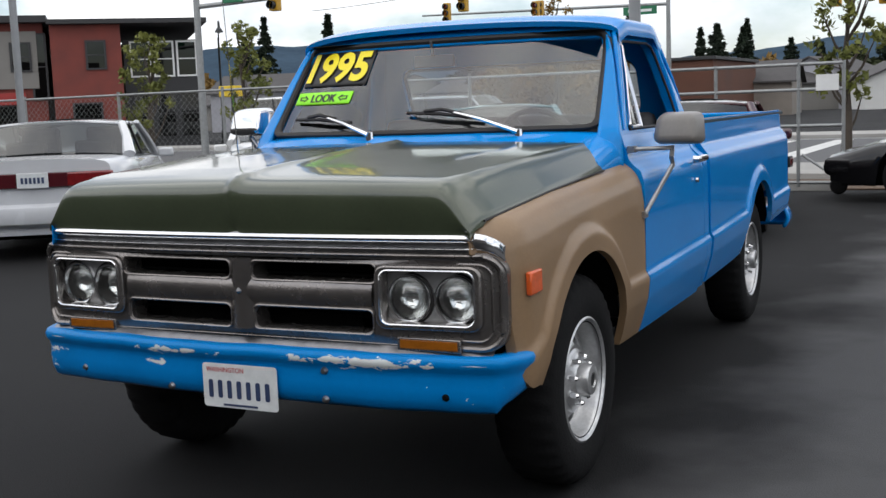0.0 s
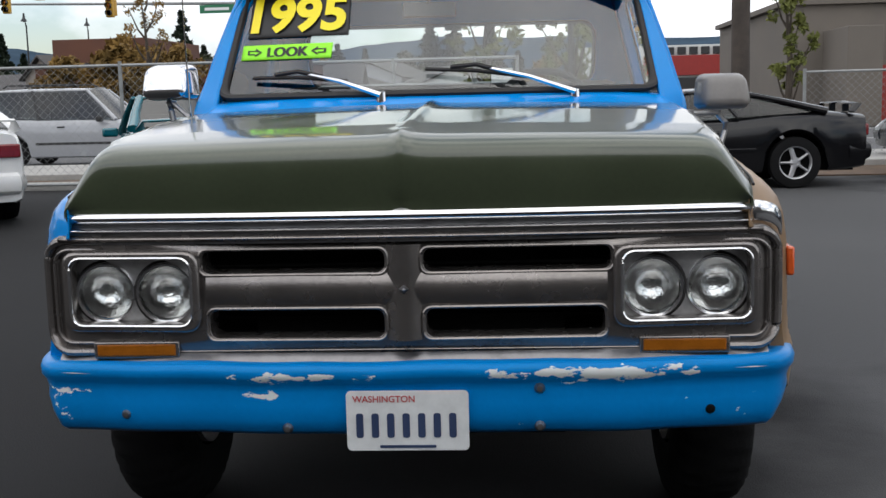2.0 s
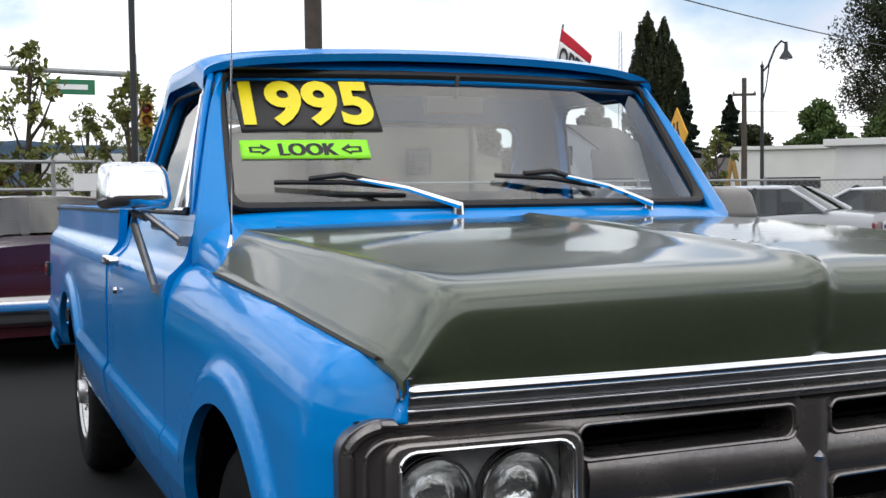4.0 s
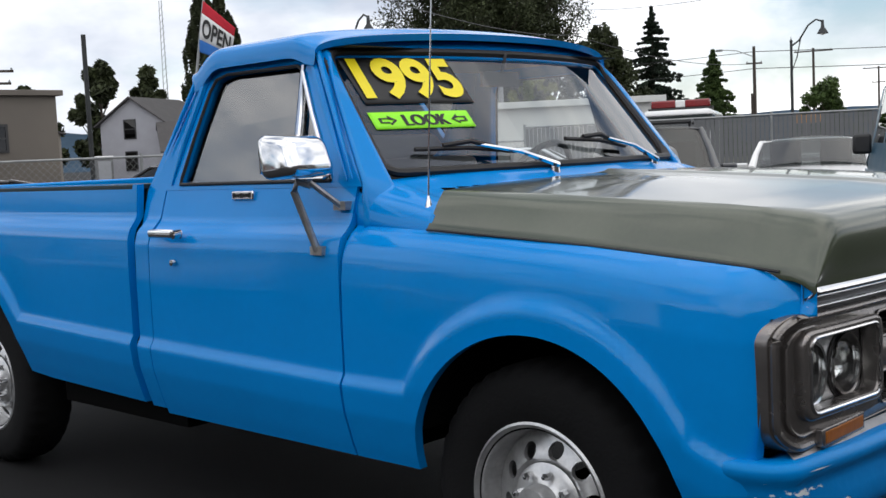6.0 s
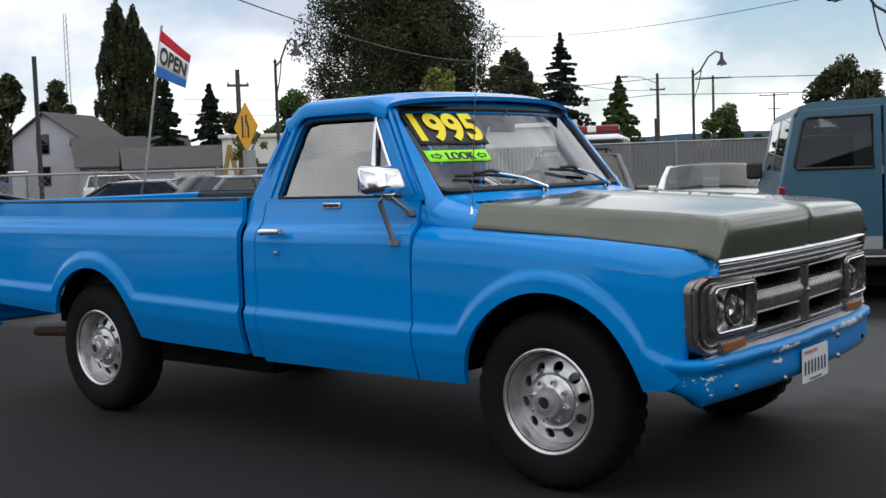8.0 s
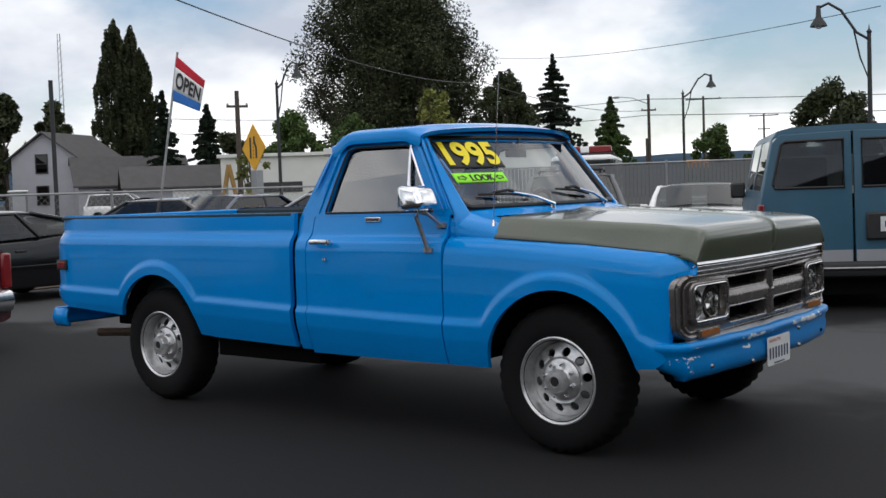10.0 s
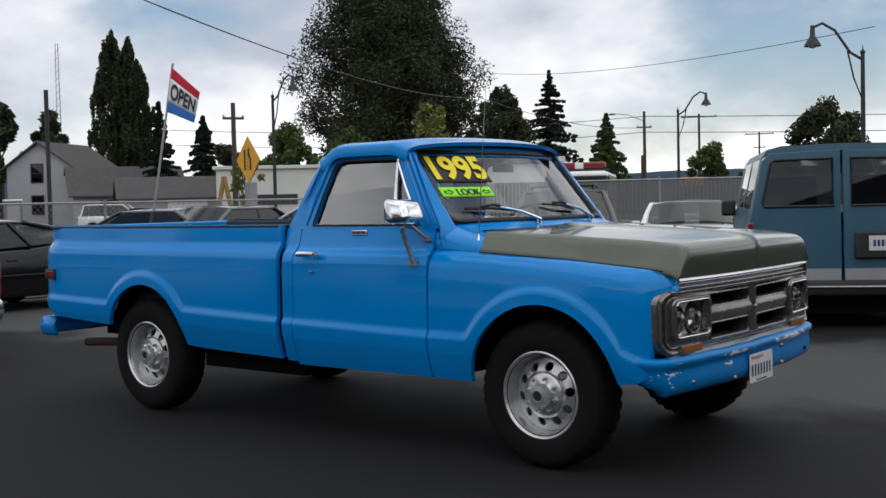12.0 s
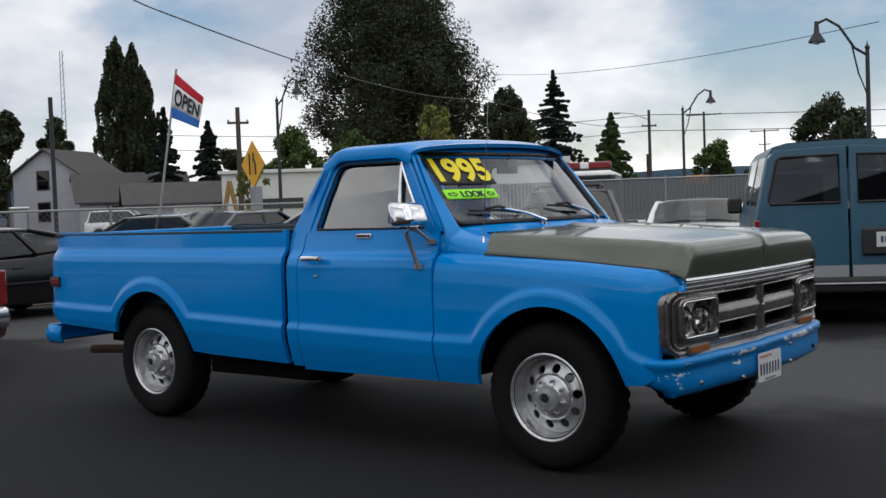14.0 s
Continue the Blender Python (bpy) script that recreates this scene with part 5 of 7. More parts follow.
def gable_house(name, label, at, w, d, eave, ridge, wall, over=0.35):
    """Walls d deep (x) and w wide (y); the ridge runs along x, the gables face +x and -x."""
    h = thing(name, label, "house", at=at)
    bm = bmesh.new()
    sec = [(-w / 2, 0), (w / 2, 0), (w / 2, eave), (0, ridge - 0.12), (-w / 2, eave)]
    plate(bm, sec, [], lambda u, v, q: Vector((d / 2 - q, u, v)), d)
    part("wall", bm, wall, h, smooth=False)
    for s in (-1, 1):
        bm = bmesh.new()
        k = (ridge - eave) / (w / 2)
        plate(bm, [(0, ridge), (s * (w / 2 + over), eave - over * k), (s * (w / 2 + over), eave - over * k - 0.12), (0, ridge - 0.14)], [],
              lambda u, v, q: Vector((d / 2 + over - q, u, v)), d + 2 * over)
        part("roof", bm, ROOF, h, smooth=False)
    return h


hm = pose(-77.1, 44.6, 0, 0, 0, -60)
h = gable_house("house", "two-storey pale grey house with grey shingle roof", hm, 5.4, 7.5, 4.9, 6.75, WALLS["lilac"])
for z in (4.3, 1.9):
    window(h, (3.75, -0.2, z), 1.05, 1.5, (1, 0))
window(h, (-1.0, 2.7, 4.0), 1.0, 1.3, (0, 1))
h2 = gable_house("house_wing", "low pale grey house wing with porch roof", pose(-70.8, 45.8, 0, 0, 0, 62), 6.0, 8.0, 2.7, 4.7, WALLS["lilac"])
window(h2, (-1.5, -3.0, 1.5), 1.2, 1.3, (0, -1)), window(h2, (1.6, -3.0, 1.4), 1.6, 1.4, (0, -1)), window(h2, (4.0, 0, 1.5), 1.3, 1.3, (1, 0))
h3 = gable_house("garage", "low pale garage with grey roof", pose(-60.5, 42.8, 0, 0, 0, 58), 5.0, 7.5, 2.3, 3.6, WALLS["lilac"])
bm = bmesh.new()
box(bm, (0.5, -2.51, 1.05), (2.6, 0.06, 2.1))
part("garage_door", bm, M["white"], h3, smooth=False, bevel=0.01)
h4 = gable_house("tan_house", "tan house at the street's end", pose(-80, 33.0, 0, 0, 0, -20), 8, 8, 4.2, 5.4, WALLS["tan"])
wb = thing("white_building", "plain white flat-roofed workshop building", "building", at=pose(-49.0, 43.0, 0, 0, 0, -42))
block(wb, "wall", -4, 4, -4.5, 4.5, 0, 3.6, WALLS["white"]), block(wb, "roof", -4.2, 4.2, -4.7, 4.7, 3.6, 3.8, WALLS["white"])
block(wb, "loading_hatch", 3.98, 4.06, -2.6, 0.2, 1.5, 2.1, TRIM)
wl = thing("low_white_building", "long low white building behind the fence", "building", at=pose(-29.5, 33.5, 0, 0, 0, -48))
block(wl, "wall", -4, 4, -4.5, 5.0, 0, 2.95, WALLS["white"]), block(wl, "roof", -4.3, 4.3, -4.9, 5.3, 2.95, 3.2, WALLS["white"])
sweepbm = bmesh.new()
sweep(sweepbm, [(3, -1, 3.2), (3, -1, 4.0)], 0.1, 8)
part("flue", sweepbm, M["dark_chrome"], wl)
gb = thing("grey_building", "brownish-grey block warehouse with flat roof", "building")
block(gb, "wall", -52, -37.2, 9.0, 16.4, 0, 4.1, WALLS["grey"]), block(gb, "roof", -52.2, -37.0, 8.8, 16.6, 4.1, 4.3, WALLS["grey"])
block(gb, "upper_storey", -50, -41, 11.5, 16.0, 4.3, 5.2, WALLS["white"])
block(gb, "side_wing", -37.2, -34, 10.2, 11.3, 0, 3.2, WALLS["grey"])
block(gb, "door", -37.19, -37.1, 11.9, 12.7, 0, 2.0, SIGNRED)
for y in (14.0,):
    window(gb, (-37.2, y, 2.6), 1.0, 1.0, (1, 0))
bt = thing("store_building", "white store with red band and dark lettering bars", "building")
block(bt, "wall", -72, -58.5, 2.5, 14.5, 0, 3.7, WALLS["white"])
block(bt, "red_band", -58.49, -58.35, 6.0, 14.5, 2.1, 3.15, SIGNRED), block(bt, "shopfront", -58.49, -58.38, 6.4, 14.2, 0.2, 2.0, TRIM)
for k in range(6):
    block(bt, "letter_bar", -58.49, -58.4, 6.55 + 0.62 * k, 7.0 + 0.62 * k, 3.2, 3.6, TRIM)
bb = thing("brown_brick_building", "long low brown brick building across the street", "building")
block(bb, "wall", -78, -66, -31, -15.0, 0, 3.7, WALLS["dark_brick"]), block(bb, "roof", -78.2, -65.8, -31.2, -14.8, 3.7, 3.9, TRIM)
block(bb, "tower", -78, -66.5, -30, -24, 3.9, 5.4, WALLS["dark_brick"])
for k in range(4):
    window(bb, (-66, -28 + 3.1 * k, 1.9), 1.6, 1.4, (1, 0))
# unseen plain walls, added behind the walk to darken reflections and block sky light
for nm, lab, dims in (("unseen_wall_east", "plain dark unseen wall added east to block sky light", (15.5, 16.0, -22, 14, 0, 7.2)), ("unseen_wall_south", "plain dark unseen wall added south to block sky light", (-9, 15.5, -18.5, -18, 0, 4.4))):
    bm = bmesh.new()
    x0, x1, y0, y1, z0, z1 = dims
    box(bm, ((x0 + x1) / 2, (y0 + y1) / 2, (z0 + z1) / 2), (x1 - x0, y1 - y0, z1 - z0))
    tagged(part(nm, bm, material(nm + "_paint", (0.10, 0.09, 0.085), 0.8, vary=0.2, scale=0.7)), lab, "wall", kind="structure")
# corner building of red brick
rb = thing("red_brick_building", "two-storey red brick and grey office building", "building", at=pose(-36.2, -34.2, 0, 0, 0, 44) @ Matrix.Diagonal((1, 1, 0.87, 1)))
block(rb, "brick_wing", -12, 0, -13.5, -3.7, 0, 6.6, WALLS["brick"])
block(rb, "grey_panel", -0.1, 0.12, -8.9, -4.0, 3.3, 6.2, WALLS["stucco"])
block(rb, "corner_tower", -12, 0.7, -3.4, -0.4, 0, 6.45, WALLS["brick"])
block(rb, "glazed_wing", -12, -0.6, -0.3, 3.1, 0, 5.7, TRIM)
block(rb, "roof", -12.4, 0.6, -13.9, -3.5, 6.6, 6.95, TRIM), block(rb, "tower_roof", -12.4, 1.1, -3.5, 3.4, 6.45, 6.7, TRIM)
for y in (-8.0, -6.3, -4.7):
    window(rb, (0.13, y, 4.9), 0.9, 1.5, (1, 0))
window(rb, (0.05, -3.95, 4.4), 0.7, 3.4, (1, 0)), window(rb, (0.72, -1.5, 4.9), 0.9, 1.5, (1, 0))
for k in range(3):
    window(rb, (-0.58, 0.45 + 1.05 * k, 4.7), 0.95, 1.9, (1, 0), M["white"])
    window(rb, (-0.58, 0.45 + 1.05 * k, 1.8), 0.95, 2.6, (1, 0))
for y in (-11.5, -9.6, -7.6, -5.6, -2.0):
    window(rb, (0.05 if y < -3 else 0.72, y, 1.5), 1.3, 2.0, (1, 0))
block(rb, "awning_sign", 0.05, 0.3, -6.6, -4.6, 2.5, 3.1, SIGNRED)
for i in range(18):
    a = radians(-43 + 40 * i / 17 + rng0.normal() * 0.8)
    d = 75 + 75 * rng0.random()
    wall = (WALLS["white"], WALLS["tan"], WALLS["stucco"], WALLS["lilac"])[i % 4]
    hh = gable_house("town_house", "small pale house in the far town", pose(-d * math.cos(a), d * math.sin(a), 0, 0, 0, 35 * i), 6 + 2 * rng0.random(), 7 + 4 * rng0.random(), 2.5 + (i % 3 == 0) * 0.8, 3.9 + (i % 3 == 0) * 0.8, wall)
    window(hh, (3.6, -1.0, 1.5), 1.2, 1.2, (1, 0))

# ---------------------------------------------------------------- parked vehicles
TINT = glass_material("car_glass", (0.24, 0.27, 0.27), 1.65)
PLASTIC = material("black_plastic", (0.02, 0.02, 0.021), 0.55, vary=0.3)
SILVER_RIM = material("silver_rim", (0.55, 0.55, 0.56), 0.35, 0.6, vary=0.15)


def car_paint(name, c, rough=0.25):
    return material(name, c, rough, coat=0.8, vary=0.1, scale=3)


def car(name, label, x, y, heading, L, W, H, paint, belt, cabin, rear_light="corner", r=0.31, base=2.6, spoiler=False, rack=False,
        tail_band=None, box_tail=False, group="parked cars", rear_lights_mat=None, bumper=None, category="car", wheels_mat=None):
    """belt: heights of the lower body along its length, from tail to nose. cabin: (x of rear base, rear top, front top, front base)."""
    t = thing(name, label, category, group, at=pose(x, y, 0, 0, 0, heading))
    wx = (-base / 2 - 0.02, base / 2 - 0.02)
    fx = np.linspace(-1, 1, len(belt))

    def bz(px):
        return interp(2 * px / L, fx, belt)

    def halfw(px):
        k = abs(2 * px / L)
        return W / 2 * (1 - 0.16 * k ** 7)

    def ring(px):
        w, zb = halfw(px), bz(px)
        lo = 0.2 + 0.06 * abs(2 * px / L) ** 6
        for c in wx:
            d = abs(px - c) / (r + 0.07)
            if d < 1:
                lo = max(lo, r + (r + 0.07) * math.sqrt(1 - d * d) - 0.02)
        pts = [(w - 0.10, lo), (w - 0.03, lo + 0.03), (w - 0.005, max(lo + 0.04, 0.42)), (w, max(lo + 0.05, zb * 0.68)), (w - 0.02, max(lo + 0.06, zb * 0.86)), (w - 0.05, zb - 0.035),
               (w - 0.09, zb), (w * 0.75, zb + 0.02), (w * 0.4, zb + 0.035), (0, zb + 0.04)]
        return [(a, b) for a, b in pts] + [(-a, b) for a, b in pts[-2::-1]]
    n = 74
    bm = bmesh.new()
    rows = [[bm.verts.new((px, a, b)) for a, b in ring(px)] for px in np.linspace(-L / 2, L / 2, n)]
    for a, b in zip(rows, rows[1:]):
        for j in range(len(a) - 1):
            bm.faces.new((a[j], b[j], b[j + 1], a[j + 1]))
    bm.faces.new(rows[0]), bm.faces.new(rows[-1])
    part("body", bm, paint, t, angle=40)
    bm = bmesh.new()
    box(bm, (0, 0, 0.36), (L * 0.94, W * 0.74, 0.3))
    part("underbody", bm, M["black"], t)
    # cabin: glass, pillars, roof
    rb_, rt, ft, fb_ = cabin
    wb_, wt = W / 2 - 0.09, W / 2 - 0.09 - 0.28 * (H - bz(0))
    zr, zf, zt = bz(rb_) + 0.02, bz(fb_) + 0.02, H - 0.05
    corner = {}
    for s in (-1, 1):
        corner["rb", s], corner["rt", s] = Vector((rb_, s * wb_, zr)), Vector((rt, s * wt, zt))
        corner["fb", s], corner["ft", s] = Vector((fb_, s * wb_, zf)), Vector((ft, s * wt, zt))

    def pane(pname, a, b, c, d, bow):
        bm = bmesh.new()
        nrm = (b - a).cross(d - a).normalized()
        grid(bm, 9, 6, lambda u, v: a.lerp(b, u).lerp(d.lerp(c, u), v) + nrm * bow * math.sin(math.pi * u))
        g = part(pname, bm, TINT, t)
        return g
    pane("windshield", corner["fb", -1], corner["fb", 1], corner["ft", 1], corner["ft", -1], 0.08)
    pane("rear_window", corner["rb", 1], corner["rb", -1], corner["rt", -1], corner["rt", 1], 0.05)
    for s in (-1, 1):
        pane("side_window", corner["rb", s], corner["fb", s], corner["ft", s], corner["rt", s], 0.0)
        for k, rad in (("r", 0.05 if not box_tail else 0.07), ("f", 0.045)):
            bm = bmesh.new()
            sweep(bm, [corner[k + "b", s], corner[k + "b", s].lerp(corner[k + "t", s], 0.5) + Vector((0, s * 0.012, 0.012)), corner[k + "t", s]], [rad * 1.4, rad, rad * 0.9], 8, flat=(1, 0.7))
            part("pillar", bm, paint, t)
        bm = bmesh.new()
        mb, mt = corner["rb", s].lerp(corner["fb", s], 0.42), corner["rt", s].lerp(corner["ft", s], 0.40)
        sweep(bm, [mb, mt], 0.035, 8, flat=(1, 0.5))
        part("pillar", bm, PLASTIC if not box_tail else paint, t)
        bm = bmesh.new()
        box(bm, (fb_ - 0.28, s * (W / 2 + 0.07), bz(fb_) + 0.04), (0.11, 0.2, 0.12))
        part("side_mirror", bm, paint if H < 1.6 else PLASTIC, t, bevel=0.03)
        bm = bmesh.new()
        for hx in (-0.25,):
            box(bm, (hx, s * (W / 2 - 0.01), bz(hx) - 0.14), (0.16, 0.03, 0.03))
        part("door_handle", bm, PLASTIC, t, bevel=0.008)
        bm = bmesh.new()
        box(bm, (0.0, s * (W / 2 + 0.002), 0.50), (base * 0.62, 0.02, 0.05))
        part("side_moulding", bm, PLASTIC if H > 1.4 else paint, t, bevel=0.008)
    bm = bmesh.new()
    grid(bm, 15, 15, lambda u, v: (rt - 0.04 + (ft - rt + 0.08) * u, (2 * v - 1) * (wt + 0.015), zt + 0.05 * (1 - abs(2 * v - 1) ** 4) * (1 - 0.5 * abs(2 * u - 1) ** 3)))
    part("roof", bm, paint, t, angle=60).modifiers.new("thick", "SOLIDIFY").thickness = 0.03
    bm = bmesh.new()
    box(bm, (fb_ - 0.55, 0, bz(0) - 0.02), (0.4, W * 0.8, 0.1))
    part("dashboard", bm, M["interior"], t, bevel=0.04)
    bm = bmesh.new()
    box(bm, (-0.1, 0, bz(0) - 0.1), (1.4, W * 0.78, 0.12))
    part("cabin_floor", bm, M["interior"], t, bevel=0.04)
    for s in (-1, 1):
        for sx, sz, sh in ((0.05, 0.12, 0.5), (-0.85, 0.05, 0.35)):
            bm = bmesh.new()
            box(bm, (sx, s * W * 0.2, bz(0) + sz), (0.12, 0.45, sh))
            part("seat", bm, M["interior"], t, bevel=0.04)
    # lights, bumpers, plate
    zl = bz(-L / 2) - 0.17
    for s in (-1, 1):
        bm = bmesh.new()
        if rear_light == "tall":
            box(bm, (-L / 2 - 0.005, s * (halfw(-L / 2) - 0.06), zl - 0.02), (0.05, 0.11, 0.34))
        else:
            box(bm, (-L / 2 - 0.01, s * (halfw(-L / 2) - 0.24), zl), (0.05, 0.46, 0.15))
        part("tail_light", bm, rear_lights_mat or M["red"], t, bevel=0.02)
        bm = bmesh.new()
        box(bm, (L / 2 - 0.02, s * (halfw(L / 2) - 0.2), bz(L / 2) - 0.12), (0.08, 0.36, 0.13))
        part("headlight", bm, M["lens"], t, bevel=0.02)
    for sx, nm in ((-1, "rear_bumper"), (1, "front_bumper")):
        bm = bmesh.new()
        hw = halfw(L / 2)
        pts = [(sx * (L / 2 - 0.25), -hw - 0.03, 0.46), (sx * (L / 2 + 0.02), -hw + 0.06, 0.46), (sx * (L / 2 + 0.05), 0, 0.46), (sx * (L / 2 + 0.02), hw - 0.06, 0.46), (sx * (L / 2 - 0.25), hw + 0.03, 0.46)]
        sweep(bm, pts, 0.10, 8, flat=(0.7, 1.15))
        part(nm, bm, bumper or paint, t)
    if tail_band:
        bm = bmesh.new()
        box(bm, (-L / 2 - 0.008, 0, zl), (0.045, halfw(-L / 2) * 1.1, 0.15))
        part("tail_panel", bm, tail_band, t, bevel=0.01)
    bm = bmesh.new()
    box(bm, (-L / 2 - 0.035, 0, zl - (0.0 if not box_tail else 0.05)), (0.012, 0.305, 0.152))
    pl_ = part("licence_plate", bm, M["plate"], t, bevel=0.003)
    for k in range(6):
        bm = bmesh.new()
        box(bm, (-L / 2 - 0.043, -0.1 + 0.04 * k, zl - (0.0 if not box_tail else 0.05)), (0.004, 0.024, 0.06))
        part("plate_bar", bm, M["plate_blue"], pl_)
    if spoiler:
        bm = bmesh.new()
        zs = bz(-L / 2 + 0.15) + 0.14
        sweep(bm, [(-L / 2 + 0.2, -W * 0.42, zs - 0.1), (-L / 2 + 0.12, -W * 0.4, zs), (-L / 2 + 0.06, 0, zs + 0.02), (-L / 2 + 0.12, W * 0.4, zs), (-L / 2 + 0.2, W * 0.42, zs - 0.1)], 0.03, 8, flat=(2.0, 0.6))
        for yy in (-0.3, 0.3):
            box(bm, (-L / 2 + 0.13, yy, zs - 0.05), (0.08, 0.05, 0.1))
        part("spoiler", bm, paint, t)
    if rack:
        for s in (-1, 1):
            bm = bmesh.new()
            sweep(bm, [(rt + 0.1, s * wt * 0.85, H + 0.02), (rt + 0.2, s * wt * 0.85, H + 0.07), (ft - 0.3, s * wt * 0.85, H + 0.07), (ft - 0.2, s * wt * 0.85, H + 0.02)], 0.018, 6)
            part("roof_rail", bm, PLASTIC, t)
        for px in (rt + 0.5, (rt + ft) / 2 + 0.2):
            bm = bmesh.new()
            sweep(bm, [(px, -wt * 0.85, H + 0.06), (px, wt * 0.85, H + 0.06)], 0.018, 6)
            part("roof_bar", bm, PLASTIC, t)
    for px in wx:
        for s in (-1, 1):
            w = new("wheel")
            w.parent = t
            w.matrix_local = pose(px, s * (W / 2 - 0.12), r)
            m = pose(0, 0, 0, -90 * s, 0, 0)
            bm = bmesh.new()
            lathe(bm, [(r * 0.62, -0.09), (r * 0.8, -0.1), (r * 0.97, -0.085), (r, -0.05), (r, 0.05), (r * 0.97, 0.085), (r * 0.8, 0.1), (r * 0.64, 0.095), (r * 0.62, 0.06)], 32, m)
            part("tyre", bm, M["rubber"], w)
            bm = bmesh.new()
            lathe(bm, [(r * 0.64, 0.09), (r * 0.60, 0.08), (r * 0.57, 0.04)], 32, m)
            lathe(bm, [(0.001, 0.085), (0.05, 0.08), (0.07, 0.06)], 16, m)
            for k in range(5):
                a = 6.2832 * k / 5
                sweep(bm, [m @ Vector((0.04 * math.cos(a), 0.04 * math.sin(a), 0.07)), m @ Vector((r * 0.58 * math.cos(a), r * 0.58 * math.sin(a), 0.07))], [0.035, 0.03], 6, flat=(1, 0.5))
            part("rim", bm, wheels_mat or SILVER_RIM, w)
            bm = bmesh.new()
            lathe(bm, [(0.001, 0.03), (r * 0.6, 0.03)], 24, m)
            part("brake_disc", bm, M["black"], w)
    return t


def head(az):
    """Heading for a car that points az degrees round from -x towards +y."""
    return math.degrees(math.atan2(math.sin(radians(az)), -math.cos(radians(az))))


def behind(tail, az, L):
    """Centre of a car whose tail is at this place."""
    return tail[0] - math.cos(radians(az)) * L / 2, tail[1] + math.sin(radians(az)) * L / 2


WHITE = car_paint("white_car_paint", (0.75, 0.75, 0.74))
PEARL = car_paint("silver_white_paint", (0.6, 0.61, 0.63))
BLACKP = material("black_car_paint", (0.005, 0.005, 0.006), 0.2, coat=0.3, spec=0.3, vary=0.1, scale=3)
TEAL = car_paint("teal_car_paint", (0.0, 0.11, 0.14))
NAVY = car_paint("dark_blue_car_paint", (0.01, 0.018, 0.05))
MAROON = car_paint("maroon_car_paint", (0.05, 0.008, 0.012))
CHARCOAL = car_paint("charcoal_car_paint", (0.03, 0.032, 0.036))
VANBLUE = material("faded_blue_van_paint", (0.022, 0.095, 0.155), 0.4, coat=0.15, vary=0.12, scale=3)
SILVERP = car_paint("silver_car_paint", (0.35, 0.36, 0.38))

SEDAN = [0.94, 0.99, 0.97, 0.93, 0.93, 0.92, 0.88, 0.80, 0.64]
cx, cy = behind((-4.4, -6.55), -36, 5.1)
car("sedan", "large silver-white sedan with full-width dark red tail lights", cx, cy, head(-36), 5.1, 1.90, 1.40, PEARL, [0.98, 1.0, 0.98, 0.95, 0.94, 0.93, 0.9, 0.84, 0.7],
    (-1.75, -1.15, 0.25, 1.1), tail_band=material("maroon_tail_band", (0.07, 0.006, 0.01), 0.2, coat=0.5), base=2.85, bumper=PEARL)
cx, cy = behind((-7.9, -5.8), -38, 4.4)
car("hatchback", "white hatchback with a low tail spoiler", cx, cy, head(-38), 4.4, 1.69, 1.36, WHITE, [0.98, 1.03, 0.98, 0.92, 0.90, 0.89, 0.86, 0.8, 0.66],
    (-1.75, -0.85, 0.35, 1.05), tail_band=PLASTIC, base=2.47, spoiler=True)
cx, cy = behind((-8.35, -3.15), -23, 4.4)
car("small_sedan", "teal small sedan with a tail spoiler", cx, cy, head(-23), 4.4, 1.70, 1.40, TEAL, SEDAN, (-1.65, -1.0, 0.25, 1.05), base=2.53, spoiler=True)
cx, cy = behind((-6.85, -0.74), -9, 4.7)
car("old_sedan", "maroon old sedan with chrome bumper", cx, cy, head(-9), 4.7, 1.78, 1.36, MAROON, SEDAN, (-1.6, -1.1, 0.2, 1.0), base=2.7, bumper=M["chrome"], rear_light="tall")
car("sports_coupe", "low black sports coupe with silver star wheels", -12.15, 2.27, -88, 4.45, 1.88, 1.30, BLACKP, [0.90, 0.96, 0.94, 0.88, 0.86, 0.85, 0.80, 0.72, 0.56],
    (-1.7, -0.55, 0.05, 0.95), base=2.57, r=0.33, spoiler=True)
car("dark_sedan", "dark blue sedan parked beyond the black coupe", -13.6, 8.0, -80, 4.6, 1.75, 1.42, NAVY, SEDAN, (-1.6, -1.0, 0.25, 1.05))
car("compact_car", "dark car parked along the fence", -14.9, 7.6, 200, 4.5, 1.74, 1.40, CHARCOAL, SEDAN, (-1.5, -0.9, 0.3, 1.1))
car("compact_car", "silver-grey car parked along the fence", -12.7, 10.0, 215, 4.5, 1.74, 1.42, SILVERP, SEDAN, (-1.6, -1.0, 0.3, 1.1))
car("compact_car", "pale car parked along the fence", -13.0, 13.2, 215, 4.4, 1.72, 1.40, PEARL, SEDAN, (-1.6, -1.0, 0.3, 1.1))
car("white_sedan", "white sedan facing the lot", -6.2, 12.9, head(243), 4.9, 1.82, 1.33, WHITE, SEDAN, (-1.6, -1.0, 0.2, 1.0))
car("sport_utility", "dark grey sport utility with roof rails", -6.6, 9.35, head(236), 4.2, 1.72, 1.56, CHARCOAL, [0.98, 1.02, 1.0, 0.98, 0.98, 0.97, 0.95, 0.92, 0.8],
    (-1.95, -1.75, 0.25, 0.85), base=2.5, rack=True)
car("minivan", "white minivan by the grey house", -54.3, 34.0, 40, 4.6, 1.8, 1.75, WHITE, [1.05, 1.05, 1.05, 1.03, 1.0, 1.0, 0.97, 0.9, 0.7], (-2.1, -1.95, 0.3, 1.2), base=2.8)
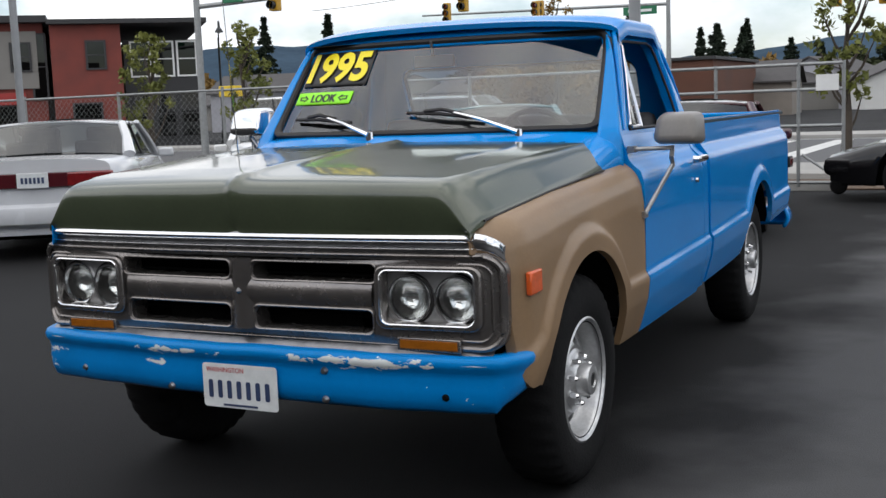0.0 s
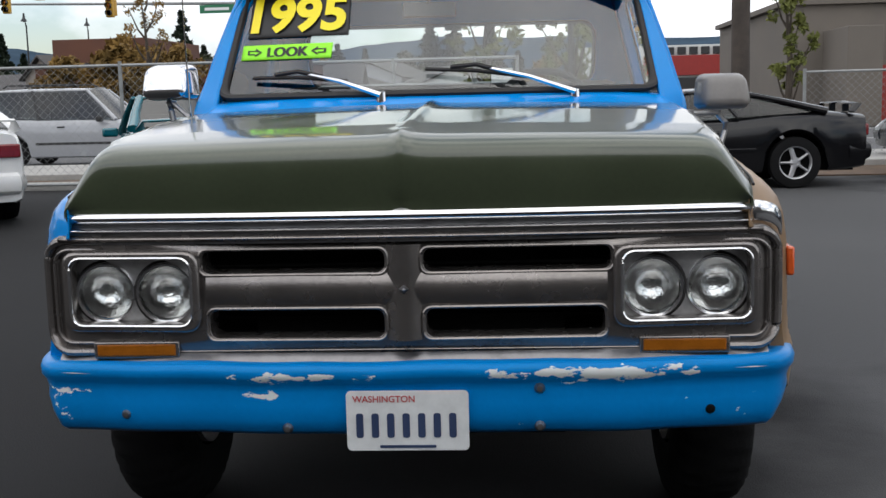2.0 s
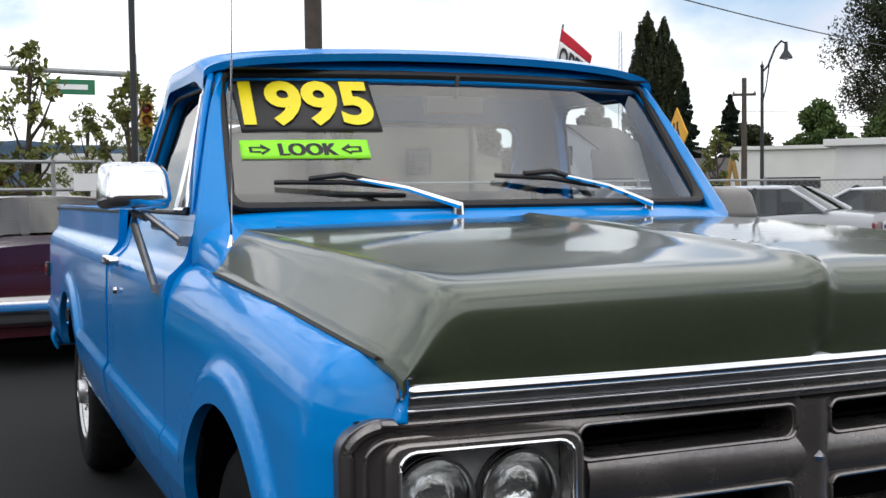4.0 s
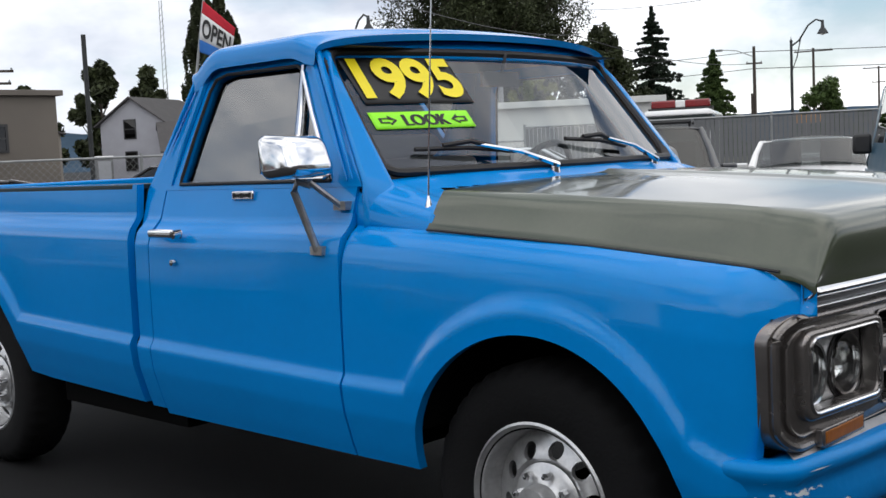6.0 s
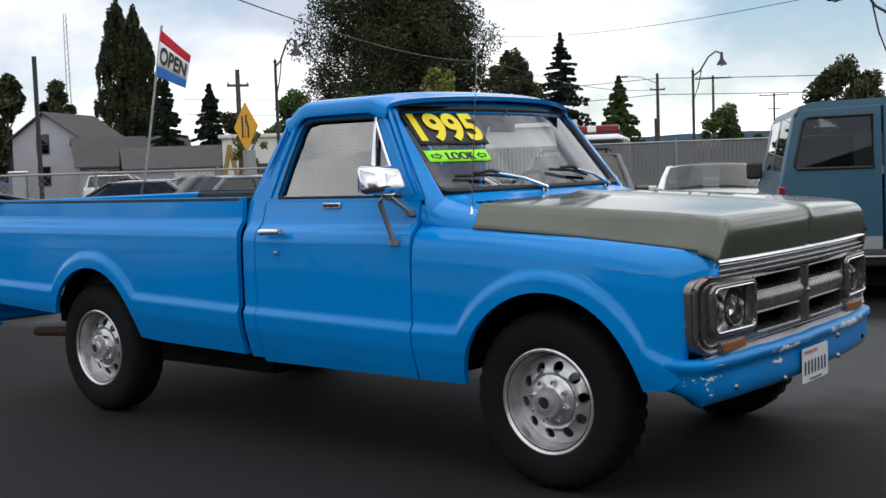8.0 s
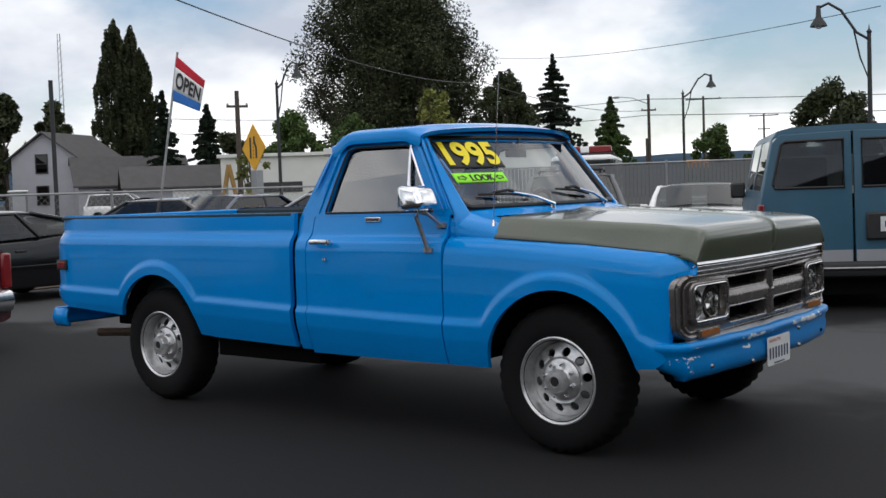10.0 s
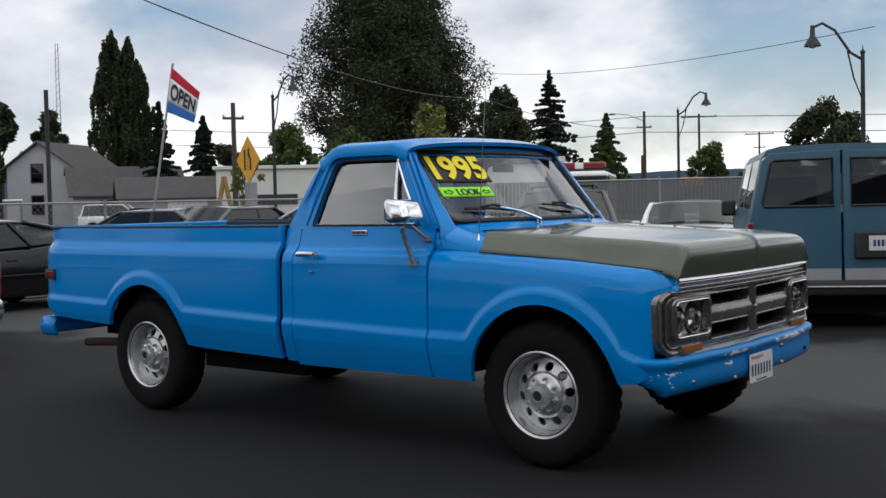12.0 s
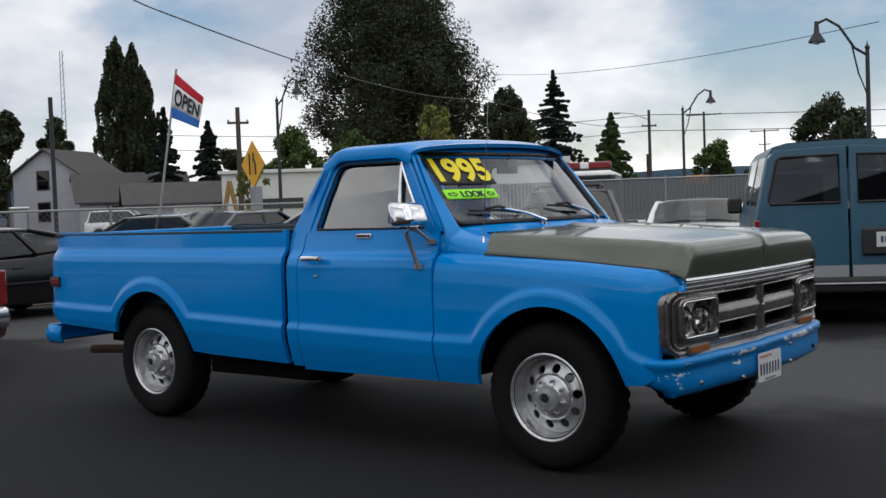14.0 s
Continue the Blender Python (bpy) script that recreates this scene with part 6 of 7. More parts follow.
car("street_utility", "silver utility vehicle out on the street", -20.3, -9.3, 90, 4.4, 1.78, 1.65, SILVERP, [1.0, 1.02, 1.0, 0.98, 0.98, 0.97, 0.95, 0.92, 0.8], (-1.95, -1.7, 0.25, 0.9), rack=True)
car("street_van", "white van out on the street", -23.0, -15.5, 80, 4.8, 1.85, 1.85, WHITE, [1.05, 1.05, 1.05, 1.03, 1.0, 1.0, 0.97, 0.9, 0.7], (-2.2, -2.1, 0.5, 1.3), base=2.9)


# blue van seen from behind
def blue_van():
    az = 62
    t = thing("van", "faded blue passenger van with twin rear doors", "van", "parked cars", at=pose(-0.90, 5.92, 0, 0, 0, head(az)))
    Wv, Hv = 1.92, 1.92
    sec = [(-0.86, 0.42), (-0.95, 0.5), (-0.965, 0.75), (-0.955, 1.05), (-0.91, 1.25), (-0.80, 1.78), (-0.74, 1.87), (-0.6, 1.905), (0, 1.92)]
    sec = sec + [(-a, b) for a, b in sec[-2::-1]]
    bm = bmesh.new()
    rows = []
    spans = ((0.0, 0.985), (0.03, 1.0), (0.26, 1.0), (1.42, 1.0), (1.56, 1.0), (2.7, 1.0), (2.8, 1.0), (3.1, 0.99))
    for px, k in spans:
        rows.append([bm.verts.new((px + (0.10 * max(0, b - 1.0) if px < 0.1 else 0), a * k, b)) for a, b in sec])
    for i, (a, b) in enumerate(zip(rows, rows[1:])):
        for j in range(len(a) - 1):
            if i in (2, 4) and j in (4, 11):
                continue
            bm.faces.new((a[j], b[j], b[j + 1], a[j + 1]))
    for s in (-1, 1):
        for x0, x1 in ((0.26, 1.42), (1.56, 2.7)):
            gm = bmesh.new()
            grid(gm, 2, 2, lambda u, v: (x0 + (x1 - x0) * u, s * (0.905 - 0.11 * v), 1.25 + 0.53 * v))
            part("side_window", gm, glass_material("van_side_glass", (0.6, 0.63, 0.63), 1.6), t, smooth=False)
    part("body", bm, VANBLUE, t, angle=40)
    bm = bmesh.new()
    grid(bm, 10, 9, lambda u, v: (3.1 + 1.3 * u, (2 * v - 1) * 0.93 * (1 - 0.1 * u ** 3), 1.15 - 0.25 * u))
    box(bm, (3.7, 0, 0.7), (1.3, 1.8, 0.5))
    part("nose", bm, VANBLUE, t)
    bm = bmesh.new()
    plate(bm, [(0.9 * a, b) for a, b in sec if b > 1.2], [], lambda u, v, w: Vector((3.2 - 0.3 * (v - 1.2) - w, u, v)), 0.01)
    part("windshield", bm, glass_material("van_front_glass", (0.6, 0.63, 0.63), 1.6), t, smooth=False)
    # underbody hung extra low in black, also standing in for shade beneath the van
    bm = bmesh.new()
    box(bm, (2.1, 0, 0.31), (4.1, 1.7, 0.32))
    part("underbody", bm, M["black"], t)

    def back(u, v, w):
        return Vector((-0.012 + 0.10 * max(0, v - 1.0) + w, u, v))
    for s in (-1, 1):
        a, b = sorted((s * 0.012, s * 0.90))
        bm = bmesh.new()
        outer = [(s * 0.012, 0.5), (s * 0.93, 0.5), (s * 0.945, 1.05), (s * 0.90, 1.25), (s * 0.80, 1.74), (s * 0.72, 1.83), (s * 0.012, 1.855)]
        hole = [(s * 0.09, 1.27), (s * 0.78, 1.27), (s * 0.80, 1.31), (s * 0.71, 1.72), (s * 0.67, 1.755), (s * 0.09, 1.765)]
        plate(bm, outer, [hole], back, 0.05)
        d = part("rear_door", bm, VANBLUE, t, bevel=0.008)
        bm = bmesh.new()
        plate(bm, hole, [], lambda u, v, w: back(u, v, w + 0.02), 0.006)
        part("rear_window", bm, glass_material("van_glass", (0.5, 0.53, 0.53), 1.6), d, smooth=False)
        bm = bmesh.new()
        sweep(bm, [back(u, v, -0.002) for u, v in hole], 0.016, 6, closed=True)
        part("window_gasket", bm, M["gasket"], d)
        bm = bmesh.new()
        plate(bm, [(s * 0.02, 0.5), (s * 0.935, 0.5), (s * 0.94, 0.62), (s * 0.02, 0.62)], [], lambda u, v, w: back(u, v, w - 0.006), 0.004)
        part("lower_stripe", bm, SILVERP, d, "silver lower stripe", smooth=False)
        bm = bmesh.new()
        box(bm, (-0.02, s * 0.925, 0.93), (0.06, 0.07, 0.36))
        part("tail_light", bm, M["red"], t, bevel=0.015)
        bm = bmesh.new()
        box(bm, (0.75, s * 0.45, 1.2), (0.16, 0.56, 0.78))
        part("seat", bm, material("blue_seat_cloth", (0.02, 0.03, 0.08), 0.9, vary=0.3), t, "dark blue seat back", bevel=0.05)
        bm = bmesh.new()
        box(bm, (-0.06, s * 0.55, 0.30), (0.08, 0.14, 0.1))
        part("bumper_step", bm, M["dark_chrome"], t, bevel=0.01)
    bm = bmesh.new()
    box(bm, (-0.03, -0.40, 0.86), (0.05, 0.58, 0.28))
    pr = part("plate_recess", bm, PLASTIC, t, bevel=0.02)
    bm = bmesh.new()
    box(bm, (-0.06, -0.40, 0.88), (0.01, 0.305, 0.152))
    pp = part("licence_plate", bm, M["plate"], pr)
    for k in range(6):
        bm = bmesh.new()
        box(bm, (-0.067, -0.50 + 0.04 * k, 0.88), (0.004, 0.025, 0.065))
        part("plate_bar", bm, M["plate_blue"], pr)
    bm = bmesh.new()
    sweep(bm, [(0.25, -1.0, 0.42), (-0.05, -0.98, 0.42), (-0.10, -0.8, 0.42), (-0.11, 0, 0.42), (-0.10, 0.8, 0.42), (-0.05, 0.98, 0.42), (0.25, 1.0, 0.42)], 0.085, 8, flat=(0.6, 1.0))
    part("rear_bumper", bm, PLASTIC, t, "dark step bumper with a bright strip")
    bm = bmesh.new()
    sweep(bm, [(-0.11, -0.97, 0.44), (-0.165, -0.8, 0.44), (-0.172, 0, 0.44), (-0.165, 0.8, 0.44), (-0.11, 0.97, 0.44)], 0.014, 6)
    part("bumper_strip", bm, M["dark_chrome"], t)
    bm = bmesh.new()
    plate(bm, [(-0.80, 1.775), (-0.745, 1.865), (-0.6, 1.903), (0, 1.918), (0.6, 1.903), (0.745, 1.865), (0.80, 1.775), (0.72, 1.815), (0, 1.84), (-0.72, 1.815)], [], lambda u, v, w: back(u, v, w + 0.012), 0.03)
    part("rear_header", bm, VANBLUE, t, bevel=0.006)
    bm = bmesh.new()
    box(bm, (-0.005, 0, 0.47), (0.06, 1.86, 0.05))
    part("bumper_trim", bm, PLASTIC, t)
    bm = bmesh.new()
    box(bm, (2.75, -1.02, 1.24), (0.10, 0.18, 0.2))
    part("side_mirror", bm, PLASTIC, t, bevel=0.03)
    bm = bmesh.new()
    box(bm, (2.75, 1.02, 1.24), (0.10, 0.18, 0.2))
    part("side_mirror", bm, PLASTIC, t, bevel=0.03)
    for px in (0.85, 3.55):
        for s in (-1, 1):
            bm = bmesh.new()
            lathe(bm, [(0.001, 0.09), (0.2, 0.08), (0.22, 0.1), (0.33, 0.09), (0.345, 0.04), (0.345, -0.1), (0.2, -0.1)], 28, Matrix.Translation((px, s * 0.82, 0.345)) @ pose(0, 0, 0, -90 * s, 0, 0))
            part("tyre", bm, M["rubber"], t)


blue_van()


# emergency truck beyond the slatted fence
def rescue_truck(at):
    t = thing("rescue_truck", "white rescue truck with red and white light bar", "truck", at=at)
    bm = bmesh.new()
    box(bm, (0, 0, 1.35), (5.6, 2.0, 1.7)), box(bm, (-3.3, 0, 0.95), (1.4, 1.9, 0.9))
    part("body", bm, WHITE, t, bevel=0.12)
    bm = bmesh.new()
    box(bm, (-2.4, 0, 1.8), (0.9, 2.02, 0.5))
    part("cab_window", bm, TINT, t, bevel=0.03)
    bm = bmesh.new()
    box(bm, (0, 0, 0.5), (5, 1.7, 0.2))
    part("underbody", bm, M["black"], t)
    for s in (-1, 1):
        bm = bmesh.new()
        box(bm, (-1.6, s * 0.5, 2.40), (0.32, 0.75, 0.24))
        part("beacon", bm, M["red"], t, bevel=0.05)
    bm = bmesh.new()
    box(bm, (-1.6, 0, 2.40), (0.30, 0.3, 0.22))
    part("siren", bm, WHITE, t, bevel=0.03)
    bm = bmesh.new()
    box(bm, (-1.6, 0, 2.25), (0.4, 1.9, 0.08))
    part("light_bar_base", bm, PLASTIC, t)
    for px in (-3.0, 1.8):
        for s in (-1, 1):
            bm = bmesh.new()
            lathe(bm, [(0.001, 0.09), (0.2, 0.08), (0.36, 0.09), (0.38, 0.04), (0.38, -0.1), (0.2, -0.1)], 20, Matrix.Translation((px, s * 0.85, 0.38)) @ pose(0, 0, 0, -90 * s, 0, 0))
            part("tyre", bm, M["rubber"], t)
    return t


rescue_truck(pose(-17.9, 27.7, 0.1, 0, 0, 118))

# ---------------------------------------------------------------- fences
GALV = material("galvanised_steel", (0.32, 0.33, 0.33), 0.5, 0.6, vary=0.25, scale=8)
SLAT = material("grey_privacy_slats", (0.16, 0.165, 0.17), 0.7, vary=0.2, scale=3)
STEEL = material("dark_steel_pole", (0.03, 0.033, 0.035), 0.5, 0.3, vary=0.3)
WOOD = material("weathered_pole_wood", (0.075, 0.06, 0.05), 0.9, vary=0.4, scale=6, bump=0.4, bump_scale=30)
GREYPOLE = material("grey_painted_pole", (0.28, 0.29, 0.3), 0.45, 0.3, vary=0.15)


def fence(name, label, a, b, h, step=2.6, wires=True, slats=False, pitch=0.13):
    a, b = Vector((*a, 0)), Vector((*b, 0))
    t = thing(name, label, "fence")
    d = b - a
    n = max(1, round(d.length / step))
    for i in range(n + 1):
        p = a.lerp(b, i / n)
        bm = bmesh.new()
        sweep(bm, [p + Vector((0, 0, -0.1)), p + Vector((0, 0, h + 0.06))], 0.03, 8)
        part("post", bm, GALV, t)
    for z in (h, 0.1) if not slats else (h,):
        bm = bmesh.new()
        sweep(bm, [a + Vector((0, 0, z)), b + Vector((0, 0, z))], 0.022, 8)
        part("rail", bm, GALV, t)
    if wires:
        verts, faces = [], []
        u = d.normalized()
        side = Vector((-u.y, u.x, 0)) * 0.0022
        k = -h
        while k < d.length:
            for s0 in (0, 1):
                p0, p1 = (k, k + h) if s0 == 0 else (k + h, k)
                z0, z1 = 0.05, h
                lo, hi = max(0, min(p0, p1)), min(d.length, max(p0, p1))
                if hi > lo:
                    f = lambda q: a + u * q + Vector((0, 0, z0 + (z1 - z0) * (q - p0) / (p1 - p0)))
                    q0, q1 = f(lo), f(hi)
                    i = len(verts)
                    up = Vector((0, 0, 0.0032))
                    verts += [q0 - up, q1 - up, q1 + up, q0 + up]
                    faces.append((i, i + 1, i + 2, i + 3))
            k += pitch
        me = bpy.data.meshes.new("chain_link")
        me.from_pydata([tuple(v) for v in verts], [], faces)
        me.materials.append(GALV)
        ob = new("chain_link", me)
        ob.parent = t
        tagged(ob, kind="stuff")
    if slats:
        u = d.normalized()
        m0 = bpy.data.meshes.new("slat")
        bm = bmesh.new()
        box(bm, (0, 0, (h - 0.05) / 2 + 0.03), (0.082, 0.014, h - 0.07))
        bm.to_mesh(m0)
        bm.free()
        m0.materials.append(SLAT)
        cnt = int(d.length / 0.09)
        rot = math.degrees(math.atan2(u.y, u.x))
        for i in range(cnt):
            ob = new("slat", m0)
            ob.parent = t
            p = a + u * (0.045 + 0.09 * i)
            ob.matrix_local = pose(p.x, p.y, 0.004 * (i % 3), 0, 0, rot + 3 * math.sin(i * 1.7))
    return t


fence("chain_link_fence", "grey chain-link fence along the street", (-13.0, -26), (-13.0, -3.3), 1.85)
fence("chain_link_fence", "grey chain-link fence beyond the parked cars", (-17.0, 5.0), (-14.6, 21.0), 1.55)
fence("slatted_fence", "grey slatted chain-link fence behind the parked cars", (-14.0, 15.4), (8.0, 28.1), 1.82, wires=False, slats=True)
# sliding gate, pushed open, with its roller and notice
gate = thing("sliding_gate", "grey tube gate with chain-link and white notice", "gate")
for z in (0.16, 0.95, 1.45, 1.8):
    bm = bmesh.new()
    sweep(bm, [(-12.6, -3.4, z), (-12.6, 0.05, z)], 0.024, 8)
    part("rail", bm, GALV, gate)
for y in (-3.4, -1.7, -0.55, 0.05):
    bm = bmesh.new()
    sweep(bm, [(-12.6, y, 0.1), (-12.6, y, 1.83)], 0.026, 8)
    part("upright", bm, GALV, gate)
bm = bmesh.new()
sweep(bm, [(-12.6, -0.5, 0.55), (-12.6, 0.05, 0.16)], 0.018, 8)
part("brace", bm, GALV, gate)
bm = bmesh.new()
box(bm, (-12.56, -0.16, 1.54), (0.012, 0.30, 0.22))
part("notice", bm, M["white"], gate, "plain white notice board")
bm = bmesh.new()
lathe(bm, [(0.001, 0.04), (0.10, 0.04), (0.12, 0.0), (0.10, -0.04), (0.001, -0.04)], 20, Matrix.Translation((-12.55, 0.0, 0.12)) @ pose(0, 0, 0, 90, 0, 90))
part("roller", bm, M["rubber"], gate, "black rubber roller")

# ---------------------------------------------------------------- poles, lamps, signals
def post(name, label, x, y, h, r, mat, category="pole", r1=None):
    t = thing(name, label, category)
    bm = bmesh.new()
    sweep(bm, [(x, y, -0.1), (x, y, h * 0.5), (x, y, h)], [r, (r + (r1 or r)) / 2, r1 or r], 14)
    part("pole", bm, mat, t)
    return t


post("steel_pole", "thick grey steel pole behind the lot", -15.3, -3.75, 9.0, 0.10, GREYPOLE)
post("utility_pole", "dark brown wooden utility pole by the lot", -14.75, 3.5, 9.5, 0.15, WOOD, r1=0.12)
post("steel_post", "tall dark steel post behind the lot", -16.0, 0.9, 6.0, 0.05, STEEL)
post("thin_pole", "thin grey pole beside the parked cars", -8.3, -10.9, 7, 0.055, GREYPOLE)
post("thin_pole", "thin steel pole across the street", -20.0, 8.5, 4.15, 0.05, STEEL)


def lamp_post(x, y, h, ang, reach=1.5):
    t = thing("street_lamp", "black gooseneck street lamp with bell shade", "street lamp", "gooseneck lamps", at=pose(x, y, 0, 0, 0, ang))
    bm = bmesh.new()
    sweep(bm, [(0, 0, 0), (0, 0, 0.6), (0, 0, 0.65), (0, 0, h)], [0.13, 0.12, 0.07, 0.05], 12)
    lathe(bm, [(0.05, h), (0.07, h + 0.05), (0.02, h + 0.12), (0.001, h + 0.25)], 10)
    part("pole", bm, STEEL, t)
    bm = bmesh.new()
    pts = [(0, 0, h - 0.15), (reach * 0.25, 0, h + 0.05), (reach * 0.55, 0, h + 0.62), (reach * 0.8, 0, h + 0.82), (reach, 0, h + 0.72)]
    sweep(bm, pts, 0.035, 8)
    sweep(bm, [(0, 0, h - 1.2), (reach * 0.18, 0, h - 0.6), (reach * 0.3, 0, h + 0.1)], 0.022, 6)
    part("arm", bm, STEEL, t)
    bm = bmesh.new()
    lathe(bm, [(0.05, h + 0.78), (0.07, h + 0.5), (0.10, h + 0.46), (0.20, h + 0.30), (0.215, h + 0.25), (0.19, h + 0.26), (0.05, h + 0.40)], 20, Matrix.Translation((reach, 0, 0)))
    sh = part("shade", bm, STEEL, t)
    bm = bmesh.new()
    lathe(bm, [(0.001, h + 0.19), (0.09, h + 0.22), (0.12, h + 0.30)], 14, Matrix.Translation((reach, 0, 0)))
    part("globe", bm, M["white"], sh)
    return t


lamp_post(-27.7, 22.3, 5.35, 42, 0.75)
lamp_post(-20.2, 39.0, 5.1, 22, 1.2)
lamp_post(-6.7, 23.2, 4.9, 205, 1.2)
lamp_post(-43.0, -34.5, 5.2, 40, 1.8)
lamp_post(-74, -35, 6.8, 20, 1.8)
lamp_post(-80, -33, 6.8, 20, 1.8)


def cobra_pole(name, label, x, y, h, arms=(), lamp=None):
    t = post(name, label, x, y, h, 0.16, WOOD, "utility pole", 0.11)
    for z, w, a in arms:
        bm = bmesh.new()
        box(bm, (0, 0, 0), (w, 0.12, 0.12), Matrix.Translation((x, y, z)) @ pose(0, 0, 0, 0, 0, a))
        part("crossarm", bm, WOOD, t)
        for k in (-0.45, 0.45):
            bm = bmesh.new()
            p = pose(0, 0, 0, 0, 0, a) @ Vector((k * w, 0, 0.06))
            lathe(bm, [(0.05, 0), (0.06, 0.1), (0.02, 0.18)], 8, Matrix.Translation((x + p.x, y + p.y, z)))
            part("insulator", bm, GREYPOLE, t)
    if lamp:
        bm = bmesh.new()
        dx, dy = lamp
        sweep(bm, [(x, y, h - 0.8), (x + dx * 0.5, y + dy * 0.5, h - 0.25), (x + dx, y + dy, h - 0.1)], 0.035, 6)
        part("arm", bm, GALV, t)
        bm = bmesh.new()
        box(bm, (x + dx, y + dy, h - 0.16), (0.5, 0.3, 0.16))
        part("lamp_head", bm, GALV, t, bevel=0.05)
    return t


cobra_pole("utility_pole", "wooden utility pole with lamp arm", -43.3, 77.0, 8.5, ((7.2, 1.2, 40),), (-2.2, -1.4))
cobra_pole("utility_pole", "wooden utility pole with crossarm", -50.7, 101.4, 9.9, ((9.6, 3.6, 25),))
cobra_pole("utility_pole", "wooden utility pole with crossarm", -57.5, 131.4, 9.4, ((9.2, 3.6, 25), (7.5, 1.5, 25)))
cobra_pole("utility_pole", "weathered pole with fittings behind the sign", -42.5, 32.9, 6.8, ((6.0, 1.1, 60),))
cobra_pole("utility_pole", "short wooden pole against the big tree", -45.6, 51.1, 7.2, ((6.6, 0.8, 60),))
cobra_pole("utility_pole", "utility pole behind the warehouse", -53.0, 21.2, 6.8, ((6.4, 1.8, 70), (5.8, 1.5, 70)))
cobra_pole("utility_pole", "far utility pole with crossarm", -47.5, 84, 5.2)
tower = thing("radio_mast", "thin far lattice radio mast", "mast")
for k in range(3):
    bm = bmesh.new()
    a = 2.09 * k
    sweep(bm, [(-336 + 1.2 * math.cos(a), 205.6 + 1.2 * math.sin(a), 0), (-336 + 0.5 * math.cos(a), 205.6 + 0.5 * math.sin(a), 57)], 0.12, 5)
    part("leg", bm, GALV, tower)
for k in range(24):
    bm = bmesh.new()
    z = 2 + 2.25 * k
    sweep(bm, [(-337, 205.2, z), (-335.2, 206.0, z + 1.8)], 0.07, 4)
    part("brace", bm, GALV, tower)


def wire(label, p0, p1, sag, r=0.02):
    p0, p1 = Vector(p0), Vector(p1)
    bm = bmesh.new()
    sweep(bm, [p0.lerp(p1, k / 20) - Vector((0, 0, sag * 4 * (k / 20) * (1 - k / 20))) for k in range(21)], r, 5)
    return tagged(part("overhead_wire", bm, PLASTIC), label, "wire", "overhead wires")


wire("sagging black cable from the pole to the trees", (-8.2, 0.9, 4.75), (-12.7, 6.2, 4.86), 0.12, 0.012)
wire("sagging black cable from the pole to the trees", (-12.7, 6.2, 4.86), (-33.3, 41.8, 6.91), 0.5, 0.014)
wire("thin wire towards the far poles", (-33.3, 41.8, 6.91), (-43.3, 77.0, 7.2), 0.6, 0.02)
wire("thin wire to the street lamp", (-39.2, 49.8, 9.3), (-6.3, 22.9, 5.5), 0.5, 0.011)
for dz, lab in ((0, "far power line across the sky"), (-1.3, "far power line across the sky")):
    wire(lab, (-43.3, 77.0, 8.1 + dz), (20, 118, 8.8 + dz), 0.8, 0.03)
    wire(lab, (-80, 56, 8.4 + dz), (-43.3, 77.0, 8.1 + dz), 0.7, 0.025)
wire("wire over the street", (-60, -40, 8.0), (-44, -10, 8.2), 0.4, 0.02)

# ---------------------------------------------------------------- flag
flag = thing("open_flag", "red, white and blue OPEN flag on a slanting pole", "flag")
bm = bmesh.new()
FP0, FP1 = Vector((-14.42, 7.0, 0)), Vector((-14.15, 7.6, 4.12))
sweep(bm, [FP0, FP1], 0.022, 8)
part("flagpole", bm, GALV, flag)


def flag_pt(u, v, off=0.0):
    """u along the fly, v from the bottom (0) to the top (1) of the cloth."""
    p = FP0.lerp(FP1, 0.78 + 0.20 * v)
    side = Vector((0.66, 0.75, 0))
    return p + side * (0.5 * u) + Vector((0.75, -0.66, 0)) * (0.06 * math.sin(5 * u + 2 * v) + off) + Vector((0, 0, -0.42 * u * (0.5 + 0.6 * v)))


CLOTH = {"red": material("red_cloth", (0.55, 0.02, 0.04), 0.9, vary=0.15), "white": material("white_cloth", (0.75, 0.75, 0.75), 0.9, vary=0.1), "blue": material("blue_cloth", (0.03, 0.16, 0.5), 0.9, vary=0.15)}
for nm, v0, v1 in (("blue", 0.0, 0.24), ("white", 0.24, 0.76), ("red", 0.76, 1.0)):
    bm = bmesh.new()
    grid(bm, 17, 7, lambda u, v: flag_pt(u, v0 + (v1 - v0) * v))
    part("cloth_band", bm, CLOTH[nm], flag).modifiers.new("thick", "SOLIDIFY").thickness = 0.004
bm = bmesh.new()
lettering(bm, "OPEN", 0.40, lambda u, v: flag_pt(0.06 + u, 0.30 + v, 0.03), offset=0.03, width=0.86)
part("flag_lettering", bm, M["decal_black"], flag, smooth=False, normals=False)

# ---------------------------------------------------------------- lane sign
sg = thing("road_sign", "yellow diamond lane sign on a grey post", "road sign")
SM = Matrix.Translation((-16.6, 11.5, 2.47)) @ pose(0, 0, 0, 90, 0, -12)
bm = bmesh.new()
plate(bm, [(0, -0.54), (0.54, 0), (0, 0.54), (-0.54, 0)], [], lambda u, v, w: SM @ Vector((u, v, 0.02 - w)), 0.02)
part("sign_face", bm, material("sign_yellow", (0.72, 0.36, 0.01), 0.5, vary=0.12, scale=3), sg, smooth=False)
bm = bmesh.new()
for pts in ([(-0.13, -0.24), (-0.13, 0.24)], [(0.13, -0.24), (0.13, 0.0), (0.05, 0.14), (0.05, 0.26)]):
    sweep(bm, [SM @ Vector((u, v, 0.024)) for u, v in pts], 0.035, 6, flat=(1, 0.2))
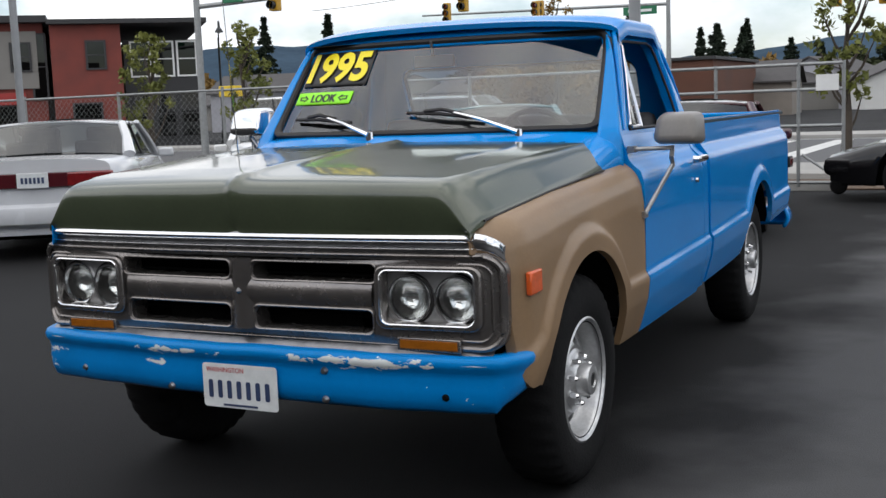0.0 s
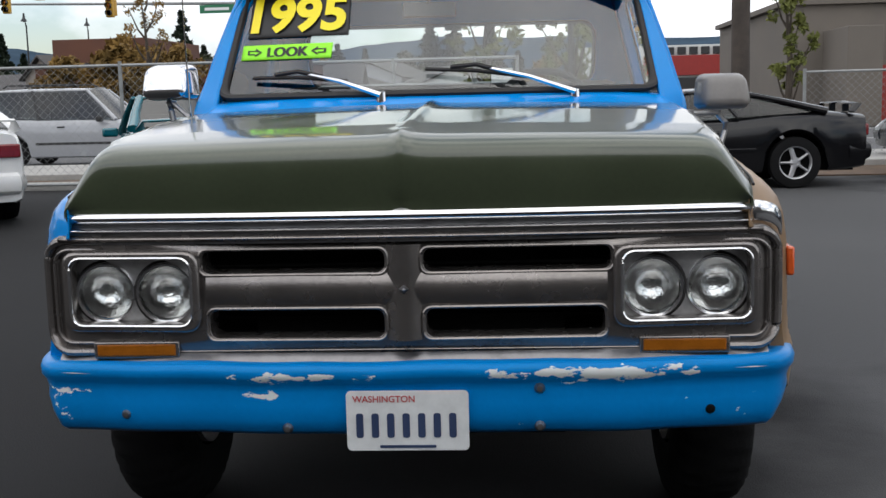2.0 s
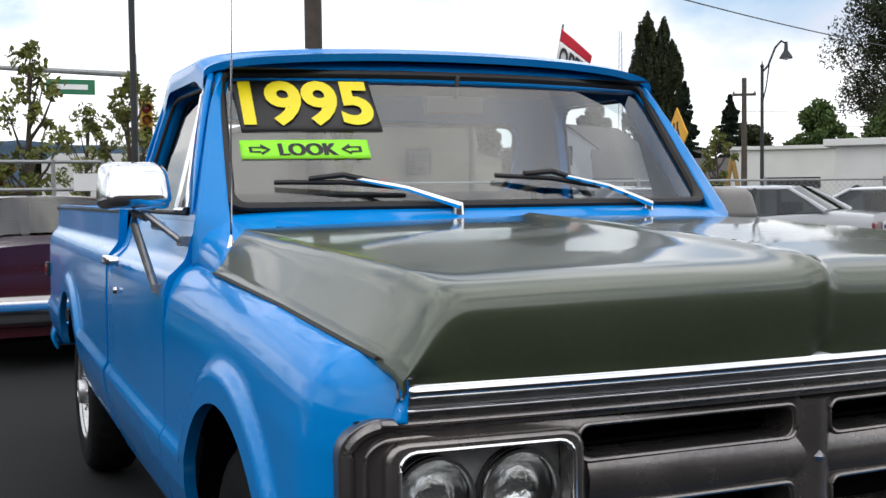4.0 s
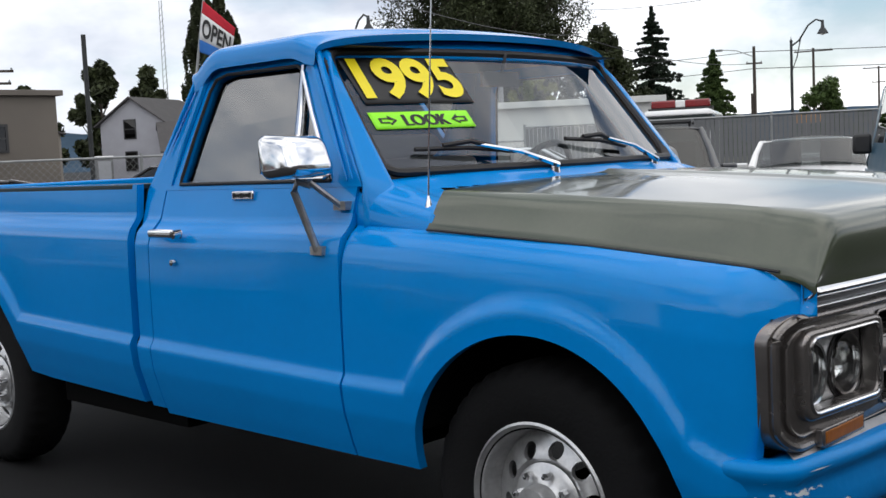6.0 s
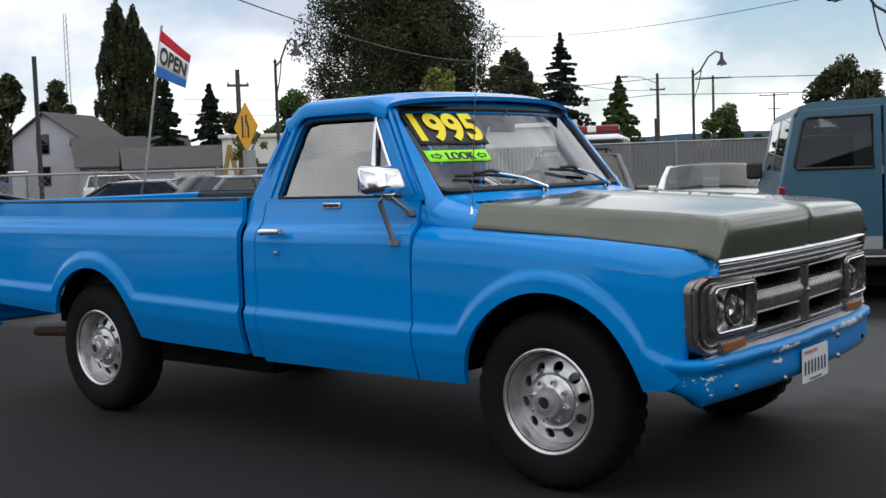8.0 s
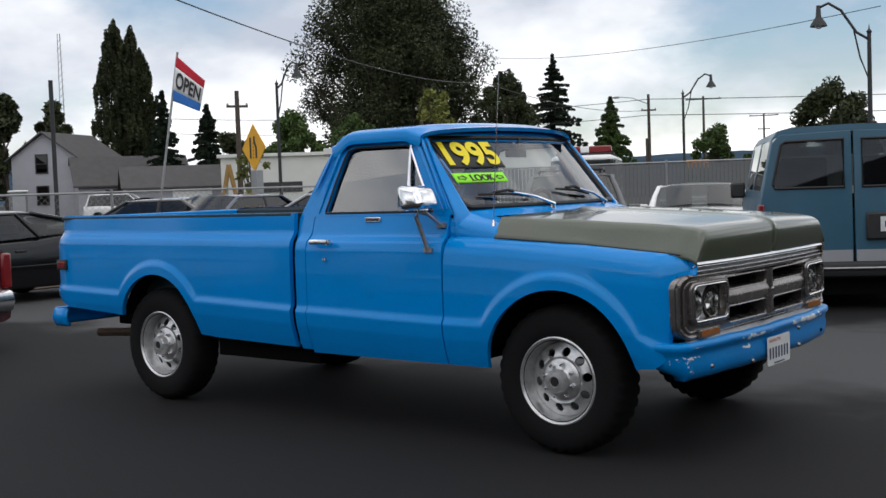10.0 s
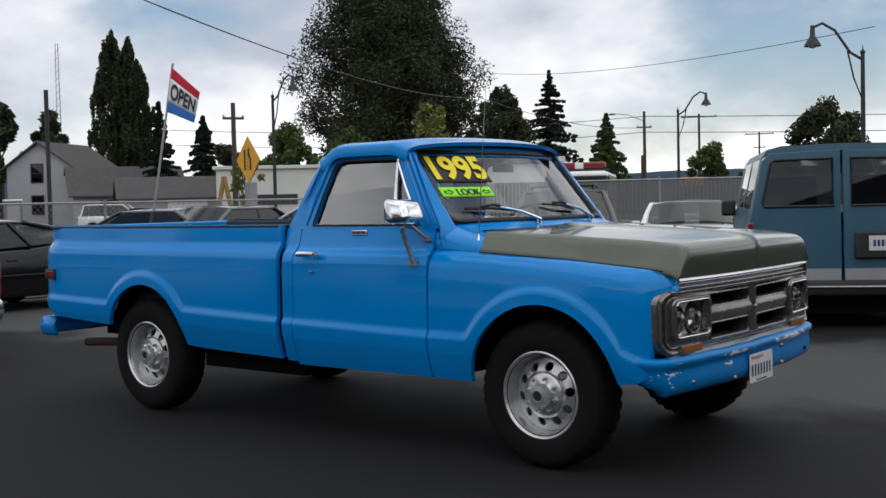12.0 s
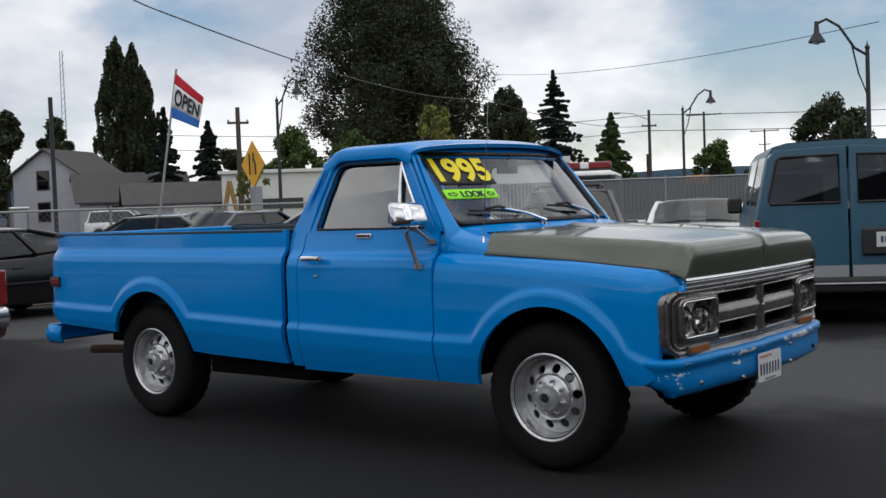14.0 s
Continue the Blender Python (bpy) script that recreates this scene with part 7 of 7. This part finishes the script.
for k in range(5):
    box(bm, (0.0, -0.22 + 0.08 * k, 0.024), (0.03, 0.04, 0.004), SM)
part("sign_symbol", bm, M["decal_black"], sg, smooth=False)
bm = bmesh.new()
box(bm, (-16.6, 11.55, 0.98), (0.2, 0.2, 1.96))
part("sign_post", bm, GREYPOLE, sg, bevel=0.01)
frame_ = thing("timber_frame", "pale timber A-frame by the street", "frame")
for dx in (-0.5, 0.5):
    bm = bmesh.new()
    sweep(bm, [(-42.9 + dx, 32.5 + 0.7 * dx, 0), (-42.9, 32.5, 3.0)], 0.12, 6)
    part("leg", bm, material("yellow_timber", (0.32, 0.19, 0.06), 0.8, vary=0.2), frame_)
bm = bmesh.new()
box(bm, (-42.9, 32.5, 1.1), (0.9, 0.7, 0.1))
part("shelf", bm, M["brown"], frame_)
toilet = thing("portable_toilet", "grey portable toilet cabin by the house", "toilet cabin", at=pose(-66.0, 33.8, 0, 0, 0, -25))
for nm, c, s, m in (("cabin", (0, 0, 1.05), (1.1, 1.1, 2.1), SLAT), ("roof", (0, 0, 2.16), (1.2, 1.2, 0.14), M["white"]), ("door", (0.56, 0, 1.0), (0.03, 0.8, 1.8), SILVERP)):
    bm = bmesh.new()
    box(bm, c, s)
    part(nm, bm, m, toilet, bevel=0.05)
oc = thing("orange_sign", "orange construction sign beyond the fence", "sign")
bm = bmesh.new()
box(bm, (-24, 47.6, 2.2), (1.0, 0.9, 0.4))
part("panel", bm, material("orange_panel", (0.75, 0.3, 0.01), 0.5), oc, bevel=0.02)
bm = bmesh.new()
sweep(bm, [(-24, 47.6, 0), (-24, 47.6, 2.1)], 0.05, 6)
part("post", bm, GALV, oc)
ys = thing("yellow_sign", "yellow sign board on a dark post", "sign")
bm = bmesh.new()
box(bm, (-20.2, -16.2, 2.0), (0.5, 0.5, 0.28))
part("panel", bm, material("yellow_panel", (0.75, 0.52, 0.02), 0.5), ys, bevel=0.02)
bm = bmesh.new()
sweep(bm, [(-20.2, -16.2, 0), (-20.2, -16.2, 2.4)], 0.05, 6)
part("post", bm, STEEL, ys)
SIGNAL = material("signal_yellow", (0.55, 0.30, 0.02), 0.5, vary=0.15)
SIGNGREEN = material("street_sign_green", (0.01, 0.16, 0.07), 0.5)


def signal_head(parent, x, y, z, mat=SIGNAL):
    bm = bmesh.new()
    box(bm, (x, y, z), (0.3, 0.34, 1.05))
    hd = part("signal_head", bm, mat, parent, bevel=0.03)
    for k, m in ((0.33, M["red"]), (0, M["amber"]), (-0.33, M["black"])):
        bm = bmesh.new()
        lathe(bm, [(0.001, 0.02), (0.1, 0.01), (0.12, 0.0)], 14, Matrix.Translation((x + 0.16, y, z + k)) @ pose(0, 0, 0, 0, 90, 0))
        part("signal_lens", bm, m, hd)
        bm = bmesh.new()
        lathe(bm, [(0.14, 0.2), (0.14, 0.0)], 14, Matrix.Translation((x + 0.15, y, z + k)) @ pose(0, 0, 0, 0, 90, 0))
        part("visor", bm, PLASTIC, hd)


def mast(label, base, h, end, heads, sign=None, r=0.14):
    t = thing("traffic_signal", label, "traffic signal")
    bm = bmesh.new()
    sweep(bm, [(*base, 0), (*base, h + 0.6)], [r, r * 0.8], 12)
    part("mast_pole", bm, GALV, t)
    bm = bmesh.new()
    sweep(bm, [(*base, h), end], [0.09, 0.05], 10)
    part("mast_arm", bm, GALV, t)
    for x, y, z in heads:
        signal_head(t, x, y, z)
    if sign:
        bm = bmesh.new()
        box(bm, sign[:3], (0.05, sign[3], 0.42))
        part("street_sign", bm, SIGNGREEN, t, bevel=0.01)
        bm = bmesh.new()
        box(bm, (sign[0] + 0.03, sign[1], sign[2]), (0.01, sign[3] * 0.7, 0.14))
        part("sign_bar", bm, M["white"], t)
    return t


mast("grey mast with long arm and yellow signals", (-28.8, -24.2), 5.25, (-33, -16.2, 6.0), ((-28.8, -20.8, 5.4), (-29.6, -18.9, 5.8), (-35.7, -17.0, 5.5)), (-28.8, -22.6, 5.5, 0.9))
mast("grey mast with yellow signals across the street", (-55, -14.6), 6.3, (-52, -27.5, 6.4), ((-50.5, -25.2, 6.3), (-51.2, -20.2, 6.1), (-48.2, -19.2, 5.8)), (-54.3, -15.9, 6.0, 1.8))
mast("dark mast with signals by the crossing", (-31.2, 2.9), 4.9, (-29.8, -3.4, 4.9), ((-29.8, -2.6, 4.3), (-30.0, -1.3, 4.3), (-31.2, 3.2, 3.6)), (-30.6, 1.1, 4.45, 1.3), r=0.10)
